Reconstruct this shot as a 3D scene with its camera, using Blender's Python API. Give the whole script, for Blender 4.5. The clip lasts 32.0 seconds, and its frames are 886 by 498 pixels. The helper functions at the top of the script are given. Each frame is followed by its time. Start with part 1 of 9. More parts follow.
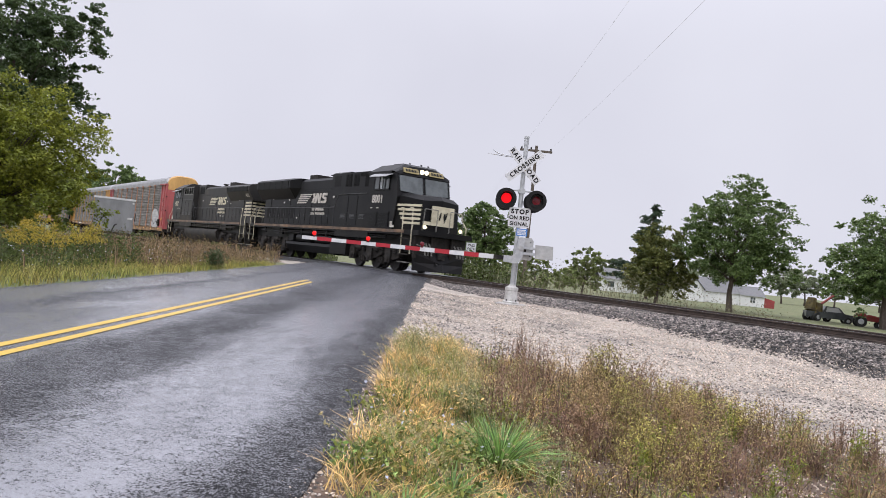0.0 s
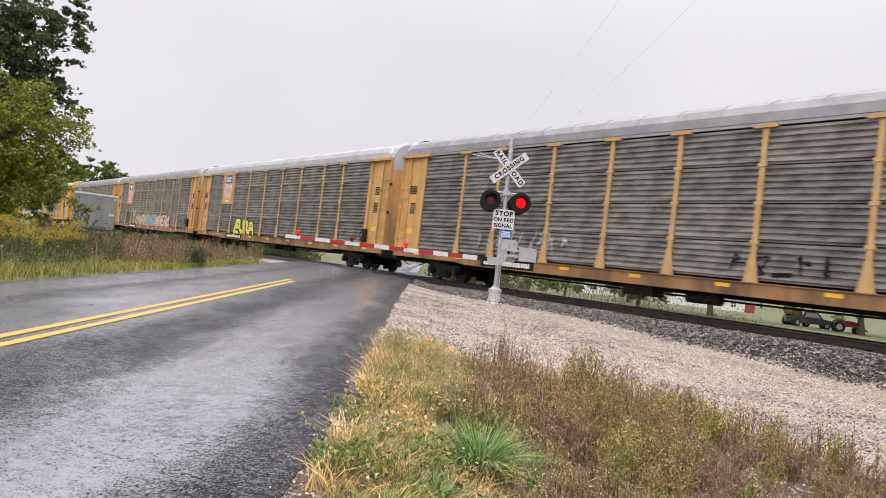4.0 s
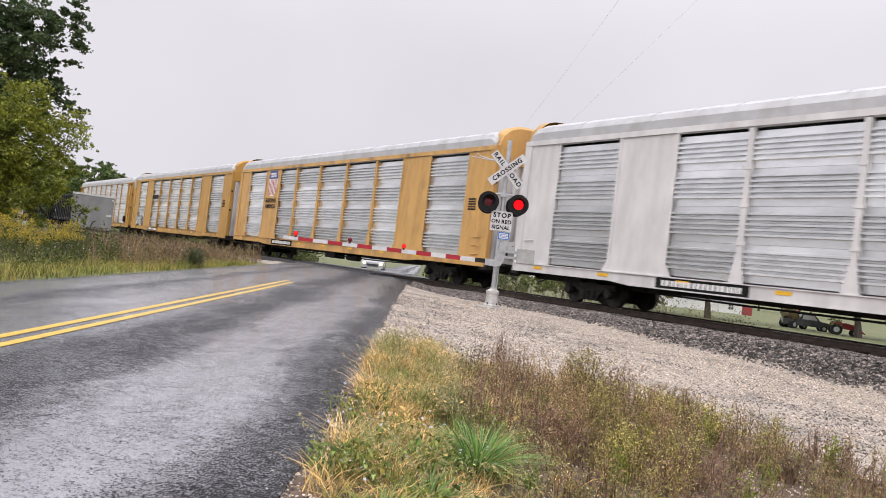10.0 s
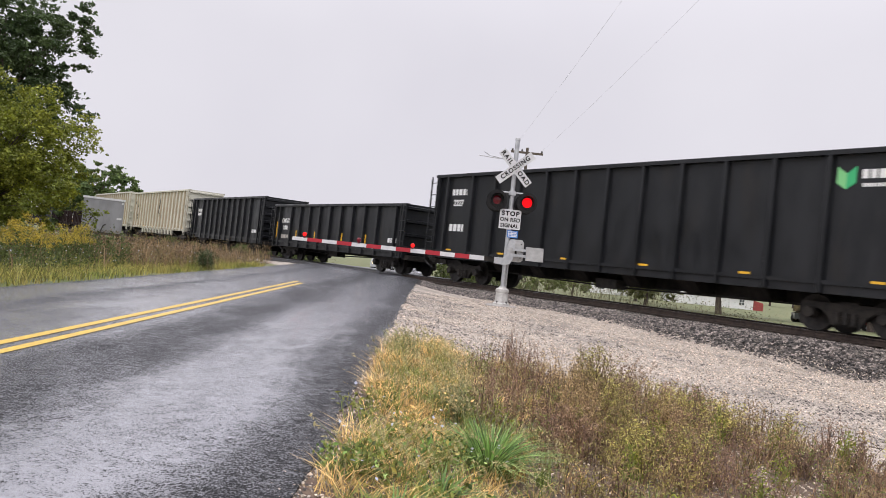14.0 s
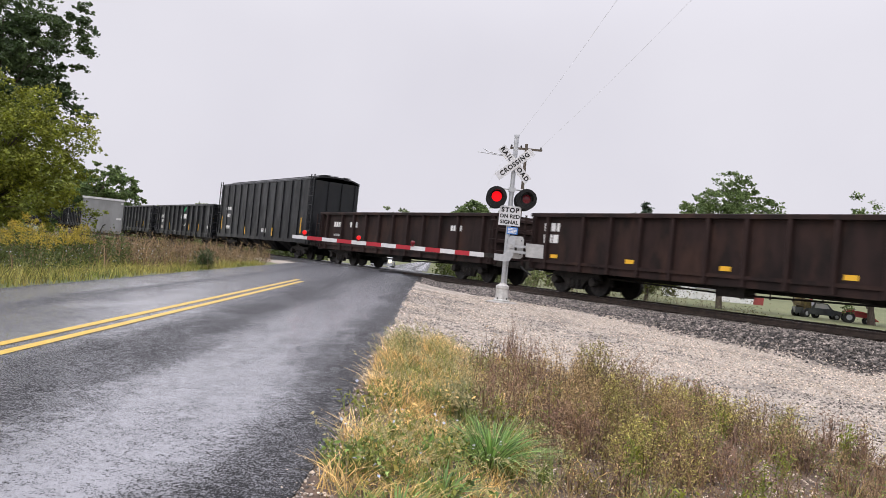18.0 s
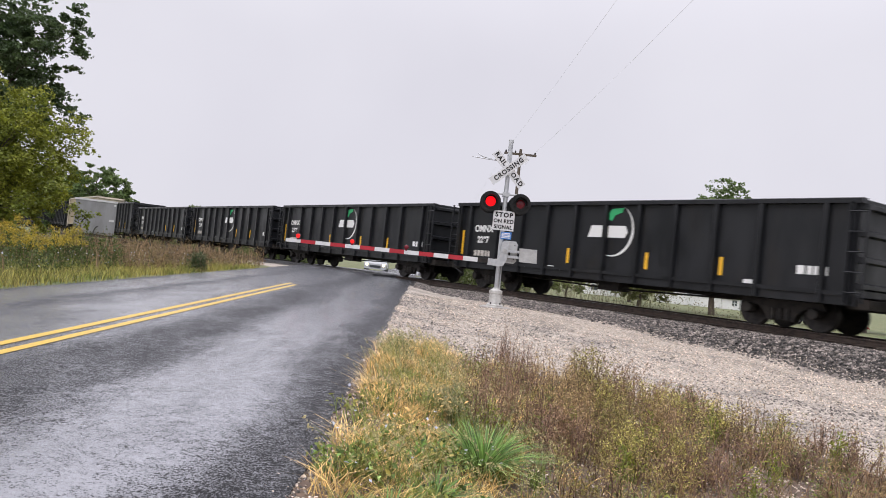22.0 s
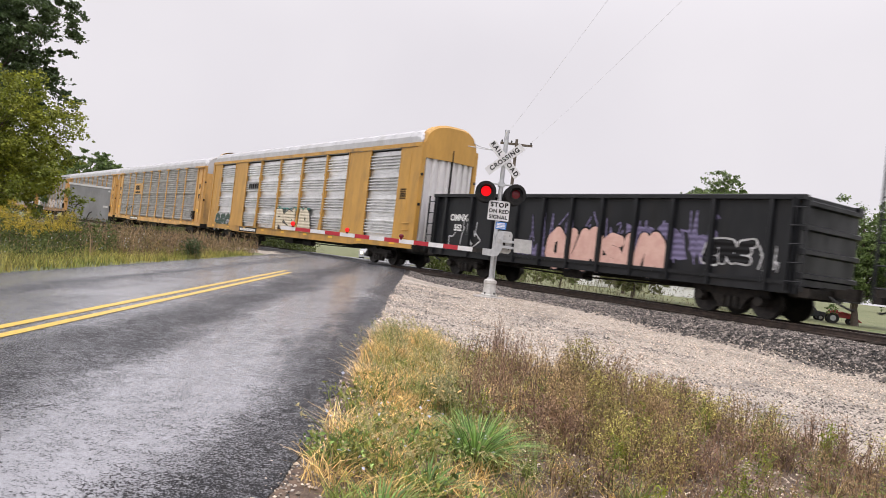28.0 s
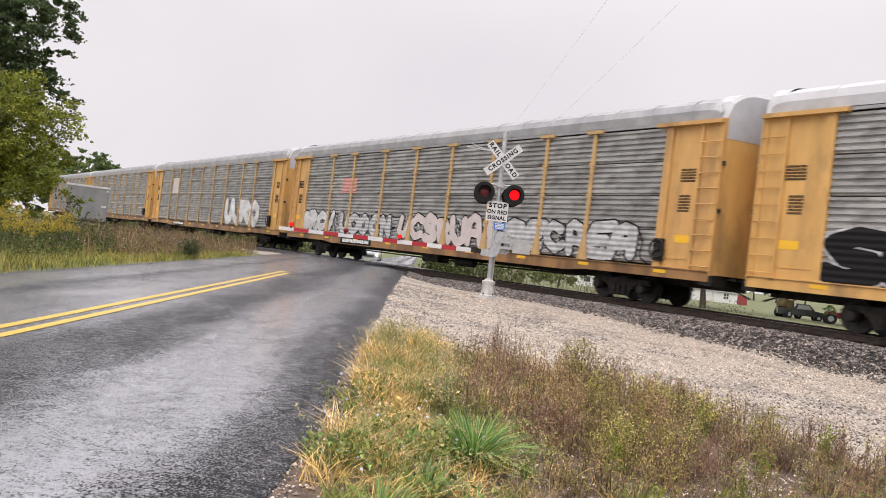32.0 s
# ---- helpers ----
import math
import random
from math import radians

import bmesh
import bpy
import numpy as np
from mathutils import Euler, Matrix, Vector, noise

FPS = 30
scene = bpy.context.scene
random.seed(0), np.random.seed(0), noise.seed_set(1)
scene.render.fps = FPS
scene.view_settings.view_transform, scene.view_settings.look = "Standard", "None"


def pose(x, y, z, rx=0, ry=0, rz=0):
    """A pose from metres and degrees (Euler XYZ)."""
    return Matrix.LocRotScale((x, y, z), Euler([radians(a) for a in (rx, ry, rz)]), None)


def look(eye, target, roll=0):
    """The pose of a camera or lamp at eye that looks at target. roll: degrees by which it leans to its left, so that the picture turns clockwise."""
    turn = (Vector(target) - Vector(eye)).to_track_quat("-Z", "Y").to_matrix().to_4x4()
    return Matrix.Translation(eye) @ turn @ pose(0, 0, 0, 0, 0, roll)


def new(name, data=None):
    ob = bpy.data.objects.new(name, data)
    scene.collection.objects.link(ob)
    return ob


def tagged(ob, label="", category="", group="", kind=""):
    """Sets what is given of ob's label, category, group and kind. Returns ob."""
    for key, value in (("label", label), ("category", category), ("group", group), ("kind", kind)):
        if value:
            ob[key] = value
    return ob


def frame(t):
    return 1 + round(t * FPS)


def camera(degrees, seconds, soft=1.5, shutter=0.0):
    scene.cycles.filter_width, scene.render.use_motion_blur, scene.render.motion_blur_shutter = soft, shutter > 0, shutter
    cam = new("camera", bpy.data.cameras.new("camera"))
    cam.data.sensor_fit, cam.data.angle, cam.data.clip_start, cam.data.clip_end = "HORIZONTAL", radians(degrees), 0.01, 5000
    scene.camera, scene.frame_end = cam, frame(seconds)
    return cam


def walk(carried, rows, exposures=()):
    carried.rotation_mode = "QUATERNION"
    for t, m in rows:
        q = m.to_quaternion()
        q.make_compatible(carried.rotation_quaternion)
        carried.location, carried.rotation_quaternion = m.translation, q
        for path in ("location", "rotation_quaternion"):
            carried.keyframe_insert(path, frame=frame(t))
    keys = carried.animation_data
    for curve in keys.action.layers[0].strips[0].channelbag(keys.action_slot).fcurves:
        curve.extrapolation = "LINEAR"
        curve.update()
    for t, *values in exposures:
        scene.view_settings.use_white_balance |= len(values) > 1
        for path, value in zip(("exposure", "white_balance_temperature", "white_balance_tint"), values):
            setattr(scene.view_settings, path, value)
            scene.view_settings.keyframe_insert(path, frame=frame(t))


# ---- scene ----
cam = camera(60.3, 32.0, soft=0.6, shutter=0.12)
EYE = (0.0, 0.0, 1.2)
PATH = [
    (0, 90.92, -5.85, -0.09), (0.5, 90.92, -5.84, -0.15), (1, 90.92, -5.86, -0.23), (1.5, 90.92, -5.97, -0.34),
    (2, 90.90, -6.13, -0.52), (2.5, 90.94, -6.30, -0.72), (3, 90.99, -6.43, -0.92), (3.5, 91.06, -6.55, -1.15),
    (5.5, 91.29, -6.51, -1.54), (6, 91.37, -6.47, -1.48), (6.5, 91.50, -6.50, -1.41), (7, 91.64, -6.62, -1.39),
    (7.5, 91.69, -6.61, -1.40), (8, 91.66, -6.66, -1.46), (8.5, 91.52, -6.68, -1.46), (9, 91.40, -6.71, -1.49),
    (9.5, 91.30, -6.70, -1.50), (10, 91.26, -6.72, -1.49), (10.5, 91.22, -6.71, -1.47), (11, 91.18, -6.67, -1.44),
    (11.5, 91.16, -6.50, -1.36), (12, 91.19, -6.38, -1.25), (12.5, 91.25, -6.14, -1.11), (13, 91.25, -5.98, -0.93),
    (13.5, 91.21, -5.99, -0.82), (14, 91.11, -6.04, -0.80), (14.5, 91.00, -6.13, -0.91), (16.5, 90.59, -5.59, -1.00),
    (17, 90.61, -5.45, -0.83), (17.5, 90.71, -5.46, -0.76), (18, 90.89, -5.52, -0.79), (18.5, 91.11, -5.56, -0.83),
    (19, 91.29, -5.61, -0.89), (19.5, 91.37, -5.68, -0.98), (20, 91.38, -5.74, -1.14), (20.5, 91.37, -5.87, -1.30),
    (21, 91.39, -5.92, -1.36), (21.5, 91.38, -5.91, -1.32), (22, 91.27, -5.94, -1.28), (22.5, 91.05, -5.95, -1.23),
    (23, 90.80, -6.02, -1.25), (23.5, 90.60, -6.16, -1.27), (24, 90.48, -6.26, -1.30), (24.5, 90.46, -6.42, -1.34),
    (25, 90.44, -6.49, -1.41), (25.5, 90.36, -6.57, -1.43), (27.5, 90.24, -6.60, -1.67), (28, 90.52, -6.55, -1.68),
    (28.5, 90.81, -6.41, -1.71), (29, 91.03, -6.33, -1.77), (29.5, 91.12, -6.24, -1.81), (30, 91.07, -6.16, -1.79),
    (30.5, 90.94, -6.20, -1.73), (31, 90.78, -6.38, -1.68), (31.5, 90.64, -6.48, -1.66), (32, 90.58, -6.61, -1.80),
]
walk(cam, [(t, pose(*EYE, a, b, c)) for t, a, b, c in PATH],
     exposures=[(0.0, 0.0, 6250, 10), (3.0, 0.10, 6600, 10), (6.0, 0.12, 6750, 10), (8.0, 0.15, 6850, 10), (11.0, 0.0, 6550, 10),
                (14.0, 0.02, 6550, 10), (22.0, 0.02, 6450, 10), (25.0, 0.08, 6650, 10), (28.0, 0.10, 6750, 10), (32.0, 0.12, 6850, 10)])

# ---- light: an even, bright overcast ----
world = bpy.data.worlds.new("overcast")
scene.world = world
world.use_nodes = True
wt = world.node_tree
wt.nodes.clear()
w_out = wt.nodes.new("ShaderNodeOutputWorld")
w_sky = wt.nodes.new("ShaderNodeTexSky")
w_sky.sky_type = "NISHITA"
w_sky.sun_disc = False
w_sky.sun_elevation, w_sky.sun_rotation = radians(48), radians(150)
w_clear = wt.nodes.new("ShaderNodeBackground")
w_clear.inputs[1].default_value = 0.05
wt.links.new(w_sky.outputs[0], w_clear.inputs[0])
w_tc = wt.nodes.new("ShaderNodeTexCoord")
w_noise = wt.nodes.new("ShaderNodeTexNoise")
w_noise.inputs["Scale"].default_value = 2.2
w_noise.inputs["Detail"].default_value = 4
w_ramp = wt.nodes.new("ShaderNodeValToRGB")
w_ramp.color_ramp.elements[0].position, w_ramp.color_ramp.elements[1].position = 0.35, 0.68
w_ramp.color_ramp.elements[0].color = (0.735, 0.718, 0.79, 1)
w_ramp.color_ramp.elements[1].color = (0.805, 0.788, 0.855, 1)
w_cloud = wt.nodes.new("ShaderNodeBackground")
wt.links.new(w_tc.outputs["Generated"], w_noise.inputs["Vector"])
wt.links.new(w_noise.outputs["Fac"], w_ramp.inputs[0])
wt.links.new(w_ramp.outputs[0], w_cloud.inputs[0])
# an overcast sky is about three times as bright overhead as at the horizon
w_sep = wt.nodes.new("ShaderNodeSeparateXYZ")
w_rise = wt.nodes.new("ShaderNodeMapRange")
w_rise.interpolation_type = "SMOOTHSTEP"
for sock, v in (("From Min", 0.25), ("From Max", 1.0), ("To Min", 1.0), ("To Max", 3.0)):
    w_rise.inputs[sock].default_value = v
wt.links.new(w_tc.outputs["Generated"], w_sep.inputs[0])
wt.links.new(w_sep.outputs["Z"], w_rise.inputs["Value"])
wt.links.new(w_rise.outputs[0], w_cloud.inputs[1])
w_add = wt.nodes.new("ShaderNodeMixShader")
w_add.inputs[0].default_value = 0.97
wt.links.new(w_clear.outputs[0], w_add.inputs[1])
wt.links.new(w_cloud.outputs[0], w_add.inputs[2])
wt.links.new(w_add.outputs[0], w_out.inputs[0])
sun_data = bpy.data.lights.new("sun", "SUN")
sun_data.energy, sun_data.angle, sun_data.color = 1.2, radians(50), (1.0, 0.98, 0.95)
sun = new("sun", sun_data)
sun.matrix_world = look((-30, -40, 60), (0, 0, 0))
scene.view_settings.exposure = 0.0

# ---- materials ----
def material(name, c1, c2=None, rough=0.6, metal=0.0, scale=4.0, mix=(0.4, 0.6), bump=0.0, bump_scale=60.0,
             detail=6.0, c3=None, scale3=0.7, mix3=(0.5, 0.75), rough2=None, coords="Object", stretch=(1, 1, 1), coat=0.0,
             per_object=0.0, per_island=0.0, trans=0.0, spec=0.5):
    """Two or three colours mixed by noise at two scales, with relief and uneven gloss."""
    m = bpy.data.materials.new(name)
    m.use_nodes = True
    nt = m.node_tree
    b = nt.nodes["Principled BSDF"]
    b.inputs["Metallic"].default_value = metal
    b.inputs["Roughness"].default_value = rough
    b.inputs["Specular IOR Level"].default_value = spec
    if coat:
        b.inputs["Coat Weight"].default_value = coat
        b.inputs["Coat Roughness"].default_value = 0.12
    tc = nt.nodes.new("ShaderNodeTexCoord")
    mp = nt.nodes.new("ShaderNodeMapping")
    mp.inputs["Scale"].default_value = stretch
    nt.links.new(tc.outputs[coords], mp.inputs[0])

    def field(s, lo, hi, d):
        n = nt.nodes.new("ShaderNodeTexNoise")
        n.inputs["Scale"].default_value, n.inputs["Detail"].default_value = s, d
        n.inputs["Roughness"].default_value = 0.62
        nt.links.new(mp.outputs[0], n.inputs["Vector"])
        r = nt.nodes.new("ShaderNodeMapRange")
        r.inputs["From Min"].default_value, r.inputs["From Max"].default_value = lo, hi
        nt.links.new(n.outputs["Fac"], r.inputs["Value"])
        return r.outputs[0]

    def blend(f, a, c):
        x = nt.nodes.new("ShaderNodeMix")
        x.data_type = "RGBA"
        nt.links.new(f, x.inputs["Factor"])
        for sock, v in ((x.inputs[6], a), (x.inputs[7], c)):
            if isinstance(v, tuple):
                sock.default_value = (*v, 1)
            else:
                nt.links.new(v, sock)
        return x.outputs[2]

    col = c1
    if c2:
        f = field(scale, *mix, detail)
        col = blend(f, c1, c2)
        if rough2 is not None:
            r = nt.nodes.new("ShaderNodeMapRange")
            r.inputs["To Min"].default_value, r.inputs["To Max"].default_value = rough, rough2
            nt.links.new(f, r.inputs["Value"])
            nt.links.new(r.outputs[0], b.inputs["Roughness"])
    if c3:
        col = blend(field(scale3, *mix3, 5), col, c3)
    for kind, a in (("ShaderNodeNewGeometry", per_island), ("ShaderNodeObjectInfo", per_object)):
        if not a:
            continue
        info = nt.nodes.new(kind)
        rnd = info.outputs["Random"] if kind == "ShaderNodeObjectInfo" else info.outputs["Random Per Island"]
        r = nt.nodes.new("ShaderNodeMapRange")
        r.inputs["To Min"].default_value, r.inputs["To Max"].default_value = 1 - a, 1 + a
        nt.links.new(rnd, r.inputs["Value"])
        hsv = nt.nodes.new("ShaderNodeHueSaturation")
        nt.links.new(r.outputs[0], hsv.inputs["Value"])
        if isinstance(col, tuple):
            hsv.inputs["Color"].default_value = (*col, 1)
        else:
            nt.links.new(col, hsv.inputs["Color"])
        col = hsv.outputs[0]
    if isinstance(col, tuple):
        b.inputs["Base Color"].default_value = (*col, 1)
    else:
        nt.links.new(col, b.inputs["Base Color"])
    if bump:
        n = nt.nodes.new("ShaderNodeTexNoise")
        n.inputs["Scale"].default_value, n.inputs["Detail"].default_value = bump_scale, 4
        nt.links.new(mp.outputs[0], n.inputs["Vector"])
        bp = nt.nodes.new("ShaderNodeBump")
        bp.inputs["Strength"].default_value, bp.inputs["Distance"].default_value = bump, 0.02
        nt.links.new(n.outputs["Fac"], bp.inputs["Height"])
        nt.links.new(bp.outputs[0], b.inputs["Normal"])
    if trans:
        b.inputs["Transmission Weight"].default_value = trans
    return m


def glow(name, colour, strength):
    m = bpy.data.materials.new(name)
    m.use_nodes = True
    b = m.node_tree.nodes["Principled BSDF"]
    b.inputs["Base Color"].default_value = (*[0.25 * c for c in colour], 1)
    b.inputs["Specular IOR Level"].default_value = 0.15
    b.inputs["Emission Color"].default_value = (*colour, 1)
    b.inputs["Emission Strength"].default_value = strength
    return m




def wet_road():
    """Worn asphalt: a water film in the smooth lanes, their colour paled for sky sheen, coarse dry-looking aggregate in
    the bands between and at the edges.
    """
    m = bpy.data.materials.new("wet_sheen_asphalt")
    m.use_nodes = True
    nt = m.node_tree
    b = nt.nodes["Principled BSDF"]
    N_ = nt.nodes.new
    tc = N_("ShaderNodeTexCoord")
    sep = N_("ShaderNodeSeparateXYZ")
    nt.links.new(tc.outputs["Object"], sep.inputs[0])
    def noise_at(scale, stretch, detail=5, rough=0.6):
        mp = N_("ShaderNodeMapping")
        mp.inputs["Scale"].default_value = stretch
        nt.links.new(tc.outputs["Object"], mp.inputs[0])
        n = N_("ShaderNodeTexNoise")
        n.inputs["Scale"].default_value, n.inputs["Detail"].default_value, n.inputs["Roughness"].default_value = scale, detail, rough
        nt.links.new(mp.outputs[0], n.inputs["Vector"])
        return n.outputs["Fac"]
    def math_(op, a, c):
        n = N_("ShaderNodeMath")
        n.operation = op
        for k, v in enumerate((a, c)):
            if isinstance(v, (int, float)):
                n.inputs[k].default_value = v
            else:
                nt.links.new(v, n.inputs[k])
        return n.outputs[0]
    def ranged(v, lo, hi, a, c):
        r = N_("ShaderNodeMapRange")
        for sock, q in (("From Min", lo), ("From Max", hi), ("To Min", a), ("To Max", c)):
            r.inputs[sock].default_value = q
        nt.links.new(v, r.inputs["Value"])
        return r.outputs[0]
    wander = math_("MULTIPLY", math_("SUBTRACT", noise_at(0.8, (1, 0.35, 1)), 0.5), 1.1)
    x = math_("ADD", sep.outputs["X"], wander)
    ramp = N_("ShaderNodeValToRGB")
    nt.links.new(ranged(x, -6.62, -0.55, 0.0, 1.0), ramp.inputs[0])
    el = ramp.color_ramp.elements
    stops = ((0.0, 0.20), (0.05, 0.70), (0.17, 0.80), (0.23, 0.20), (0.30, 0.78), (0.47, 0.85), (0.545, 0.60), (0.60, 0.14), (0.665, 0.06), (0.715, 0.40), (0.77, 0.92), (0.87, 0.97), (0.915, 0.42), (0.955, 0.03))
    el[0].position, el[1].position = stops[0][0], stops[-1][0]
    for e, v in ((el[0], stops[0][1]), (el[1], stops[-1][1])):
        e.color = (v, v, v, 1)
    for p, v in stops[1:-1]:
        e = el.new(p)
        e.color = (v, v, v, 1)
    patch = ranged(noise_at(1.5, (1, 0.40, 1), 9, 0.72), 0.34, 0.62, -0.30, 0.22)
    wet = N_("ShaderNodeClamp")
    nt.links.new(math_("ADD", ramp.outputs[0], patch), wet.inputs[0])
    wet = wet.outputs[0]
    streaks = ranged(noise_at(13, (0.8, 1.0, 1), 7, 0.8), 0.38, 0.62, -0.38, 0.30)
    grain = noise_at(72, (1, 0.75, 1), 5, 0.85)
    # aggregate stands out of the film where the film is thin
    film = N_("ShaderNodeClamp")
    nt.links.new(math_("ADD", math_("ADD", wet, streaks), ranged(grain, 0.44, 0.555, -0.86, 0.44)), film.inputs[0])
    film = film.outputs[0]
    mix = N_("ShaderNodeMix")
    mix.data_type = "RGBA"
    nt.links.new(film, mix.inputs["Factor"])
    # film colour far paler than wet asphalt: the sky's sheen painted in
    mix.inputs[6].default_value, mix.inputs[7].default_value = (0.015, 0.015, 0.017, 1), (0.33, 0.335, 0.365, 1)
    nt.links.new(mix.outputs[2], b.inputs["Base Color"])
    nt.links.new(ranged(film, 0.0, 1.0, 0.62, 0.14), b.inputs["Roughness"])
    # standing water lies smooth over the stones
    nt.links.new(ranged(film, 0.25, 0.9, 0.0, 1.0), b.inputs["Coat Weight"])
    nt.links.new(ranged(film, 0.0, 0.8, 0.12, 0.5), b.inputs["Specular IOR Level"])
    b.inputs["Coat Roughness"].default_value = 0.2
    b.inputs["Coat IOR"].default_value = 1.40
    bp = N_("ShaderNodeBump")
    bp.inputs["Distance"].default_value = 0.012
    nt.links.new(ranged(wet, 0.0, 1.0, 0.9, 0.22), bp.inputs["Strength"])
    nt.links.new(grain, bp.inputs["Height"])
    nt.links.new(bp.outputs[0], b.inputs["Normal"])
    return m


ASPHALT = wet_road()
PANEL_ASPHALT = material("panel_asphalt", (0.05, 0.05, 0.055), (0.09, 0.09, 0.095), 0.4, scale=4, bump=0.5, bump_scale=60)
YELLOW_LINE = material("yellow_line", (0.62, 0.40, 0.05), (0.45, 0.29, 0.06), 0.45, scale=14, mix=(0.45, 0.7), bump=0.3, bump_scale=80)
GRAVEL = material("gravel", (0.54, 0.47, 0.40), (0.16, 0.135, 0.11), 0.8, scale=34, mix=(0.40, 0.60), bump=1.0, bump_scale=34, c3=(0.13, 0.115, 0.10), scale3=0.8, mix3=(0.49, 0.70), stretch=(1, 1, 1))
STONE_PALE = material("stone_pale", (0.58, 0.49, 0.40), (0.33, 0.27, 0.215), 0.75, scale=9, per_island=0.75)
BALLAST = material("ballast", (0.036, 0.031, 0.028), (0.009, 0.008, 0.0075), 0.85, scale=22, mix=(0.4, 0.6), bump=1.0, bump_scale=24)
STONE_MIX = material("stone_mixed", (0.40, 0.355, 0.315), (0.07, 0.06, 0.053), 0.75, scale=9, per_island=0.9)
STONE_DARK = material("stone_dark", (0.24, 0.205, 0.182), (0.020, 0.017, 0.015), 0.6, scale=7, mix=(0.40, 0.60), per_island=0.92)
SOIL = material("soil", (0.085, 0.058, 0.044), (0.17, 0.115, 0.08), 0.9, scale=6, bump=0.8, bump_scale=40)
TURF = material("turf", (0.10, 0.12, 0.05), (0.17, 0.165, 0.075), 0.9, scale=1.6, bump=0.8, bump_scale=30, c3=(0.06, 0.10, 0.028), scale3=0.25)
RAIL_STEEL = material("rail_steel", (0.045, 0.034, 0.03), (0.075, 0.055, 0.045), 0.6, metal=0.1, scale=8, spec=0.3)
RAIL_HEAD = material("rail_head", (0.45, 0.45, 0.46), (0.36, 0.35, 0.35), 0.25, metal=1.0, scale=3)
TIE_WOOD = material("tie_wood", (0.028, 0.022, 0.018), (0.055, 0.044, 0.037), 0.9, scale=7, stretch=(1, 6, 6), bump=0.6, spec=0.2)
GALVANISED = material("galvanised", (0.52, 0.53, 0.54), (0.42, 0.43, 0.45), 0.42, metal=0.55, scale=7, bump=0.05)
CONCRETE = material("concrete", (0.40, 0.38, 0.36), (0.30, 0.28, 0.26), 0.85, scale=6, bump=0.5)
BLACK_PAINT = material("black_paint", (0.008, 0.008, 0.009), (0.015, 0.014, 0.014), 0.5, scale=3, spec=0.25)
SIGN_WHITE = material("sign_white", (0.66, 0.66, 0.67), (0.58, 0.58, 0.59), 0.45, scale=5)
SIGN_BLACK = material("sign_black", (0.010, 0.010, 0.010), rough=0.6, spec=0.2)
SIGN_BLUE = material("sign_blue", (0.03, 0.16, 0.50), (0.04, 0.19, 0.55), 0.4, scale=5)
GATE_RED = material("gate_red", (0.42, 0.02, 0.035), (0.36, 0.02, 0.03), 0.4, scale=6)
RED_DARK = material("red_lens_dark", (0.14, 0.004, 0.012), rough=0.25)
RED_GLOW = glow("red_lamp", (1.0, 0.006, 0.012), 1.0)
RED_SMALL = glow("small_red_lamp", (1.0, 0.02, 0.02), 0.9)
HEADLIGHT = glow("headlight", (1.0, 0.86, 0.58), 2.2)

def foliage(name, c1, c2, vary=0.35, c3=None, scale=0.7, rough=0.6, each=0.0):
    m = material(name, c1, c2, rough, scale=scale, mix=(0.38, 0.62), per_island=vary, per_object=each, c3=c3, scale3=0.5, mix3=(0.5, 0.7))
    b = m.node_tree.nodes["Principled BSDF"]
    nt = m.node_tree
    tr = nt.nodes.new("ShaderNodeBsdfTranslucent")
    mx = nt.nodes.new("ShaderNodeMixShader")
    mx.inputs[0].default_value = 0.3
    src = b.inputs["Base Color"].links[0].from_socket
    nt.links.new(src, tr.inputs[0])
    nt.links.new(b.outputs[0], mx.inputs[1])
    nt.links.new(tr.outputs[0], mx.inputs[2])
    nt.links.new(mx.outputs[0], nt.nodes["Material Output"].inputs[0])
    return m


LEAF_LIME = foliage("lime_leaves", (0.26, 0.275, 0.03), (0.15, 0.185, 0.025), 0.55)
LEAF_DEEP = foliage("deep_green_leaves", (0.05, 0.085, 0.032), (0.08, 0.115, 0.04), 0.45)
LEAF_MID = foliage("mid_green_leaves", (0.17, 0.23, 0.075), (0.10, 0.155, 0.05), 0.55)
LEAF_OLIVE = foliage("olive_green_leaves", (0.17, 0.175, 0.045), (0.115, 0.135, 0.04), 0.5)
LEAF_HERB = foliage("herb_green_leaves", (0.10, 0.125, 0.028), (0.065, 0.09, 0.024), 0.5)
LEAF_PALE = foliage("soft_green_leaves", (0.24, 0.28, 0.09), (0.16, 0.20, 0.07), 0.45)
# far leaves: distance haze is painted in as a paler green
LEAF_HAZED = foliage("haze_paled_leaves", (0.29, 0.33, 0.20), (0.22, 0.26, 0.155), 0.35)
NEEDLES = foliage("blue_green_needles", (0.06, 0.09, 0.06), (0.08, 0.11, 0.07), 0.4)
GRASS_DRY = foliage("dry_golden_grass", (0.62, 0.41, 0.14), (0.78, 0.58, 0.28), 0.75, c3=(0.34, 0.26, 0.085))
GRASS_GREEN = foliage("green_grass", (0.15, 0.21, 0.045), (0.30, 0.33, 0.09), 0.6)
GRASS_VERGE = foliage("yellow_green_grass", (0.15, 0.19, 0.035), (0.38, 0.32, 0.09), 0.7, scale=1.1)
GRASS_PALE = foliage("grey_green_grass", (0.24, 0.25, 0.12), (0.32, 0.31, 0.15), 0.4)
GRASS_TUFT = foliage("tuft_green", (0.12, 0.25, 0.05), (0.36, 0.48, 0.16), 0.75)
SEED_PALE = foliage("pale_seed_heads", (0.50, 0.42, 0.22), (0.38, 0.36, 0.16), 0.3)
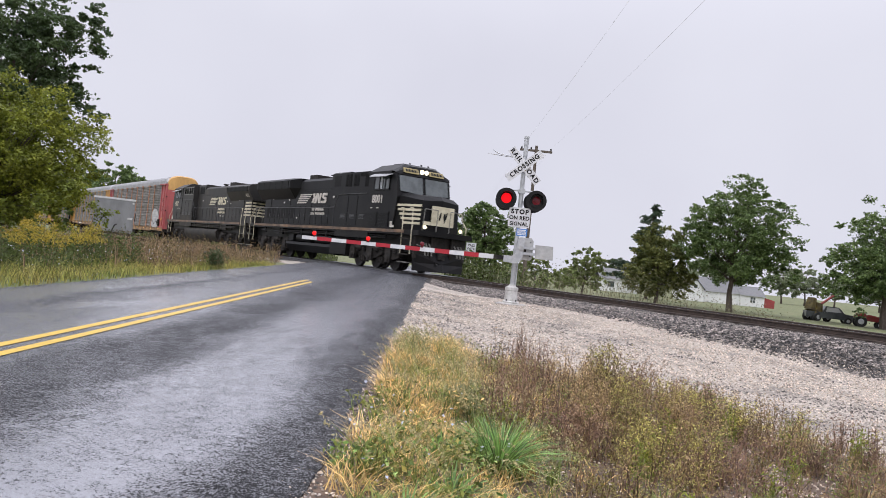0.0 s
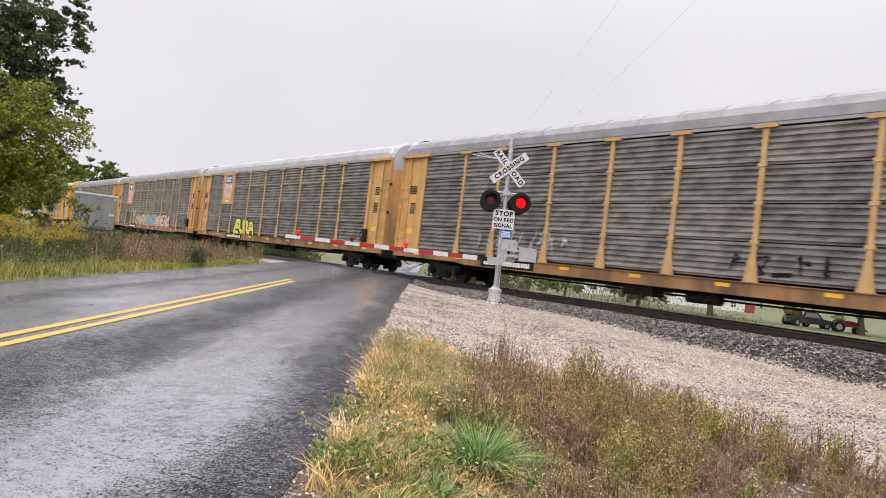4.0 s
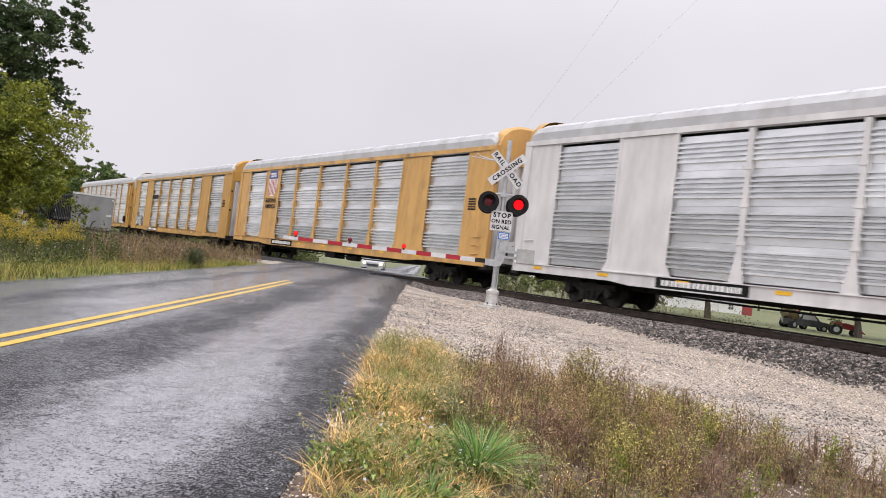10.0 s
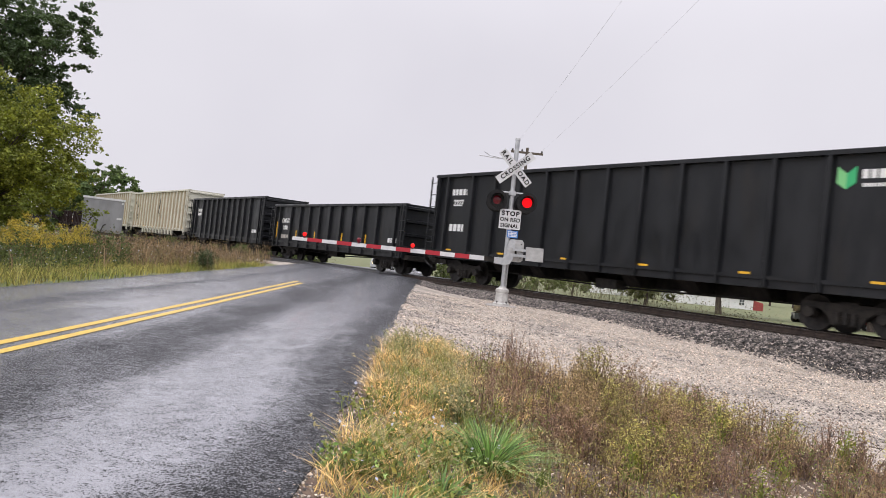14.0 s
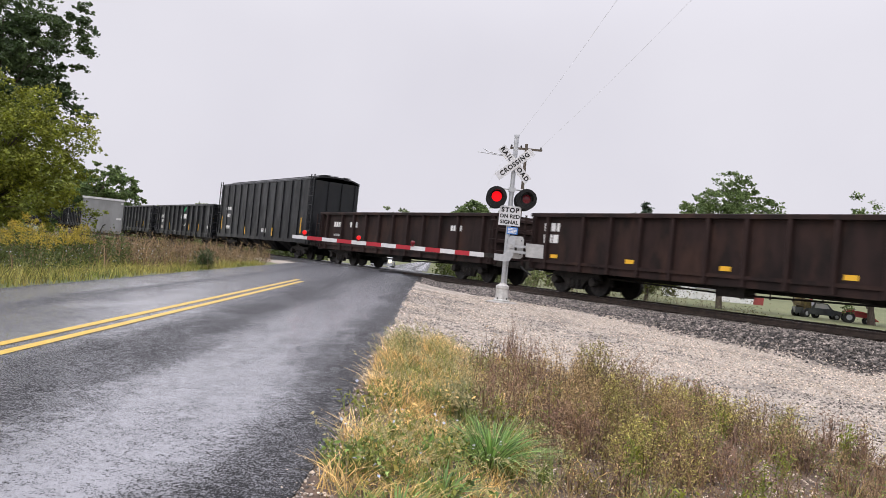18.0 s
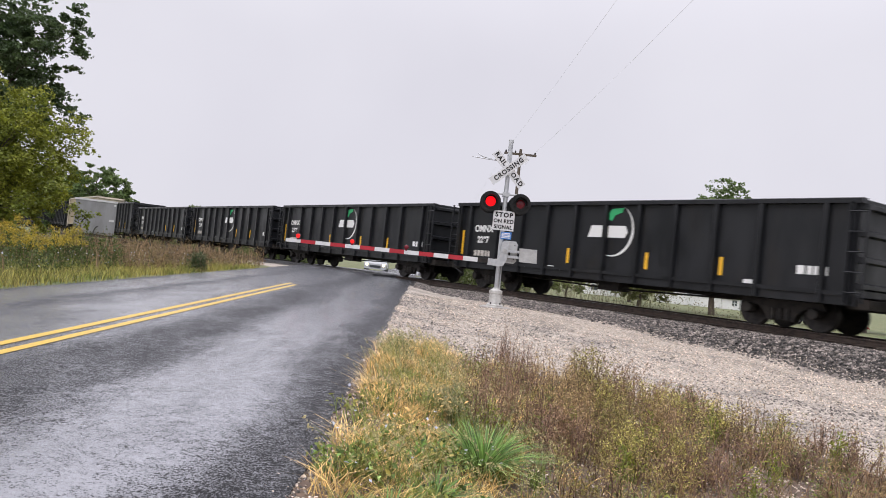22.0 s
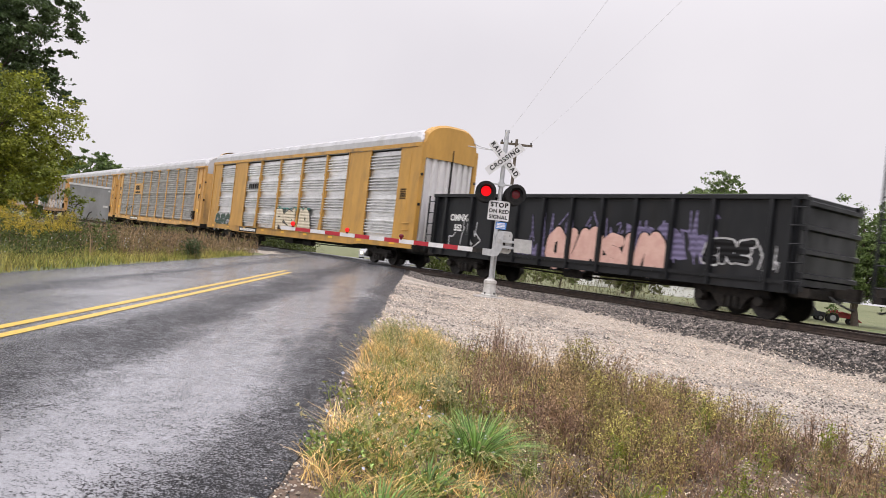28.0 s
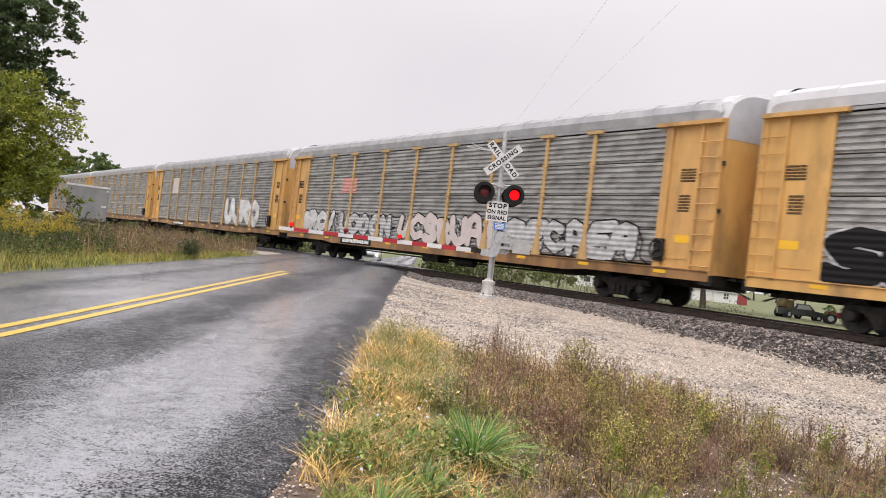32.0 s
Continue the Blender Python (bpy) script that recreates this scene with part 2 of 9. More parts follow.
STALK_BROWN = foliage("brown_stalks", (0.22, 0.135, 0.085), (0.36, 0.25, 0.145), 0.6, each=0.35)
STALK_RED = foliage("reddish_stalks", (0.29, 0.175, 0.125), (0.18, 0.115, 0.085), 0.55, each=0.35)
WEED_OLIVE = foliage("olive_weed_leaves", (0.42, 0.355, 0.11), (0.25, 0.245, 0.07), 0.65, c3=(0.33, 0.20, 0.09), each=0.4)
WEED_MIXED = foliage("brown_olive_weeds", (0.17, 0.14, 0.05), (0.17, 0.105, 0.06), 0.65, scale=1.6)
WEED_TAN = foliage("tan_weed_leaves", (0.50, 0.36, 0.17), (0.30, 0.22, 0.105), 0.65, each=0.3)
GOLDENROD = foliage("goldenrod_bloom", (0.44, 0.33, 0.035), (0.30, 0.25, 0.04), 0.45)
REED = foliage("grey_green_reeds", (0.11, 0.11, 0.055), (0.19, 0.165, 0.095), 0.5)
PETAL = foliage("white_petals", (0.7, 0.7, 0.72), (0.55, 0.58, 0.75), 0.2)
BARK = material("bark", (0.075, 0.055, 0.045), (0.12, 0.095, 0.08), 0.9, scale=5, stretch=(3, 3, 0.6), bump=0.9, bump_scale=18)

# ---- building helpers ----
class Mesh:
    """Collects faces of one part."""

    def __init__(self):
        self.v, self.f = [], []

    def add(self, verts, faces):
        o = len(self.v)
        self.v.extend(verts)
        self.f.extend(tuple(o + i for i in f) for f in faces)
        return self

    def box(self, x0, x1, y0, y1, z0, z1, m=None):
        vs = [(x, y, z) for x in (x0, x1) for y in (y0, y1) for z in (z0, z1)]
        if m is not None:
            vs = [tuple(m @ Vector(p)) for p in vs]
        return self.add(vs, [(0, 1, 3, 2), (4, 6, 7, 5), (0, 4, 5, 1), (2, 3, 7, 6), (0, 2, 6, 4), (1, 5, 7, 3)])

    def prism(self, outline, a, b, axis="x"):
        """The outline (p, q) pushed from a to b along an axis; p, q are the other two axes in order."""
        n = len(outline)
        def at(p, q, h):
            return {"x": (h, p, q), "y": (p, h, q), "z": (p, q, h)}[axis]
        vs = [at(p, q, a) for p, q in outline] + [at(p, q, b) for p, q in outline]
        fs = [(i, (i + 1) % n, n + (i + 1) % n, n + i) for i in range(n)]
        return self.add(vs, fs + [tuple(range(n))[::-1], tuple(range(n, 2 * n))])

    def tube(self, p, q, r, n=8, r2=None, cap=True):
        p, q = Vector(p), Vector(q)
        r2 = r if r2 is None else r2
        w = (q - p).normalized()
        a = w.orthogonal().normalized()
        b = w.cross(a)
        ring = [(math.cos(2 * math.pi * i / n), math.sin(2 * math.pi * i / n)) for i in range(n)]
        vs = [tuple(p + r * (c * a + s * b)) for c, s in ring] + [tuple(q + r2 * (c * a + s * b)) for c, s in ring]
        fs = [(i, (i + 1) % n, n + (i + 1) % n, n + i) for i in range(n)]
        if cap:
            fs += [tuple(range(n))[::-1], tuple(range(n, 2 * n))]
        return self.add(vs, fs)

    def path(self, pts, r, n=6):
        for p, q in zip(pts, pts[1:]):
            self.tube(p, q, r, n)
        return self

    def lathe(self, prof, origin, axis="z", n=16):
        """A profile (radius, height) turned about an axis through origin."""
        o = Vector(origin)
        vs, fs = [], []
        for r, h in prof:
            for i in range(n):
                c, s = r * math.cos(2 * math.pi * i / n), r * math.sin(2 * math.pi * i / n)
                d = {"z": (c, s, h), "y": (c, h, s), "x": (h, c, s)}[axis]
                vs.append(tuple(o + Vector(d)))
        for k in range(len(prof) - 1):
            for i in range(n):
                fs.append((k * n + i, k * n + (i + 1) % n, (k + 1) * n + (i + 1) % n, (k + 1) * n + i))
        fs += [tuple(range(n))[::-1], tuple(range((len(prof) - 1) * n, len(prof) * n))]
        return self.add(vs, fs)

    def data(self, name, mat, smooth=False):
        me = bpy.data.meshes.new(name)
        me.from_pydata(self.v, [], self.f)
        bm = bmesh.new()
        bm.from_mesh(me)
        bmesh.ops.recalc_face_normals(bm, faces=bm.faces)
        bm.to_mesh(me)
        bm.free()
        if smooth:
            me.shade_smooth()
            me.set_sharp_from_angle(angle=radians(40))
        me.materials.append(mat)
        return me


STORE = {}


def part(name, m, mat, parent, label="", at=None, key=None, smooth=False):
    """ONE mesh object under a thing or a part. With a key, alike pieces share their mesh."""
    k = (key, mat.name)
    if key is None or k not in STORE:
        data = m if isinstance(m, bpy.types.Mesh) else (m() if callable(m) else m).data(name, mat, smooth)
        if key is not None:
            STORE[k] = data
    else:
        data = STORE[k]
    ob = new(name, data)
    ob.parent = parent
    if at is not None:
        ob.matrix_basis = at
    return tagged(ob, label)


def thing(name, label, category, m=None, group=""):
    ob = new(name)
    ob.empty_display_size = 0.2
    if m is not None:
        ob.matrix_basis = m
    return tagged(ob, label, category, group)


def solid(name, m, mat, label, category="", group="", kind="", at=None, smooth=False):
    ob = new(name, m.data(name, mat, smooth))
    if at is not None:
        ob.matrix_basis = at
    return tagged(ob, label, category, group, kind)


def lettering(text, size, mat, parent, at, name="lettering", bold=0.0, label="", apart=1.0):
    """Flat raised letters; text lies in the local xz plane after at."""
    cu = bpy.data.curves.new(name, "FONT")
    cu.body, cu.size, cu.align_x, cu.align_y, cu.extrude, cu.offset = text, size, "CENTER", "CENTER", 0.002, bold
    cu.space_character = apart
    tmp = bpy.data.objects.new(name, cu)
    scene.collection.objects.link(tmp)
    me = bpy.data.meshes.new_from_object(tmp.evaluated_get(bpy.context.evaluated_depsgraph_get()))
    bpy.data.objects.remove(tmp)
    bpy.data.curves.remove(cu)
    me.materials.clear()
    me.materials.append(mat)
    return part(name, me, mat, parent, label, at)


# ---- the lie of the land ----
TURN = math.atan2(0.556, 0.831)
U = Vector((-math.sin(TURN), math.cos(TURN), 0))      # along the track, away from the viewer
N = Vector((math.cos(TURN), math.sin(TURN), 0))       # across it
D_TRACK, RAIL_Z = 19.3, 0.52
ROAD_X0, ROAD_X1 = -6.62, -0.55


def smooth(a, b, x):
    t = min(max((x - a) / (b - a), 0), 1)
    return t * t * (3 - 2 * t)


def road_z(y):
    return 0.0128 * min(max(y, 0), 40) if y < 40 else 0.512 - 0.9 * smooth(44, 80, y)


def off_track(x, y):
    return N.x * x + N.y * y - D_TRACK


def ground_z(x, y):
    """Verge, gravel apron and ballast bed; the fields beyond lie lower."""
    d, s = off_track(x, y), U.x * x + U.y * y
    if x > -3.6:
        low = 0.18 - 0.045 * max(16 - s, 0)
        low = max(low, -0.62)
    else:
        low = road_z(y) - 0.10
    if d > 2.2:
        low = low + (-1.15 - low) * smooth(2.2, 12, d)
    edge = max(ROAD_X0 - x, x - ROAD_X1, 0)
    k = 1 - smooth(0.05, 1.7, edge)
    rz = road_z(y) - 0.045
    z = low + (rz - low) * k
    bed = 0.30
    side = abs(d)
    if side < 4.6 and k < 1:
        b = bed + (z - bed) * smooth(1.75, 4.3, side)
        z = z * k + max(b, z) * (1 - k)
    return z + 0.03 * (noise.noise((x * 0.7, y * 0.7, 0)) + 0.4 * noise.noise((x * 3, y * 3, 4))) * (1 - k)


def put(x, y, sink=0.0, rz=0.0):
    return pose(x, y, ground_z(x, y) - sink, 0, 0, rz)

# ---- ground, road, track ----
def spread(lo, hi, step, far, grow=1.35):
    a = list(np.arange(lo, hi + step / 2, step))
    s, x = step, hi
    while x < far:
        s *= grow
        x += s
        a.append(x)
    s, x = step, lo
    while x > -far:
        s *= grow
        x -= s
        a.insert(0, x)
    return a


def verge_edge(x):
    """How far from the viewer the weeds reach."""
    return float(np.interp(x, (-0.6, 0.7, 2.3, 3.0, 3.6, 4.4, 6.0, 9.0), (10.6, 11.4, 10.8, 10.2, 9.1, 7.9, 6.0, 3.0)))


def apron(x, y):
    """Where the pale gravel lies."""
    d = off_track(x, y)
    w = 0.5 * noise.noise((x * 0.5, y * 0.5, 9))
    s = U.x * x + U.y * y
    return x > ROAD_X1 - 0.3 and d < 2.5 and y > verge_edge(x) - 0.35 + w


gx, gy = spread(-9, 15, 0.25, 2500), spread(1, 33, 0.25, 2500)
g = Mesh()
nx, ny = len(gx), len(gy)
g.v = [(x, y, ground_z(x, y)) for y in gy for x in gx]
g.f = [(j * nx + i, j * nx + i + 1, (j + 1) * nx + i + 1, (j + 1) * nx + i) for j in range(ny - 1) for i in range(nx - 1)]
ground_me = bpy.data.meshes.new("ground")
ground_me.from_pydata(g.v, [], g.f)
for mt in (TURF, GRAVEL, BALLAST, SOIL):
    ground_me.materials.append(mt)
kinds = []
for j in range(ny - 1):
    for i in range(nx - 1):
        x, y = (gx[i] + gx[i + 1]) / 2, (gy[j] + gy[j + 1]) / 2
        d = off_track(x, y)
        if -3.7 + 0.4 * noise.noise((x, y, 2)) < d < 2.9:
            kinds.append(2)
        elif apron(x, y) or (x < ROAD_X0 and x > -30 and -6.2 + 0.6 * noise.noise((x * 0.6, y * 0.6, 5)) < d < 0):
            kinds.append(1)
        elif -1.3 < x < 9 + 1.5 * noise.noise((y * 0.4, 0, 3)) and y < 12 and y > -9 + 2 * noise.noise((x * 0.5, 0, 5)):
            kinds.append(3)
        else:
            kinds.append(0)
ground_me.polygons.foreach_set("material_index", kinds)
ground_me.shade_smooth()
tagged(new("ground", ground_me), "grassy verge, pale gravel apron and stone track bed", kind="structure")

road = Mesh()
ry = sorted(set(list(np.arange(-14, 60, 0.25)) + list(np.arange(60, 420, 12))))
rx = np.linspace(ROAD_X0, ROAD_X1, 25)
rnd = random.Random(4)


def road_top(x, y):
    c = (x - (ROAD_X0 + ROAD_X1) / 2) / 3.03
    return road_z(y) - 0.035 * c * c


for y in ry:
    row = []
    for x in rx:
        e = 0.06 * noise.noise((y * 1.3, x, 3)) + 0.05 * noise.noise((y * 4.1, x, 8)) if x in (rx[0], rx[-1]) else 0
        row.append((x + e, y, road_top(x, y)))
    row.insert(0, (row[0][0] - 0.03, y, row[0][2] - 0.14))
    row.append((row[-1][0] + 0.03, y, row[-1][2] - 0.14))
    road.v.extend(row)
w = len(rx) + 2
road.f = [(j * w + i, j * w + i + 1, (j + 1) * w + i + 1, (j + 1) * w + i) for j in range(len(ry) - 1) for i in range(w - 1)]
road_ob = solid("road", road, ASPHALT, "wet worn dark asphalt country road, lanes paled for sky sheen, with a rise to the crossing", kind="structure", smooth=True)
for k, x in enumerate((-3.74, -3.50)):
    line = Mesh()
    ys = np.arange(-14, 22.0 - 0.7 * k, 0.35)
    for y in ys:
        e = 0.008 * noise.noise((y * 3, k, 1))
        line.v += [(x - 0.055 + e, y, road_top(x, y) + 0.006), (x + 0.055 + e, y, road_top(x, y) + 0.006)]
    line.f = [(2 * i, 2 * i + 1, 2 * i + 3, 2 * i + 2) for i in range(len(ys) - 1)]
    solid("road_line", line, YELLOW_LINE, "worn yellow painted centre line on the asphalt", "road marking", kind="structure")

TRACK = pose(*(N * D_TRACK), 0, 0, math.degrees(TURN) + 90)     # local x runs away along the track, local -y... to the viewer
track = thing("railway_track", "single railway track, dark steel rails on wooden ties in ballast", "railway track")
track["kind"] = "structure"
track.matrix_basis = TRACK
RAIL_PROFILE = [(-0.07, -0.17), (0.07, -0.17), (0.07, -0.155), (0.012, -0.135), (0.012, -0.045), (0.036, -0.035), (0.036, -0.006),
                (0.03, 0.0), (-0.03, 0.0), (-0.036, -0.006), (-0.036, -0.035), (-0.012, -0.045), (-0.012, -0.135), (-0.07, -0.155)]
for side in (-0.753, 0.753):
    m = Mesh()
    m.prism([(p + side, q + RAIL_Z) for p, q in RAIL_PROFILE], -160, 420, "x")
    r = part("rail", m, RAIL_STEEL, track)
    h = Mesh()
    h.box(-160, 420, side - 0.027, side + 0.027, RAIL_Z - 0.004, RAIL_Z + 0.0015)
    part("rail_head", h, RAIL_HEAD, r, "bright worn running surface")


def tie_mesh():
    m = Mesh()
    m.prism([(-0.115, -0.17), (0.115, -0.17), (0.115, 0.0), (0.10, 0.012), (-0.10, 0.012), (-0.115, 0.0)], -1.3, 1.3, "y")
    return m


for i in range(190):
    s = -14 + 0.52 * i
    part("tie", tie_mesh, TIE_WOOD, track, at=pose(s, rnd.uniform(-0.04, 0.04), RAIL_Z - 0.176, 0, rnd.uniform(-1, 1), rnd.uniform(-1.5, 1.5)), key="tie")
# crossing panels between and beside the rails
for a, b in ((-2.1, -0.86), (-0.64, 0.64), (0.86, 2.1)):
    m = Mesh()
    x_mid, half = 36.5, 6.6
    m.box(x_mid - half, x_mid + half, a, b, RAIL_Z - 0.2, RAIL_Z - 0.005)
    part("crossing_panel", m, PANEL_ASPHALT, track, "dark asphalt crossing panel")

# ---- the train ----
SPEED = 25.19
YELLOW = {}


def paint(name, c, dirt=(0.14, 0.09, 0.05), amount=(0.52, 0.78), rough=0.5):
    d = tuple(a * 0.72 for a in c)
    return material(name, c, d, rough, scale=1.3, mix=(0.35, 0.7), c3=dirt, scale3=0.9, mix3=amount, stretch=(1, 1, 0.35), bump=0.08, bump_scale=20)


AUTO_YELLOW = paint("faded_yellow_paint", (0.66, 0.38, 0.125))
AUTO_BRIGHT = paint("bright_yellow_paint", (0.72, 0.39, 0.02), amount=(0.62, 0.9))
AUTO_OCHRE = paint("ochre_paint", (0.54, 0.295, 0.065))
AUTO_RUSTY = paint("rusted_yellow_paint", (0.66, 0.375, 0.13), dirt=(0.15, 0.085, 0.045), amount=(0.48, 0.76))
AUTO_RED = paint("oxide_red_paint", (0.46, 0.105, 0.105), dirt=(0.10, 0.05, 0.04))
AUTO_WHITE = paint("white_paint", (0.70, 0.68, 0.68), dirt=(0.42, 0.36, 0.30), amount=(0.6, 0.9))
SHEET_DULL = material("dull_galvanised_sheet", (0.40, 0.395, 0.39), (0.25, 0.245, 0.24), 0.5, metal=0.25, scale=1.2, c3=(0.09, 0.075, 0.06), scale3=2.2, mix3=(0.52, 0.8), stretch=(0.6, 1, 1.5), per_object=0.12)
SHEET_MID = material("weathered_galvanised_sheet", (0.80, 0.80, 0.81), (0.60, 0.60, 0.605), 0.34, metal=0.65, scale=1.2, c3=(0.16, 0.14, 0.12), scale3=2.2, mix3=(0.55, 0.85), stretch=(0.6, 1, 1.5), per_object=0.15)
SHEET_BRIGHT = material("bright_galvanised_sheet", (0.82, 0.83, 0.85), (0.64, 0.65, 0.67), 0.30, metal=0.75, scale=1.0, c3=(0.30, 0.30, 0.31), scale3=1.6, mix3=(0.60, 0.95), stretch=(0.6, 1, 1.5), per_object=0.16)
ROOF_GREY = material("galvanised_roof", (0.36, 0.36, 0.37), (0.27, 0.27, 0.28), 0.45, metal=0.3, scale=1.5, c3=(0.30, 0.29, 0.28), scale3=0.8)
ROOF_PALE = material("pale_roof", (0.50, 0.50, 0.52), (0.43, 0.43, 0.45), 0.5, metal=0.1, scale=1.5, c3=(0.36, 0.35, 0.34), scale3=0.8)
SHEET_GRIMY = material("grimy_galvanised_sheet", (0.29, 0.275, 0.26), (0.155, 0.142, 0.13), 0.5, metal=0.2, scale=1.2, c3=(0.05, 0.042, 0.035), scale3=2.0, mix3=(0.48, 0.74), stretch=(0.6, 1, 1.5), per_object=0.16)
POST_DIRTY = paint("dirty_pale_yellow_paint", (0.58, 0.37, 0.16), dirt=(0.10, 0.07, 0.045), amount=(0.45, 0.72))
SILL_RUST = paint("rusty_sill_paint", (0.36, 0.19, 0.075), dirt=(0.075, 0.045, 0.028), amount=(0.42, 0.70))
RUBBER = material("hose_rubber", (0.02, 0.02, 0.02), rough=0.7)
RUNNING_GEAR = material("running_gear", (0.012, 0.011, 0.0105), (0.032, 0.027, 0.023), 0.6, scale=5, bump=0.3, spec=0.25)
WHEEL_STEEL = material("wheel_steel", (0.019, 0.017, 0.0165), (0.038, 0.033, 0.030), 0.45, metal=0.4, scale=6, spec=0.3)
COAL_BLACK = material("car_black", (0.0085, 0.0093, 0.0112), (0.015, 0.016, 0.0185), 0.30, spec=0.34, rough2=0.55, bump=0.06, bump_scale=3, scale=1.6, c3=(0.022, 0.019, 0.017), scale3=1.1, mix3=(0.55, 0.85), stretch=(1, 1, 0.4))
GON_BROWN = material("rust_brown_car", (0.030, 0.018, 0.0165), (0.015, 0.0105, 0.010), 0.6, spec=0.15, scale=1.4, c3=(0.06, 0.032, 0.024), scale3=1.0, stretch=(1, 1, 0.4))
CAR_TAN = material("tan_car", (0.52, 0.47, 0.37), (0.44, 0.39, 0.30), 0.55, scale=1.2, c3=(0.30, 0.25, 0.18), scale3=0.9, mix3=(0.56, 0.85), stretch=(1, 1, 0.3))
CAR_PALE = material("pale_grey_green_car", (0.55, 0.54, 0.46), (0.48, 0.46, 0.38), 0.55, scale=1.2, c3=(0.32, 0.26, 0.19), scale3=0.9, mix3=(0.56, 0.85), stretch=(1, 1, 0.3))
REFLECT_YELLOW = material("reflector_yellow", (0.80, 0.45, 0.03), rough=0.4)
MARK_WHITE = material("marking_white", (0.75, 0.75, 0.74), rough=0.5)


def wheel_mesh(r):
    def f():
        return Mesh().lathe([(0.08, -0.09), (0.10, -0.03), (r * 0.55, -0.02), (r * 0.8, -0.05), (r * 0.99, -0.065), (r, 0.06), (r + 0.025, 0.065), (r + 0.025, 0.09), (r * 0.8, 0.08), (0.10, 0.06), (0.08, 0.06)], (0, 0, 0), "y", 20)
    return f


def bogie(car, x, r=0.44, base=1.78, axles=2):
    """A truck: wheels, two cast side frames, a bolster with springs."""
    half = base * (axles - 1) / 2
    for i in range(axles):
        ax = x - half + base * i
        for side, turn in ((-1, 0), (1, 180)):
            part("wheel", wheel_mesh(r), WHEEL_STEEL, car, at=pose(ax, side * 0.753, r, 0, 0, turn), key=("wheel", r), smooth=True)
    def frame_mesh():
        m = Mesh()
        e = half + 0.28
        for k in range(axles - 1):
            c = -half + base * (k + 0.5)
            m.prism([(c - base / 2 + 0.12, r + 0.20), (c + base / 2 - 0.12, r + 0.20), (c + 0.45, r - 0.05), (c + 0.35, r - 0.26), (c - 0.35, r - 0.26), (c - 0.45, r - 0.05)], -0.07, 0.07, "y")
            for s in range(3):
                m.tube((c - 0.2 + 0.2 * s, -0.10, r - 0.22), (c - 0.2 + 0.2 * s, -0.10, r + 0.06), 0.075, 8)
        m.prism([(-e, r + 0.10), (-e + 0.1, r + 0.27), (e - 0.1, r + 0.27), (e, r + 0.10)], -0.06, 0.06, "y")
        for i in range(axles):
            m.lathe([(0.13, -0.2), (0.15, -0.12), (0.15, 0.05)], (-half + base * i, 0, r), "y", 10)
        return m
    for side, turn in ((-1, 0), (1, 180)):
        part("side_frame", frame_mesh, RUNNING_GEAR, car, at=pose(x, side * 1.0, 0, 0, 0, turn), key=("side_frame", r, base, axles))
    part("bolster", lambda: Mesh().box(-0.22, 0.22, -1.0, 1.0, r - 0.1, r + 0.32), RUNNING_GEAR, car, at=pose(x, 0, 0), key=("bolster", r))


def couplers(car, length, reach=0.95, z=0.86):
    def c():
        m = Mesh()
        m.box(-0.6, reach - 0.30, -0.09, 0.09, -0.11, 0.11)
        m.prism([(reach - 0.32, -0.16), (reach - 0.02, -0.20), (reach + 0.03, -0.05), (reach - 0.06, 0.18), (reach - 0.3, 0.16)], -0.15, 0.15, "z")
        return m
    def hose():
        return Mesh().path([(0, 0, 0), (0.25, 0.02, -0.16), (0.55, 0.05, -0.28), (reach, 0, -0.25)], 0.03)
    for x, turn in ((0, 0), (-length, 180)):
        part("coupler", c, RUNNING_GEAR, car, at=pose(x, 0, z, 0, 0, turn), key=("coupler", reach))
        part("brake_hose", hose, RUBBER, car, at=pose(x, 0.35 if turn else -0.35, z - 0.1, 0, 0, turn), key=("hose", reach))


def ladder_mesh(h, n, w=0.42):
    def f():
        m = Mesh()
        for y in (-w / 2, w / 2):
            m.box(y - 0.025, y + 0.025, -0.03, 0.02, 0, h)
        for i in range(n):
            z = h * (i + 0.5) / n
            m.tube((-w / 2, -0.02, z), (w / 2, -0.02, z), 0.016, 5)
        return m
    return f


def rib_sheet(width, h, ribs, depth=0.05, flat=0.0):
    """One corrugated side sheet, its foot at z = 0. flat: the plain share above and below the ribs."""
    def f():
        e = 0.003 if flat else 0.012
        a, b = e, h - e
        prof = [(0.05, a)]
        if flat:
            prof.append((0.0, a))
            a, b = a + flat * h, b - flat * h
        for i in range(ribs):
            p = (b - a) / ribs
            q = a + i * p
            prof += [(0.0, q + 0.06 * p), (0.0, q + 0.32 * p), (-depth, q + 0.46 * p), (-depth, q + 0.86 * p)]
        prof += [(0.0, b)] + ([(0.0, h - e)] if flat else []) + [(0.05, h - e)]
        return Mesh().prism(prof, -width / 2, width / 2, "x")
    return f


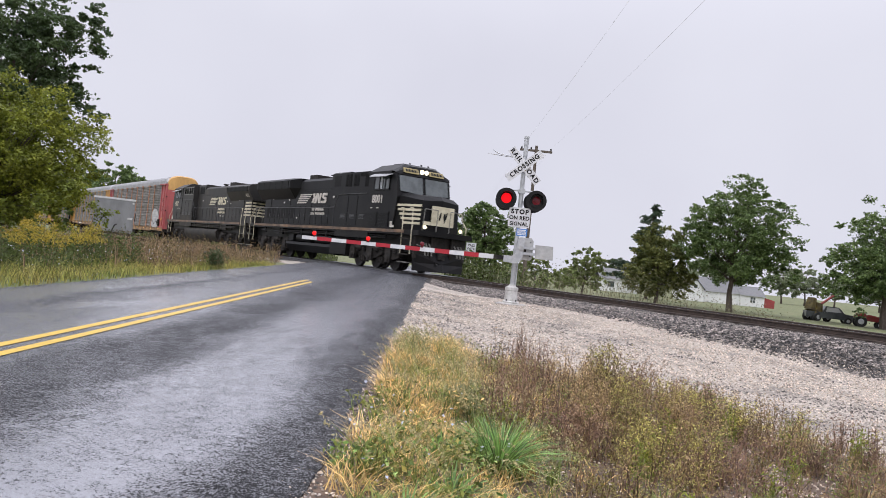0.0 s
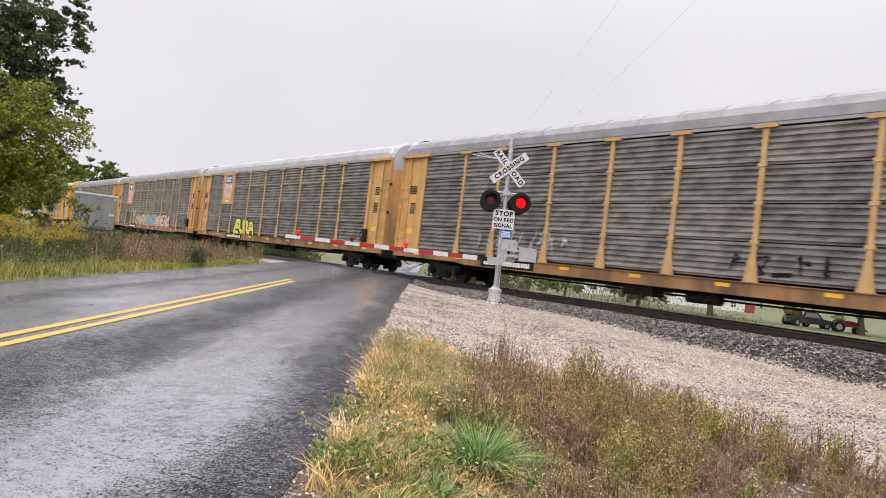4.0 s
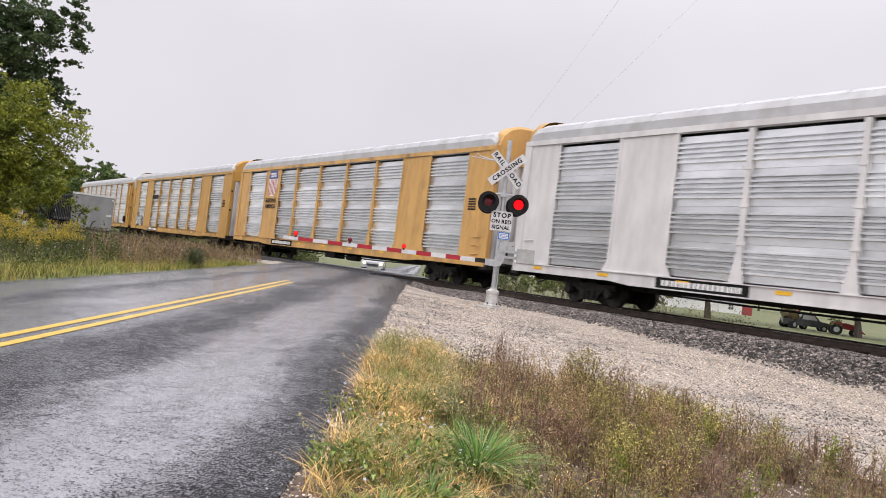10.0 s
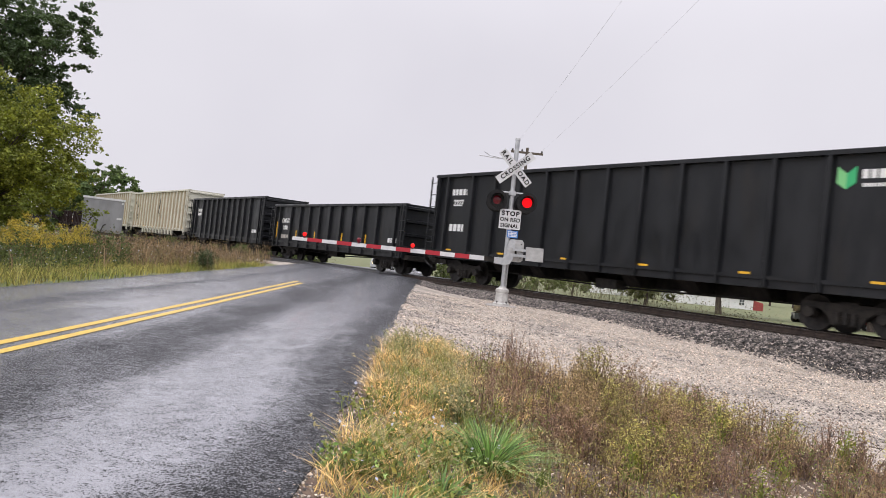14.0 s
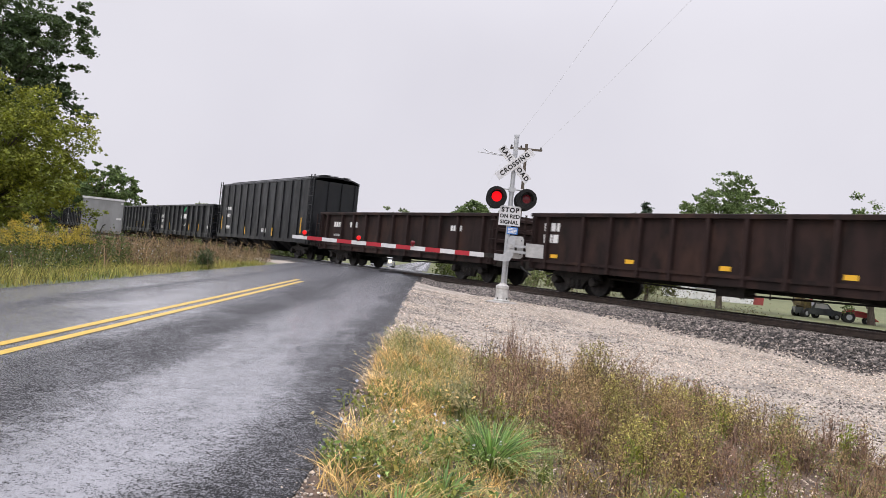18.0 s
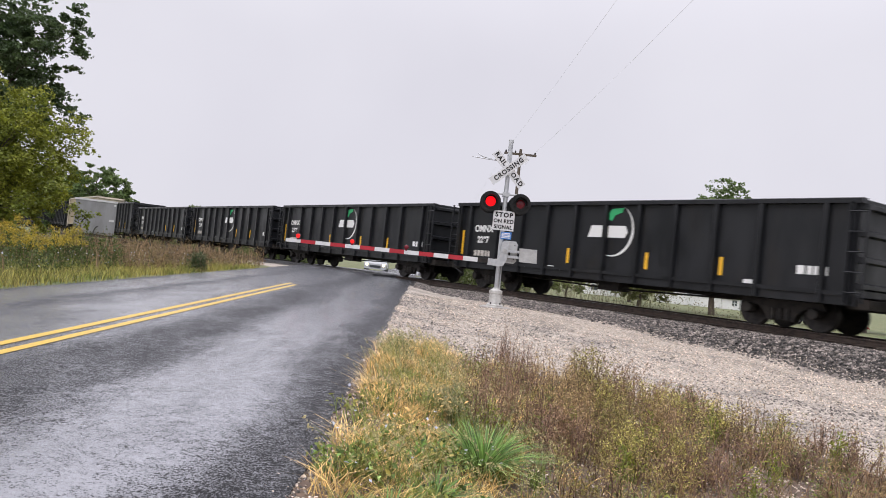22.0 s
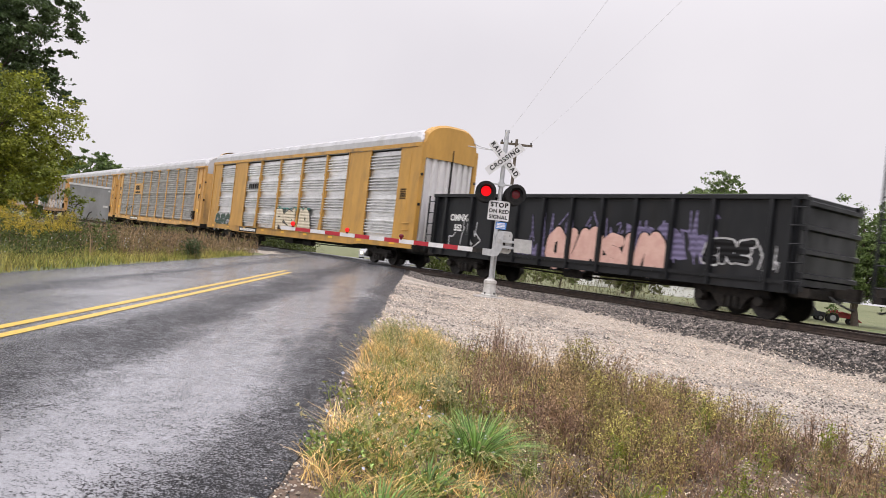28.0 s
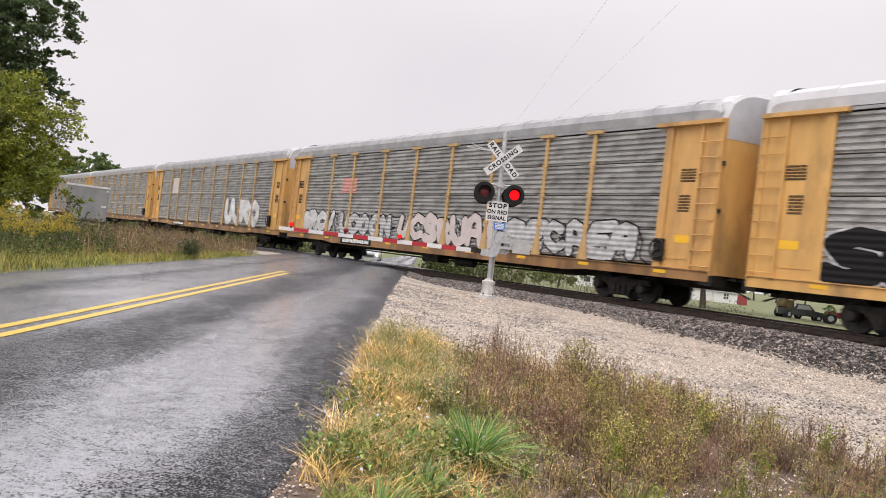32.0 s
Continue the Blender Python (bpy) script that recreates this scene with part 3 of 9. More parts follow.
def blob_mesh(seed, w, h, n=9):
    """An unreadable spray-painted mark: overlapping rounded strokes."""
    def f():
        r = random.Random(seed)
        m = Mesh()
        x = -w / 2
        for i in range(n):
            cx, cz = -w / 2 + w * (i + 0.5) / n + r.uniform(-0.1, 0.1), r.uniform(-0.1, 0.1) * h
            k = r.randint(7, 10)
            rx, rz, lean = w / n * r.uniform(0.45, 0.75), h * r.uniform(0.30, 0.52), r.uniform(-0.3, 0.3)
            pts = []
            for j in range(k):
                a = 2 * math.pi * j / k
                q = r.uniform(0.7, 1.1)
                zz = rz * math.sin(a) * q
                pts.append((cx + rx * math.cos(a) * q + lean * zz, cz + zz))
            m.prism(pts[::-1], -0.002 - 0.0013 * (i % 4), 0.0, "y")
        return m
    return f


GLYPHS = (
    (((0, 0), (0.15, 0.9), (0.5, 1.05), (0.85, 0.9), (1, 0)), ((0.1, 0.42), (0.9, 0.42))),
    (((0.5, 1), (0.05, 0.8), (0, 0.3), (0.5, 0), (0.95, 0.3), (1, 0.75), (0.5, 1)),),
    (((0.05, 0), (0, 1), (0.7, 1), (0.9, 0.72), (0.5, 0.5), (0.1, 0.48)), ((0.4, 0.5), (1, 0))),
    (((1, 0.86), (0.45, 1), (0, 0.76), (0.3, 0.52), (0.85, 0.42), (1, 0.16), (0.5, 0), (0, 0.12))),
    (((0, 1), (0.02, 0.3), (0.4, 0), (0.9, 0.15), (1, 1)),),
    (((0, 0), (0.05, 1), (0.85, 0.05), (0.95, 1)),),
    (((1, 1), (0.1, 0.95), (0, 0.05), (1, 0)), ((0, 0.5), (0.8, 0.52))),
    (((1, 0.82), (0.5, 1), (0, 0.65), (0.02, 0.3), (0.5, 0), (1, 0.16)),),
)


def bubble_mesh(seed, w, h, n, grow):
    """Fat interlocked spray-can shapes that cannot be read, side by side."""
    def f():
        r = random.Random(seed)
        m = Mesh()
        deep = 0
        for i in range(n):
            g = r.choice(GLYPHS)
            strokes = g if isinstance(g[0][0], tuple) else (g,)
            cw, ch = w / n * r.uniform(1.0, 1.22), h * r.uniform(0.85, 1.08)
            th = 0.145 * h * r.uniform(0.9, 1.2) + grow
            cx, cz, lean = -w / 2 + w * (i + 0.5) / n, r.uniform(-0.05, 0.05) * h, r.uniform(-0.25, 0.35)
            for line in strokes:
                pts = []
                for p, q in line:
                    a, b = (p - 0.5) * (cw - 0.30 * h), (q - 0.5) * (ch - 0.30 * h)
                    pts.append((cx + a + lean * b + r.uniform(-0.03, 0.03) * h, cz + b + r.uniform(-0.03, 0.03) * h))
                for (x0, z0), (x1, z1) in zip(pts, pts[1:]):
                    l = math.hypot(x1 - x0, z1 - z0) or 1
                    px, pz = -(z1 - z0) / l * th, (x1 - x0) / l * th
                    y = -0.003 - 0.0002 * (deep % 14)
                    deep += 1
                    m.add([(x0 + px, y, z0 + pz), (x1 + px, y, z1 + pz), (x1 - px, y, z1 - pz), (x0 - px, y, z0 - pz)], [(0, 1, 2, 3)])
                for x0, z0 in pts:
                    y = -0.003 - 0.0002 * (deep % 14)
                    deep += 1
                    m.add([(x0 + th * math.cos(a * math.pi / 6), y, z0 + th * math.sin(a * math.pi / 6)) for a in range(12)], [tuple(range(12))])
        return m
    return f


def bubbles(car, x, y, z, w, h, n, fill, edge, seed):
    o = part("graffiti", bubble_mesh(seed, w, h, n, 0.05), edge, car, "spray-painted outline of letter shapes that cannot be read", at=pose(x, y, z), key=("bub_o", seed, w, h))
    part("graffiti_fill", bubble_mesh(seed, w, h, n, -0.005), fill, o, at=pose(0, -0.006, 0), key=("bub_i", seed, w, h))


def stroke_mesh(seed, w, h, n=6, t=0.05):
    def f():
        r = random.Random(seed)
        m = Mesh()
        for i in range(n):
            x = -w / 2 + w * (i + 0.5) / n
            pts = [Vector((x + r.uniform(-0.5, 0.5) * w / n, -0.006, r.uniform(-0.5, 0.5) * h)) for _ in range(5)]
            for a, b in zip(pts, pts[1:]):
                d = (b - a)
                if d.length < 0.05:
                    continue
                p = d.cross(Vector((0, 1, 0))).normalized() * t / 2
                y = -0.0065 - 0.0005 * (i % 5)
                m.add([(a.x + p.x, y, a.z + p.z), (b.x + p.x, y, b.z + p.z), (b.x - p.x, y, b.z - p.z), (a.x - p.x, y, a.z - p.z)], [(0, 1, 2, 3)])
        return m
    return f


def bars_mesh(seed, w, h, rows=1):
    """Small marks that cannot be read: plain bars."""
    def f():
        r = random.Random(seed)
        m = Mesh()
        rh = h / rows
        for k in range(rows):
            x, z = -w / 2, h / 2 - rh * (k + 0.5)
            while x < w / 2 - 0.02:
                l = min(r.uniform(0.5, 0.9) * rh, w / 2 - x)
                m.box(x, x + l * 0.75, -0.004, 0, z - 0.36 * rh, z + 0.36 * rh)
                x += l
        return m
    return f


def shield_mesh(w, h, z0, z1):
    """A shield outline, cut between two heights (0 at its foot, 1 at its head)."""
    def edge(t):
        if t > 0.80:
            return 0.5 - 0.10 * math.sin((t - 0.80) / 0.20 * math.pi) - 0.03 * (t - 0.8)
        return 0.5 * (1 - max(0, 0.45 - t) ** 2 * 2.9)
    ts = [z0 + (z1 - z0) * i / 10 for i in range(11)]
    return [(w * edge(t), h * t) for t in ts] + [(-w * edge(t), h * t) for t in ts[::-1]]


SHIELD_BLUE = material("shield_blue", (0.02, 0.05, 0.22), (0.03, 0.06, 0.26), 0.5, scale=4)
SHIELD_RED = material("shield_red", (0.50, 0.07, 0.09), (0.42, 0.08, 0.09), 0.5, scale=4)


def shield(car, x, y, z, w=1.25, h=1.75):
    s = part("shield_emblem", lambda: Mesh().prism(shield_mesh(w, h, 0, 0.68), -0.004, 0, "y"), MARK_WHITE, car, "striped white and red shield", at=pose(x, y, z), key=("shield_w", w))
    part("shield_head", lambda: Mesh().prism(shield_mesh(w, h, 0.68, 1), -0.005, 0, "y"), SHIELD_BLUE, s, "dark blue", key=("shield_b", w))
    def stripes():
        m = Mesh()
        for i in range(6):
            cx = -w / 2 + w * (i + 0.62) / 6.4
            lo = 0.05 * h if 0.8 < i < 4.5 else 0.16 * h
            m.box(cx - w * 0.038, cx + w * 0.038, -0.007, -0.004, lo, 0.66 * h)
        return m
    part("shield_stripe", stripes, SHIELD_RED, s, "faded red stripes", key=("shield_s", w))
    part("shield_mark", bars_mesh(3, w * 0.62, h * 0.2, 2), MARK_WHITE, s, at=pose(0, -0.006, h * 0.83), key=("shield_t", w))


# coupled length of an auto rack; its body is longer in the older build
PITCH = 28.6
CHORD, SILL = 5.30, 1.12


def roof_outline(wide):
    half = ((1.5, 5.30), (1.5, 5.72), (1.40, 5.92), (1.12, 6.06), (0.6, 6.15)) if wide else ((1.5, 5.28), (1.5, 5.56), (1.40, 5.78), (1.12, 5.94), (0.6, 6.05))
    return [(-p, q) for p, q in half] + [(0, 6.18 if wide else 6.08)] + [(p, q) for p, q in half[::-1]]


def roof_mesh(B, wide):
    def f():
        m = Mesh()
        out = roof_outline(wide)
        inner = [(p * 0.96, q - 0.06) for p, q in out]
        front, back = -0.62, -B + 0.62
        m.prism(out + inner[::-1], back, front, "x")
        # the ends fall away in a rounded bevel
        n = len(out)
        for x, d in ((front, 1), (back, -1)):
            rings = [[(x + d * e, p * (1 - 0.02 * e), CHORD + (q - CHORD) * k) for p, q in out] for e, k in ((0.0, 1.0), (0.22, 0.94), (0.38, 0.76), (0.46, 0.5))]
            for r0, r1 in zip(rings, rings[1:]):
                m.add(r0 + r1, [(i, i + 1, n + i + 1, n + i) for i in range(n - 1)])
            m.add(rings[-1], [tuple(range(n))])
        x = front - 0.5
        while x > back + 0.3:
            r1 = [(p * 1.004, q + 0.012) for p, q in out]
            m.prism(r1 + out[::-1], x - 0.025, x + 0.025, "x")
            x -= 1.45
        return m
    return f


def end_bulge(y, wide):
    return (0.22 if wide else 0.34) * (1 - (y / 1.46) ** 2)


def end_door_mesh(wide):
    """One leaf of the end doors, on the flank y > 0: a smooth bowed sheet, or in the newer build flat folded panels."""
    def f():
        n = 8
        front = []
        for i in range(n):
            y0, y1 = 0.025 + 1.40 * i / n, 0.025 + 1.40 * (i + 1) / n
            x0, x1 = end_bulge(y0, wide), end_bulge(y1, wide)
            if wide:
                x0 = x1 = (x0 + x1) / 2 - (0.11 if i % 2 else 0.0) - 0.04
                y0, y1 = y0 + 0.02, y1 - 0.02
            front += [(x0, y0), (x1, y1)] if wide or i == n - 1 else [(x0, y0)]
        m = Mesh().prism(front + [(a - 0.06, b) for a, b in front[::-1]], 1.02, 4.80 if wide else 4.74, "z")
        return m
    return f


def end_hood_mesh(wide):
    """The bowed, arched head over the end doors."""
    def f():
        m = Mesh()
        n = 16
        top = 0.16 if wide else 0.06
        def head(y):
            u = abs(y) / 1.46
            return CHORD + (roof_outline(wide)[5][1] + top - CHORD) * (1 - u ** 3.2) ** 0.5
        rows = [(-1.46 + 2.92 * i / n) for i in range(n + 1)]
        for y0, y1 in zip(rows, rows[1:]):
            x0, x1 = end_bulge(y0, wide) + 0.01, end_bulge(y1, wide) + 0.01
            lo = 4.80 if wide else 4.74
            a, b = head(y0), head(y1)
            m.add([(x0, y0, lo), (x1, y1, lo), (x1, y1, b - 0.10), (x0, y0, a - 0.10), (x0 - 0.10, y0 * 0.99, a), (x1 - 0.10, y1 * 0.99, b), (-0.40, y0 * 0.99, a), (-0.40, y1 * 0.99, b), (-0.40, y0, lo), (-0.40, y1, lo)],
                  [(0, 1, 2, 3), (3, 2, 5, 4), (4, 5, 7, 6), (8, 9, 1, 0)])
        return m
    return f


def brake_wheel_mesh():
    m = Mesh()
    n, r = 16, 0.26
    ring = [Vector((r * math.cos(2 * math.pi * i / n), 0, r * math.sin(2 * math.pi * i / n))) for i in range(n + 1)]
    m.path(ring, 0.026, 5)
    for k in range(3):
        m.tube((0, 0.02, 0), tuple(ring[k * 5]), 0.016, 4)
    m.tube((0, 0.10, 0), (0, -0.02, 0), 0.06, 8)
    m.box(-0.16, 0.16, 0.04, 0.14, -0.34, 0.30)
    return m


def autorack(q, look_of):
    """A closed two-decker car for road vehicles. look_of: colours and marks."""
    o = look_of
    wide = o.get("wide", False)
    B = 26.93 if wide else 27.5
    col, sheet, roof = o["paint"], o["sheet"], o["roof"]
    car = thing("autorack_car", o["label"], "railway car", group="cars of the passing train")
    part("deck", lambda: Mesh().box(-B + 0.1, -0.1, -1.42, 1.42, 0.98, 1.06), RUNNING_GEAR, car, key=("ar_deck", wide))
    part("centre_sill", lambda: Mesh().box(-B, 0, -0.35, 0.35, 0.62, 0.98), RUNNING_GEAR, car, key=("ar_csill", wide))
    def sill():
        m = Mesh()
        m.prism([(-B, SILL), (0, SILL), (0, 0.82), (-4.6, 0.82), (-5.4, 0.74), (-B + 5.4, 0.74), (-B + 4.6, 0.82), (-B, 0.82)], -0.05, 0.05, "y")
        m.box(-B, 0, -0.09, 0.05, SILL - 0.03, SILL)
        m.box(-B + 5.4, -5.4, -0.075, 0.05, 0.74, 0.77)
        return m
    for y in (-1.47, 1.47):
        part("side_sill", sill, o.get("sill", col), car, at=pose(0, y, 0), key=("ar_sill", wide))
    # brake rigging and piping under the floor
    part("brake_rigging", lambda: Mesh().path([(-B + 5.0, -0.9, 0.62), (-B + 9, -0.9, 0.56), (-9, -0.9, 0.56), (-5, -0.9, 0.62)], 0.03, 5).box(-B / 2 - 0.6, -B / 2 + 0.5, -1.1, -0.5, 0.42, 0.72).lathe([(0.04, -0.6), (0.16, -0.55), (0.16, 0.55), (0.04, 0.6)], (-B / 2 + 2.2, -0.9, 0.55), "x", 10), RUNNING_GEAR, car, key=("ar_rig", wide))
    for y in (-1.45, 1.45):
        part("top_chord", (lambda: Mesh().box(-B, 0, -0.07, 0.05, CHORD - 0.02, 5.45)) if wide else (lambda: Mesh().box(-B, 0, -0.05, 0.05, CHORD - 0.10, CHORD)), o.get("chord", col), car, at=pose(0, y, 0), key=("ar_chord", wide))
    part("roof", roof_mesh(B, wide), roof, car, "pale seamed arched roof", key=("ar_roof", wide))
    # bays along the side
    if wide:
        half = [("plate", 1.75), ("sheet", 2.70), ("plate", 2.15)]
        bays = half + [("sheet", w) for w in (2.37, 2.97, 3.05, 2.97, 2.37)] + half[::-1]
    else:
        half = [("end", 1.90)] + [("sheet", w) for w in (2.80, 2.20, 2.90, 2.65)]
        bays = half + [("sheet", 2.60)] + half[::-1]
    ribs = o.get("ribs", 20)
    def post(wd):
        def f():
            m = Mesh()
            m.box(-wd / 2, wd / 2, -0.10, 0.06, SILL, CHORD - 0.06)
            m.prism([(-wd / 2 - 0.15, SILL), (wd / 2 + 0.15, SILL), (wd / 2, SILL + 0.75), (-wd / 2, SILL + 0.75)], -0.115, -0.10, "y")
            if not wide:
                m.box(-0.34, 0.34, -0.15, 0.03, CHORD - 0.16, CHORD - 0.05)
            for k in (1, 2, 3):
                z = SILL + 0.04 + k * (CHORD - 0.16 - SILL) / 4
                m.box(-wd / 2 - 0.05, wd / 2 + 0.05, -0.118, -0.09, z - 0.05, z + 0.05)
            return m
        return f
    for y, turn in ((-1.42, 0), (1.42, 180)):
        x = 0.0
        for i, (kind, w) in enumerate(bays):
            c = x - w / 2
            outer = 1 if i == 0 else -1
            if turn:
                outer = -outer
            if kind == "sheet":
                sh = (CHORD - 0.16 - SILL) / 4
                for k in range(4):
                    part("slat_sheet", rib_sheet(w - 0.02, sh, 5, 0.10, 0.15) if wide else rib_sheet(w - 0.02, sh, ribs // 4, 0.06), sheet, car, at=pose(c, y * (0.955 if wide else 1.0), SILL + 0.04 + k * sh, 0, 0, turn), key=("ar_sheet", round(w, 3), ribs, wide))
            elif kind == "plate":
                def plate_mesh(w=w, outer=outer, last=i in (0, len(bays) - 1)):
                    m = Mesh()
                    m.box(-w / 2, w / 2, -0.05, 0.04, SILL, CHORD - 0.02)
                    if last:
                        e = outer * w / 2
                        m.prism([(min(e, e - 0.32 * outer), SILL), (max(e, e - 0.32 * outer), SILL), (max(e, e - 0.32 * outer), CHORD - 0.02), (min(e, e - 0.32 * outer), CHORD - 0.02)], -0.09, -0.05, "y")
                        m.box(-w * 0.02, w * 0.02, -0.06, -0.05, SILL, CHORD - 0.3)
                        for k in range(3):
                            z = SILL + 0.15 + 0.33 * k
                            m.tube((e - 0.95 * outer, -0.10, z), (e - 0.45 * outer, -0.10, z), 0.018, 5)
                        m.prism([(e - 0.9 * outer, SILL), (e - 0.4 * outer, SILL), (e - 0.42 * outer, SILL + 1.0), (e - 0.88 * outer, SILL + 1.0)][::outer], -0.058, -0.05, "y")
                    else:
                        for sx in (-1, 1):
                            m.box(sx * w / 2 - 0.05, sx * w / 2 + 0.05, -0.075, -0.05, SILL, CHORD - 0.02)
                    m.prism([(-w / 2 - 0.25, SILL), (w / 2 + 0.25, SILL), (w / 2, SILL + 0.45), (-w / 2, SILL + 0.45)] if not last else [(-w / 2, SILL), (w / 2, SILL), (w / 2, SILL + 0.1), (-w / 2, SILL + 0.1)], -0.07, -0.05, "y")
                    return m
                part("side_plate", plate_mesh, col, car, at=pose(c, y, 0, 0, 0, turn), key=("ar_plate", w, outer, i in (0, len(bays) - 1)))
            else:
                # older build: a post, a recessed panel, then the ladder strip at the corner under a jutting eave
                def end_mesh(w=w, e=outer):
                    m = Mesh()
                    h = w / 2
                    def bx(a, b, y0, y1, z0, z1):
                        m.box(min(a * e, b * e), max(a * e, b * e), y0, y1, z0, z1)
                    bx(-h, -h + 0.26, -0.10, 0.05, SILL, CHORD - 0.1)
                    bx(-h + 0.26, h - 0.72, -0.03, 0.04, SILL, CHORD - 0.1)
                    bx(h - 0.72, h - 0.62, -0.10, 0.04, SILL - 0.1, CHORD - 0.1)
                    bx(h - 0.62, h, -0.04, 0.04, SILL - 0.1, CHORD - 0.1)
                    bx(h - 0.06, h, -0.10, -0.02, SILL - 0.1, CHORD - 0.1)
                    bx(-h + 0.30, h - 0.80, -0.045, -0.03, SILL + 0.25, SILL + 0.29)
                    return m
                ep = part("end_panel", end_mesh, col, car, at=pose(c, y, 0, 0, 0, turn), key=("ar_end", outer))
                part("eave", lambda w=w, e=outer: Mesh().box(-w / 2 - (0.3 if e > 0 else 0.0), w / 2 + (0.3 if e < 0 else 0.0), -0.20, 0.05, CHORD - 0.14, CHORD - 0.03), col, car, "jutting eave", at=pose(c, y, 0, 0, 0, turn), key=("ar_eave", outer))
                def rungs(w=w, e=outer):
                    m = Mesh()
                    for k in range(9):
                        z = SILL + 0.1 + k * 0.43
                        a, b = (w / 2 - 0.64) * e, (w / 2 - 0.03) * e
                        m.path([(a, -0.06, z), (a, -0.13, z), (b, -0.13, z), (b, -0.06, z)], 0.017, 5)
                    return m
                part("ladder", rungs, col, ep, at=None, key=("ar_rungs", outer))
                if y < 0:
                    part("stencil", bars_mesh(5, 0.55, 0.40, 5), SIGN_BLACK, ep, at=pose(-0.05 * outer, -0.032, 3.75), key="stencil_a")
                    part("stencil", bars_mesh(6, 0.40, 0.5, 6), SIGN_BLACK, ep, at=pose(-0.12 * outer, -0.032, 2.95), key="stencil_c")
                    part("sticker", lambda: Mesh().box(-0.26, 0.26, -0.005, 0, -0.11, 0.11), REFLECT_YELLOW, ep, "yellow sticker", at=pose(-0.05 * outer, -0.032, 1.95), key="sticker")
            if i < len(bays) - 1 and kind == "sheet" and bays[i + 1][0] == "sheet":
                part("side_post", post(0.15), col if not o.get("post") else o["post"], car, at=pose(x - w, y, 0, 0, 0, turn), key=("ar_post", wide))
            x -= w
    # ends
    for x, turn in ((-0.02, 0), (-B + 0.02, 180)):
        for side in (1, -1):
            part("end_door", end_door_mesh(wide), o.get("door", SHEET_BRIGHT), car, "bowed end door leaf" if not wide else "folded white end door leaf", at=pose(x, 0, 0, 0, 0, turn) @ Matrix.Diagonal((1, side, 1, 1)), key=("ar_door", wide))
        part("end_hood", end_hood_mesh(wide), o.get("hood", col), car, at=pose(x, 0, 0, 0, 0, turn), key=("ar_hood", wide))
        # added dark strip stands in for the black gap between the leaves
        part("door_rod", lambda: Mesh().box(-0.03, 0.03, -0.022, 0.022, 1.05, CHORD), RUNNING_GEAR, car, at=pose(x, 0, 0, 0, 0, turn) @ pose(end_bulge(0, wide), 0, 0), key="ar_gap_strip")
        part("end_sill", lambda: Mesh().box(-0.25, 0.12, -1.5, 1.5, 0.72, 1.0), RUNNING_GEAR, car, at=pose(x, 0, 0, 0, 0, turn), key="ar_endsill")
        part("end_platform", lambda: Mesh().box(-0.05, 0.38, -0.8, 0.8, 0.92, 0.98), RUNNING_GEAR, car, at=pose(x, 0, 0, 0, 0, turn), key="ar_endplat")
        for yy in (-1.40, 1.40):
            part("corner_post", lambda: Mesh().box(-0.12, 0.05, -0.10, 0.10, 1.0, CHORD), col, car, at=pose(x, yy, 0, 0, 0, turn), key="ar_corner")
            part("door_hinge", lambda: Mesh().box(0.0, 0.10, -0.05, 0.05, 4.0, 4.12).box(0.0, 0.10, -0.05, 0.05, 2.7, 2.82), RUNNING_GEAR, car, at=pose(x, yy * 1.02, 0, 0, 0, turn), key="ar_hinge")
    if not wide:
        part("brake_wheel", brake_wheel_mesh, RUNNING_GEAR, car, at=pose(-1.72, -1.62, 1.62), key="ar_brake")
    else:
        part("stencil", bars_mesh(5, 0.50, 0.5, 5), SIGN_BLACK, car, at=pose(-1.2, -1.475, 3.2), key="stencil_w")
    bogie(car, -3.4, 0.40, 1.75)
    bogie(car, -B + 3.4, 0.40, 1.75)
    couplers(car, B, 0.55)
    # small reflectors on the sill and stencilled marks
    for i in range(9):
        part("reflector", lambda: Mesh().box(-0.22, 0.22, -0.004, 0, -0.05, 0.05), REFLECT_YELLOW, car, at=pose(-1.6 - i * 3.0, -1.527, SILL - 0.13), key="reflector")
    mp = part("mark_panel", lambda: Mesh().box(-1.5, 1.5, -0.004, 0, -0.15, 0.15), SIGN_BLACK, car, "black panel on the sill", at=pose(-B + 7.9, -1.524, 0.93), key="mark_panel")
    part("stencil", bars_mesh(8, 2.6, 0.22, 1), MARK_WHITE, mp, at=pose(0, -0.005, 0), key="stencil_b")
    fy = -1.478 if wide else -1.486
    for kind, x, z, w, h, mat, seed in o.get("marks", ()):
        if kind == "shield":
            if not wide:
                part("logo_plate", lambda: Mesh().box(-0.95, 0.95, -0.04, 0, -0.15, 2.15), col, car, at=pose(x, -1.475, z), key="ar_logo_plate")
                shield(car, x, -1.52, z, w, h)
            else:
                shield(car, x, -1.475, z, w, h)
        elif kind == "blob":
            part("graffiti", blob_mesh(seed, w, h, 9), mat, car, "spray-painted lettering that cannot be read", at=pose(x, fy, z), key=("blob", seed, w, h))
        elif kind == "bubble":
            bubbles(car, x, fy, z, w, h, max(2, round(w / (h * 0.8))), mat[0], mat[1], seed)
        elif kind == "stroke":
            part("graffiti", stroke_mesh(seed, w, h, max(4, int(w / 0.55))), mat, car, "spray-painted strokes", at=pose(x, fy, z), key=("stroke", seed, w, h))
        elif kind == "oval":
            def oval(w=w, h=h, k=1.0):
                r = random.Random(4)
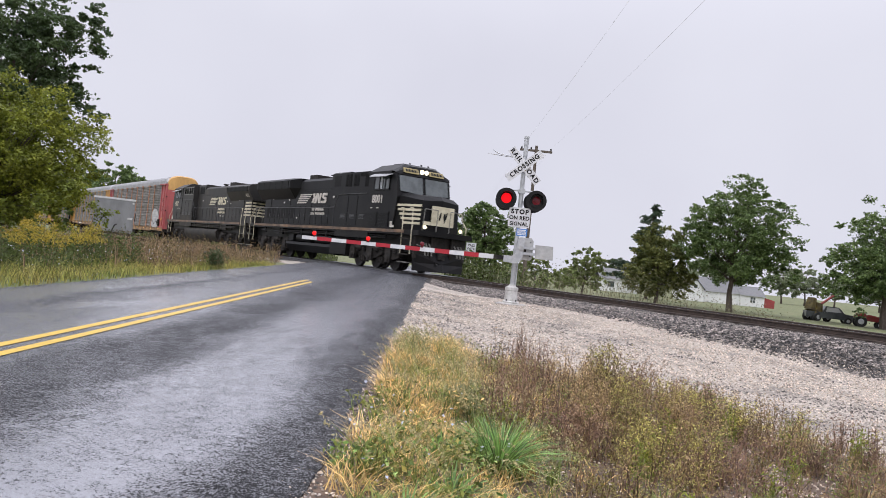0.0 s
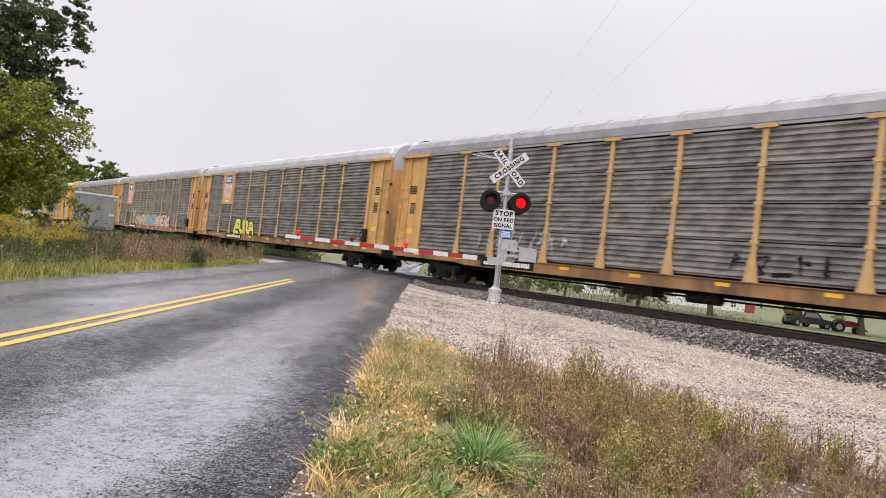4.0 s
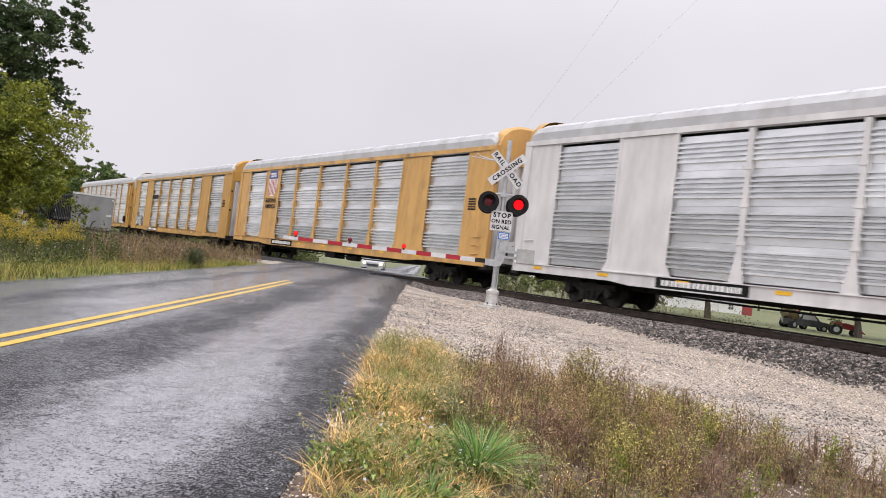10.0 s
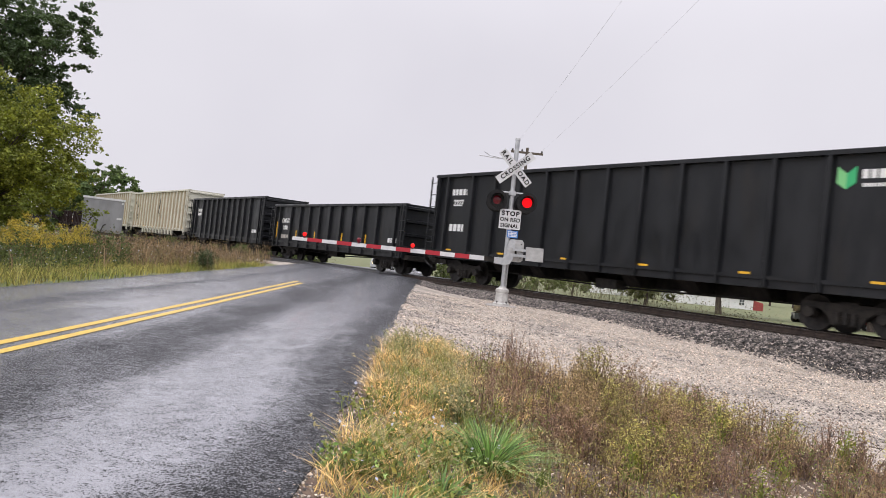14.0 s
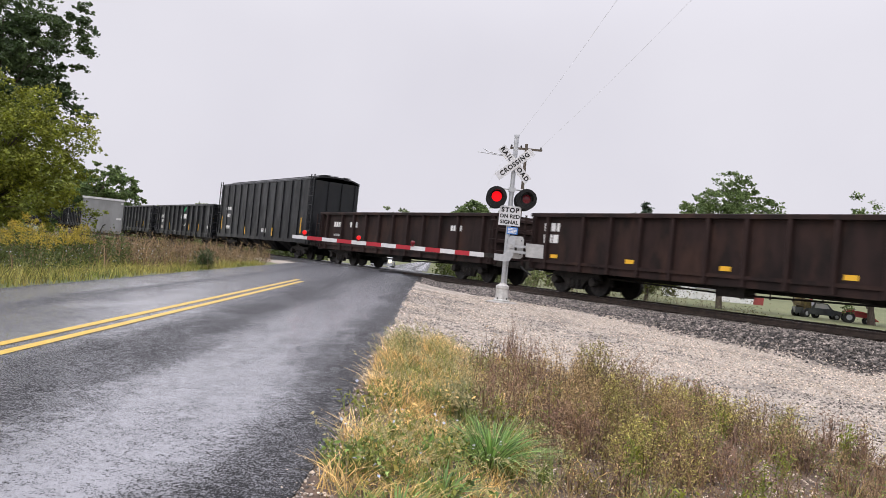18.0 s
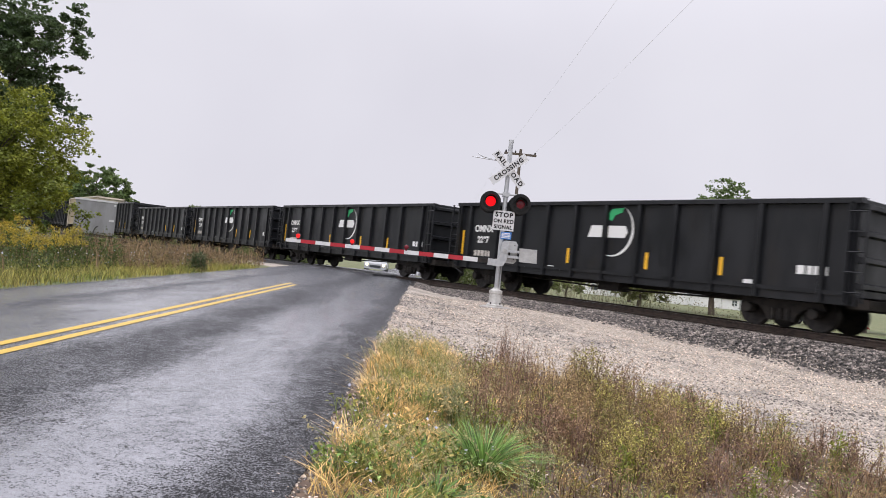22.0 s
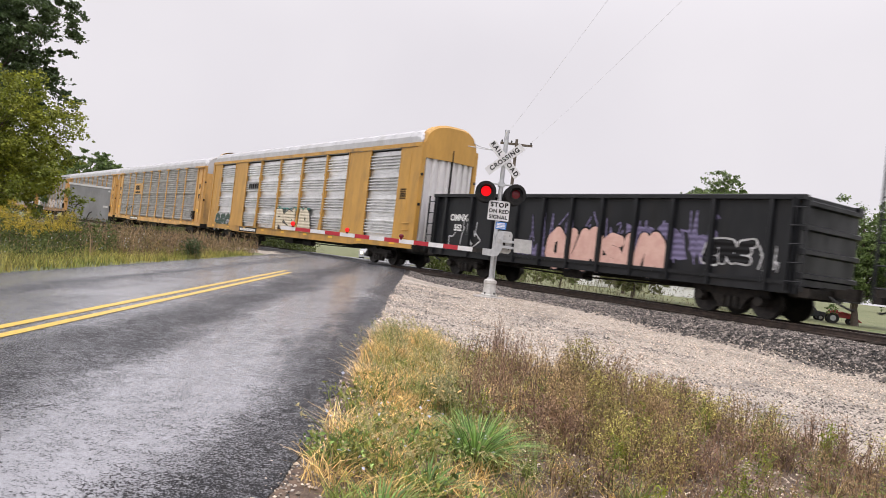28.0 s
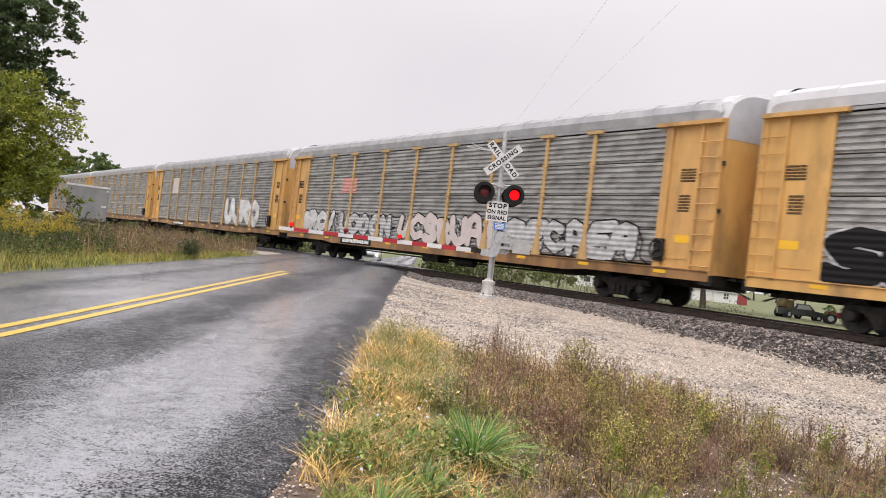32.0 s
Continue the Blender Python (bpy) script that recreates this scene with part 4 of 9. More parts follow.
                pts = [(w / 2 * k * (abs(math.cos(a)) ** 0.8) * (1 if math.cos(a) > 0 else -1) - 0.1 * math.sin(a), h / 2 * k * math.sin(a) * r.uniform(0.95, 1.04)) for a in [math.pi * j / 14 for j in range(28)]]
                return Mesh().prism(pts[::-1], -0.006, 0, "y")
            ov = part("graffiti", lambda: oval(k=1.035), BLK, car, "thin black outline", at=pose(x, fy, z))
            part("graffiti_fill", oval, mat, ov, "large rounded white spray-painted shape", at=pose(0, -0.006, 0))
            part("graffiti_line", stroke_mesh(seed, w * 0.7, h * 0.3, 3, 0.03), BLK, ov, at=pose(-0.2, -0.008, -0.25))
        elif kind == "fork":
            part("graffiti", Mesh().prism([(-0.12, -h / 2), (0.12, -h / 2), (0.10, -0.1), (w / 2, h / 2 - 0.1), (w / 2 - 0.25, h / 2), (0.0, 0.2), (-w / 2 + 0.25, h / 2), (-w / 2, h / 2 - 0.1), (-0.12, -0.1)], -0.006, 0, "y"), mat, car, "white forked spray-painted shape", at=pose(x, fy, z))
        elif kind == "plate":
            part("sign_panel", lambda w=w, h=h: Mesh().box(-w / 2, w / 2, -0.006, 0, -h / 2, h / 2), mat, car, at=pose(x, fy - 0.002, z), key=("plate", w, h))
        elif kind == "sillbars":
            part("lettering_bar", bars_mesh(seed, w, h, 1), mat, car, at=pose(x, -1.524, z), key=("bars", seed, w, h))
        elif kind == "bar":
            part("painted_bar", lambda w=w, h=h: Mesh().box(-w / 2, w / 2, -0.006, 0, -h / 2, h / 2), mat, car, at=pose(x, fy - 0.008, z), key=("bar", w, h))
        elif kind == "bars":
            part("lettering_bar", bars_mesh(seed, w, h, 1), mat, car, at=pose(x, fy - 0.012, z), key=("bars", seed, w, h))
        elif kind == "text":
            lettering(seed, h, mat, car, pose(x, -1.50, z, 90, 0, 0), "slogan", 0.008)
    TRAIN.append((car, q))
    return car


TRAIN = []

# ribs darker than the walls: rust streaks, and the ribs' shade painted in
CAR_RIB_SHADED = material("rusty_shaded_rib", (0.42, 0.365, 0.265), (0.33, 0.27, 0.185), 0.6, scale=1.5, c3=(0.20, 0.135, 0.085), scale3=1.3, mix3=(0.46, 0.72), stretch=(1, 1, 0.25))


def gondola(q, length, height, mat, name, label, ribs=14, floor=0.95, marks=(), top=None, tub=False, ladder_mat=None, wheel=0.44):
    """An open car with ribbed sides. tub: the floor bellies down between the trucks."""
    car = thing(name, label, "railway car", group="cars of the passing train")
    L, W = length, 1.5
    part("floor", lambda: Mesh().box(-L + 0.3, -0.3, -W + 0.05, W - 0.05, floor, floor + 0.1), mat, car, key=("g_floor", L, floor))
    part("centre_sill", lambda: Mesh().box(-L, 0, -0.3, 0.3, 0.62, floor), RUNNING_GEAR, car, key=("g_csill", L, floor))
    low = floor - (0.22 if not tub else 0.1)
    def side():
        m = Mesh()
        m.box(-L + 0.35, -0.35, -0.03, 0.03, floor - 0.02, height - 0.12)
        if tub:
            m = Mesh().prism([(-L + 0.35, floor - 0.02), (-L + 0.35, height - 0.12), (-0.35, height - 0.12), (-0.35, floor - 0.02), (-3.9, floor - 0.02), (-4.3, floor - 0.16), (-L + 4.3, floor - 0.16), (-L + 3.9, floor - 0.02)], -0.03, 0.03, "y")
        return m
    def side_sill():
        return Mesh().box(-L + 0.3, -0.3, -0.07, 0.05, low, floor + 0.02)
    def rim():
        m = Mesh()
        m.prism([(-0.17, -0.13), (-0.17, -0.02), (-0.14, 0.0), (0.07, 0.0), (0.07, -0.13)], -L + 0.28, -0.28, "x")
        return m
    def rib():
        m = Mesh()
        m.prism([(-0.085, -0.02), (-0.062, -0.16), (-0.05, -0.175), (0.05, -0.175), (0.062, -0.16), (0.085, -0.02)], low + 0.02, height - 0.12, "z")
        return m
    for y, turn in ((-W + 0.17, 0), (W - 0.17, 180)):
        ctr = -L if turn else 0
        at = pose(ctr, y, 0, 0, 0, turn) if turn else pose(0, y, 0)
        part("side_wall", side, mat, car, at=at, key=("g_side", L, height, floor, tub))
        part("side_sill", side_sill, mat, car, at=at, key=("g_sill", L, low))
        if tub:
            # pale feet of the ribs hang below the sill between the trucks
            for x in [0.55 + (L - 1.1) * i / (ribs - 1) for i in range(ribs)]:
                if 4.2 < x < L - 4.2:
                    part("rib_foot", lambda: Mesh().prism([(-0.24, 0.0), (0.24, 0.0), (0.17, -0.42), (-0.17, -0.42)], -0.10, 0.02, "y"), mat, car, at=pose(-x, y + (0.0 if not turn else 0.08), low + 0.02), key=("rib_foot",))
        part("top_rim", rim, top or mat, car, at=at @ pose(0, 0, height), key=("g_rim", L))
        if tub:
            spots = [0.55 + (L - 1.1) * i / (ribs - 1) for i in range(ribs)]
        else:
            spots = [0.48, 1.14] + [2.84 + (L - 5.68) * i / (ribs - 5) for i in range(ribs - 4)] + [L - 1.14, L - 0.48]
        for x in spots:
            x = -x
            part("side_rib", rib, CAR_RIB_SHADED if tub else mat, car, at=pose(x, y + (0.01 if not turn else -0.01), 0, 0, 0, turn), key=("g_rib", height, low))
    def end():
        m = Mesh()
        m.box(-0.40, -0.34, -W + 0.1, W - 0.1, floor, height - 0.02)
        k = 4 if height < 3.4 else 6
        for i in range(k):
            z = floor + 0.25 + (height - floor - 0.45) * i / (k - 1)
            m.prism([(-0.34, z - 0.09), (-0.22, z - 0.05), (-0.22, z + 0.05), (-0.34, z + 0.09)], -W + 0.12, W - 0.12, "y")
        return m
    for x, turn in ((0, 0), (-L, 180)):
        part("end_wall", end, mat, car, at=pose(x, 0, 0, 0, 0, turn), key=("g_end", height, floor))
        part("end_platform", lambda: Mesh().box(-0.5, 0.0, -W + 0.2, W - 0.2, floor - 0.28, floor - 0.05), RUNNING_GEAR, car, at=pose(x, 0, 0, 0, 0, turn), key=("g_plat", floor))
        part("ladder", ladder_mesh(height - 0.9, 7 if height > 3.4 else 5), ladder_mat or mat, car, at=pose(x, 0, 0, 0, 0, turn) @ pose(-0.30, -W - 0.06 if not turn else W + 0.06, 0.8, 0, 0, 0), key=("g_ladder", height))
    if height > 4:
        # the belly hangs in steps between the trucks, on cross bearers
        k = 6
        for i in range(k):
            x = -4.6 - (L - 9.2) * i / (k - 1)
            part("cross_bearer", lambda: Mesh().prism([(-1.4, 0.02), (1.4, 0.02), (0.9, -0.42), (-0.9, -0.42)], -0.28, 0.28, "x"), RUNNING_GEAR, car, at=pose(x, 0, floor - 0.15), key=("bearer", floor))
    part("brake_rod", lambda: Mesh().path([(-L + 3.6, -0.8, 0.62), (-L / 2, -0.8, 0.52), (-3.6, -0.8, 0.62)], 0.028, 5).box(-L / 2 - 0.5, -L / 2 + 0.4, -1.0, -0.5, 0.45, 0.75), RUNNING_GEAR, car, key=("g_rod", L))
    bogie(car, -2.3, wheel, 1.78)
    bogie(car, -L + 2.3, wheel, 1.78)
    couplers(car, L, 0.62)
    y = -W - 0.012
    for kind, x, z, w, h, mm, seed in marks:
        if kind == "bars":
            part("marking", bars_mesh(seed, w, h, max(1, round(h / 0.34)) if h < 1.2 else 4), mm, car, at=pose(x, -W + 0.139, z), key=("gbars", seed, w, h))
        elif kind == "stripe":
            part("reflector", lambda w=w, h=h: Mesh().box(-w / 2, w / 2, -0.004, 0, -h / 2, h / 2), mm, car, at=pose(x, -W + 0.132, z), key=("stripe", w, h))
        elif kind == "text":
            lettering(seed, h, mm, car, pose(x, -W + 0.128, z, 90, 0, 0), "car_number", 0.012)
        elif kind == "blob":
            part("graffiti", blob_mesh(seed, w, h, 9), mm, car, "spray-painted lettering that cannot be read", at=pose(x, -W + 0.137, z), key=("blob", seed, w, h))
        elif kind == "bubble":
            bubbles(car, x, -W + 0.131, z, w, h, max(2, round(w / (h * 0.66))), mm[0], mm[1], seed)
        elif kind == "stroke":
            part("graffiti", stroke_mesh(seed, w, h, max(4, int(w / 0.5))), mm, car, "spray-painted strokes", at=pose(x, -W + 0.134, z), key=("stroke", seed, w, h))
        elif kind == "peak":
            def peak(w=w, h=h):
                m = Mesh()
                m.prism([(-0.13, h / 2), (0.13, h / 2), (0.34, 0.05), (0.42, 0.0), (0.42, -0.08), (0.14, -0.08), (0.16, 0.06), (-0.16, 0.06), (-0.14, -0.08), (-0.42, -0.08), (-0.42, 0.0), (-0.34, 0.05)], -0.004, 0, "y")
                for sx in (-1, 1):
                    m.prism([(sx * 0.24, -0.14), (sx * 0.46, -0.14), (sx * 0.78, -h / 2 + 0.08), (sx * 0.86, -h / 2), (sx * 0.46, -h / 2), (sx * 0.50, -h / 2 + 0.08), (sx * 0.36, -0.42), (0, -h / 2 + 0.06), (0, -0.55)][::sx], -0.005 - 0.001 * sx, 0, "y")
                return m
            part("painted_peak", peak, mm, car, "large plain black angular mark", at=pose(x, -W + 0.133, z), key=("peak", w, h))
        elif kind == "chevron":
            for k, mt in ((1, mm), (-1, LEAF_PALE_GREEN)):
                part("logo_chevron", Mesh().prism([(0, -h / 2), (k * w / 2, -h * 0.22), (k * w / 2, h / 2), (0, h * 0.18)][::k], -0.005, 0, "y"), mt, car, "green folded chevron mark", at=pose(x, -W + 0.133, z))
        elif kind == "ring":
            ring_logo(car, x, -W + 0.137, z, w)
    TRAIN.append((car, q))
    return car


LEAF_PALE_GREEN = material("logo_pale_green", (0.20, 0.55, 0.22), rough=0.5)
LEAF_GREEN = material("logo_green", (0.04, 0.42, 0.16), rough=0.5)


def ring_logo(car, x, y, z, w):
    """A ring of a pale arc with a green leaf and a white bar inside."""
    def arc():
        m = Mesh()
        n = 22
        for i in range(n):
            a0, a1 = -2.0 + 3.1 * i / n, -2.0 + 3.1 * (i + 1) / n
            t0, t1 = 0.05 * w * math.sin(math.pi * i / n) + 0.004, 0.05 * w * math.sin(math.pi * (i + 1) / n) + 0.004
            R = 0.48 * w
            cx = w * 0.12
            m.add([(cx + (R - t0) * math.cos(a0), -0.005, (R - t0) * math.sin(a0)), (cx + R * math.cos(a0), -0.005, R * math.sin(a0)),
                   (cx + R * math.cos(a1), -0.005, R * math.sin(a1)), (cx + (R - t1) * math.cos(a1), -0.005, (R - t1) * math.sin(a1))], [(0, 1, 2, 3)])
        return m
    a = part("logo_arc", arc, MARK_WHITE, car, "pale arc of a round mark", at=pose(x, y, z), key=("arc", w))
    def leaf():
        return Mesh().prism([(-0.12 * w, 0.24 * w), (0.05 * w, 0.40 * w), (0.32 * w, 0.42 * w), (0.30 * w, 0.34 * w), (0.12 * w, 0.28 * w), (0.06 * w, 0.18 * w)][::-1], -0.006, -0.002, "y")
    part("logo_leaf", leaf, LEAF_GREEN, a, "green leaf shape", key=("leaf", w))
    def bars():
        return Mesh().prism([(-0.52 * w, -0.13 * w), (0.40 * w, -0.13 * w), (0.46 * w, -0.02 * w), (0.40 * w, 0.09 * w), (-0.44 * w, 0.09 * w)], -0.006, -0.002, "y")
    part("logo_bar", bars, MARK_WHITE, a, "plain white bar", key=("ringbars", w))


def hopper(q, length, height, mat, label, marks=()):
    """A tall covered hopper: ribbed sides, arched roof with running boards and hatches, sloped outlets beneath."""
    car = thing("covered_hopper_car", label, "railway car", group="cars of the passing train")
    L = length
    def side():
        m = Mesh()
        m.prism([(-0.44, height - 0.25), (-L + 0.44, height - 0.25), (-L + 0.44, 1.05), (-L + 3.4, 0.95), (-3.4, 0.95), (-0.44, 1.05)], -0.03, 0.03, "y")
        m.box(-L + 0.2, -0.2, -0.07, 0.04, 0.92, 1.12)
        return m
    for y in (-1.45, 1.45):
        part("side_wall", side, mat, car, at=pose(0, y, 0), key=("h_side", L))
        for i in range(13):
            x = -0.65 - (L - 1.3) * i / 12
            part("side_rib", lambda: Mesh().box(-0.05, 0.05, -0.07, 0.07, 1.1, height - 0.25), mat, car, at=pose(x, y + (0.02 if y > 0 else -0.02), 0), key=("h_rib", height))
    out = [(-1.5, height - 0.28), (-1.46, height - 0.16), (-1.0, height - 0.03), (0, height + 0.04), (1.0, height - 0.03), (1.46, height - 0.16), (1.5, height - 0.28)]
    part("roof", lambda: Mesh().prism(out + [(p * 0.95, z - 0.08) for p, z in out[::-1]], -L + 0.4, -0.4, "x"), mat, car, "dark arched roof", key=("h_roof", L, height))
    for y in (-0.62, 0.62):
        part("running_board", lambda: Mesh().box(-L + 0.35, -0.35, -0.2, 0.2, height + 0.02, height + 0.06), mat, car, at=pose(0, y, 0), key=("h_walk", L, height))
    for i in range(8):
        part("roof_hatch", lambda: Mesh().box(-0.55, 0.55, -0.32, 0.32, height, height + 0.13), GALVANISED, car, "pale hatch cover", at=pose(-1.4 - i * (L - 2.8) / 7, 0, 0), key=("h_hatch", height))
    for x, turn in ((0, 0), (-L, 180)):
        for k in range(4):
            part("end_rib", lambda: Mesh().box(-0.44, -0.36, -0.04, 0.04, 1.02, height - 0.3), mat, car, at=pose(x, 0, 0, 0, 0, turn) @ pose(0, -1.26 + 0.84 * k, 0), key=("h_end_rib", height))
        part("end_wall", lambda: Mesh().box(-0.5, -0.44, -1.44, 1.44, 1.0, height - 0.28), mat, car, at=pose(x, 0, 0, 0, 0, turn), key=("h_end", height))
        part("end_platform", lambda: Mesh().box(-1.9, 0.0, -1.4, 1.4, 0.85, 1.02), RUNNING_GEAR, car, at=pose(x, 0, 0, 0, 0, turn), key="h_plat")
        part("ladder", ladder_mesh(height - 0.9, 8), mat, car, at=pose(x, 0, 0, 0, 0, turn) @ pose(-0.28, -1.52 if not turn else 1.52, 0.9), key=("h_ladder", height))
    for i in range(4):
        cx = -L / 2 + (i - 1.5) * 2.4
        part("outlet_bay", lambda: Mesh().add([(-1.1, -1.3, 1.0), (1.1, -1.3, 1.0), (1.1, 1.3, 1.0), (-1.1, 1.3, 1.0), (-0.3, -0.5, 0.35), (0.3, -0.5, 0.35), (0.3, 0.5, 0.35), (-0.3, 0.5, 0.35)], [(0, 1, 2, 3), (4, 7, 6, 5), (0, 4, 5, 1), (1, 5, 6, 2), (2, 6, 7, 3), (3, 7, 4, 0)]), mat, car, at=pose(cx, 0, 0), key="h_bay")
    bogie(car, -2.2, 0.44, 1.78)
    bogie(car, -L + 2.2, 0.44, 1.78)
    couplers(car, L, 0.62)
    for kind, x, z, w, h, mm, seed in marks:
        if kind == "bars":
            part("marking", bars_mesh(seed, w, h, max(1, round(h / 0.34))), mm, car, at=pose(x, -1.482, z), key=("gbars", seed, w, h))
        elif kind == "stripe":
            part("reflector", lambda w=w, h=h: Mesh().box(-w / 2, w / 2, -0.004, 0, -h / 2, h / 2), mm, car, at=pose(x, -1.545, z), key=("stripe", w, h))
        else:
            lettering(seed, h, mm, car, pose(x, -1.486, z, 90, 0, 0), "car_number", 0.012)
    TRAIN.append((car, q))
    return car

# awning colour: reflected sky painted in as pale grey
AWNING_SHEEN = material("awning_sky_sheen", (0.42, 0.42, 0.43), (0.33, 0.33, 0.34), 0.4, metal=0.4, scale=3)
LOCO_BLACK = material("locomotive_black", (0.0048, 0.0048, 0.0056), (0.0078, 0.0076, 0.008), 0.42, scale=1.2, c3=(0.019, 0.0165, 0.0145), scale3=0.9, mix3=(0.52, 0.85), spec=0.16, stretch=(1, 1, 0.4), bump=0.05, bump_scale=6)
LOCO_DUSTY = material("dust_worn_black", (0.022, 0.021, 0.0205), (0.032, 0.030, 0.028), 0.5, scale=1.2, c3=(0.066, 0.054, 0.042), scale3=0.9, mix3=(0.50, 0.82), spec=0.30, stretch=(1, 1, 0.4), bump=0.05, bump_scale=6)
LOCO_TANK = material("dusty_black", (0.016, 0.015, 0.014), (0.036, 0.030, 0.024), 0.6, scale=1.4, spec=0.3, c3=(0.055, 0.045, 0.034), scale3=1.1)
LOCO_TRUCK = material("dusty_truck_iron", (0.013, 0.0115, 0.0105), (0.032, 0.027, 0.022), 0.75, scale=4, bump=0.3, spec=0.25)
GRILLE_DARK = material("intake_grille", (0.004, 0.004, 0.0045), (0.008, 0.008, 0.008), 0.6, scale=6, spec=0.2)
RAIL_GREY = material("dull_grey_rail", (0.16, 0.155, 0.14), rough=0.5)
RAIL_DARK = material("dark_handrail", (0.045, 0.045, 0.047), rough=0.4)
CREAM = material("cream_paint", (0.62, 0.57, 0.42), (0.50, 0.45, 0.32), 0.5, scale=4)
PALE_MARK = material("faded_white_marking", (0.60, 0.57, 0.53), (0.44, 0.40, 0.35), 0.5, scale=5)
# dark glass, base colour lifted to paint in some reflected sky
GLASS_PALED = material("sky_paled_glass", (0.075, 0.088, 0.090), (0.05, 0.06, 0.062), rough=0.08, scale=2, spec=0.8)
BRONZE_EDGE = material("walkway_edge", (0.20, 0.12, 0.07), (0.07, 0.045, 0.03), 0.5, scale=2.2, c3=(0.38, 0.33, 0.27), scale3=0.8, mix3=(0.52, 0.66), stretch=(0.5, 1, 1))
NUMBER_GLOW = glow("lit_number_board", (0.62, 0.50, 0.26), 0.35)


def locomotive(q, number, label, reverse=False, lights=True):
    """A six-axle diesel: nose and cab at local x = 0, long hood behind, flared radiator at the far end."""
    car = thing("locomotive", label, "locomotive", group="locomotives of the passing train")
    L, DECK = 21.4, 1.95
    BLACK = LOCO_DUSTY if reverse else LOCO_BLACK
    TANK = LOCO_TANK if reverse else LOCO_BLACK
    body = Matrix.Identity(4) if not reverse else pose(-L, 0, 0, 0, 0, 180)
    hood_end = -20.95 if reverse else -19.75
    ext = 0.2 if reverse else 0.95      # how far the nose and its platform stand forward
    rad0, rad1 = (-21.3, -15.6) if reverse else (-20.4, -14.0)
    rad_top = 4.64 if reverse else 4.80

    def p(name, m, mat, label="", at=None, smooth=False):
        return part(name, m, mat, car, label, body @ (at if at is not None else Matrix.Identity(4)), None, smooth)

    def both(name, m, mat, label="", y=0.0):
        """The same piece on either flank; the mesh is built for the flank y < 0."""
        data = m.data(name, mat)
        for s in (1, -1):
            part(name, data, mat, car, label, body @ Matrix.Diagonal((1, s, 1, 1)))

    m = Mesh()
    m.box(-L + 0.1, -0.2 + ext * 0.8, -1.48, 1.48, 1.72, DECK)
    m.box(-L + 0.3, -0.9 + ext, -1.0, 1.0, 0.95, 1.72)
    p("underframe", m, BLACK)
    both("walkway_edge", Mesh().box(-L + 1.35, -0.95 + ext * 0.3, -1.515, -1.48, 1.80, DECK - 0.01), BRONZE_EDGE, "rusty pale walkway edge")
    both("equipment_skirt", Mesh().box(-7.9, -4.2, -1.47, -1.38, 1.45, 1.80), TANK)
    both("equipment_skirt", Mesh().box(-L + 4.5, -L + 6.0, -1.40, -1.30, 1.35, 1.72), TANK)
    # fuel tank between the trucks
    if reverse:
        p("fuel_tank", Mesh().prism([(-1.0, 1.45), (-1.36, 1.33), (-1.46, 1.10), (-1.40, 0.75), (-1.1, 0.38), (1.1, 0.38), (1.40, 0.75), (1.46, 1.10), (1.36, 1.33), (1.0, 1.45)], -14.7, -6.0, "x"), TANK, "dusty black fuel tank", smooth=True)
    else:
        p("fuel_tank", Mesh().prism([(-1.0, 1.0), (-1.40, 0.95), (-1.44, 0.80), (-1.15, 0.42), (1.15, 0.42), (1.44, 0.80), (1.40, 0.95), (1.0, 1.0)], -14.6, -8.3, "x"), TANK, "dusty black fuel tank")
        both("tank_box", Mesh().box(-8.35, -6.45, -1.46, -0.3, 0.50, 1.36), TANK)
        both("tank_box", Mesh().box(-14.2, -13.5, -1.44, -0.6, 1.0, 1.40), TANK)
        for a, b in ((-13.2, -11.1), (-10.6, -8.45)):
            r = 0.27
            both("air_reservoir", Mesh().lathe([(0.05, a - 0.05), (r * 0.8, a), (r, a + 0.1), (r, b - 0.1), (r * 0.8, b), (0.05, b + 0.05)], (0, -1.18, 1.21), "x", 16), TANK, "long black air reservoir")
    # pipes and hangers below the walkway
    pm = Mesh()
    for z, y in ((1.62, -1.40), (1.52, -1.42)):
        pm.path([(-L + 2.5, y, z), (-13.0, y, z - 0.03), (-8.5, y, z), (-2.4, y, z)], 0.035, 6)
    for x in (-5.2, -9.0, -12.4, -15.8, -18.2):
        pm.box(x - 0.05, x + 0.05, -1.45, -1.36, 1.40, 1.74)
    both("brake_pipe", pm, TANK)
    # nose: slanted sides, a flat brow, a shallow ridge
    nm = Mesh()
    for s in (-1, 1):
        nm.add([(-0.78 + ext, 0, DECK), (-0.95 + ext, s * 1.02, DECK), (-1.75, s * 1.42, DECK), (-2.3, s * 1.42, DECK), (-2.3, 0, DECK),
                (-0.86 + ext, 0, 3.42), (-1.02 + ext, s * 0.98, 3.34), (-1.80, s * 1.42, 3.58), (-2.3, s * 1.42, 3.74), (-2.3, 0, 3.66), (-1.10 + ext, 0, 3.62), (-1.22 + ext, s * 0.80, 3.56)],
               [(0, 1, 6, 5), (1, 2, 7, 6), (2, 3, 8, 7), (5, 6, 11, 10), (6, 7, 11), (7, 8, 11), (8, 9, 10, 11), (0, 4, 3, 2, 1)])
    p("nose", nm, BLACK, "faceted black nose with pale stripes")
    def flank(x, z):
        """A point on the nose's slanted flank, just off its paint."""
        k = (z - DECK) / 1.3
        u = min(max((-0.95 + ext - x) / (0.80 + ext), 0), 1.05)
        return (x, -(1.02 - 0.04 * k + (0.40 + 0.04 * k) * u) - 0.012, z)
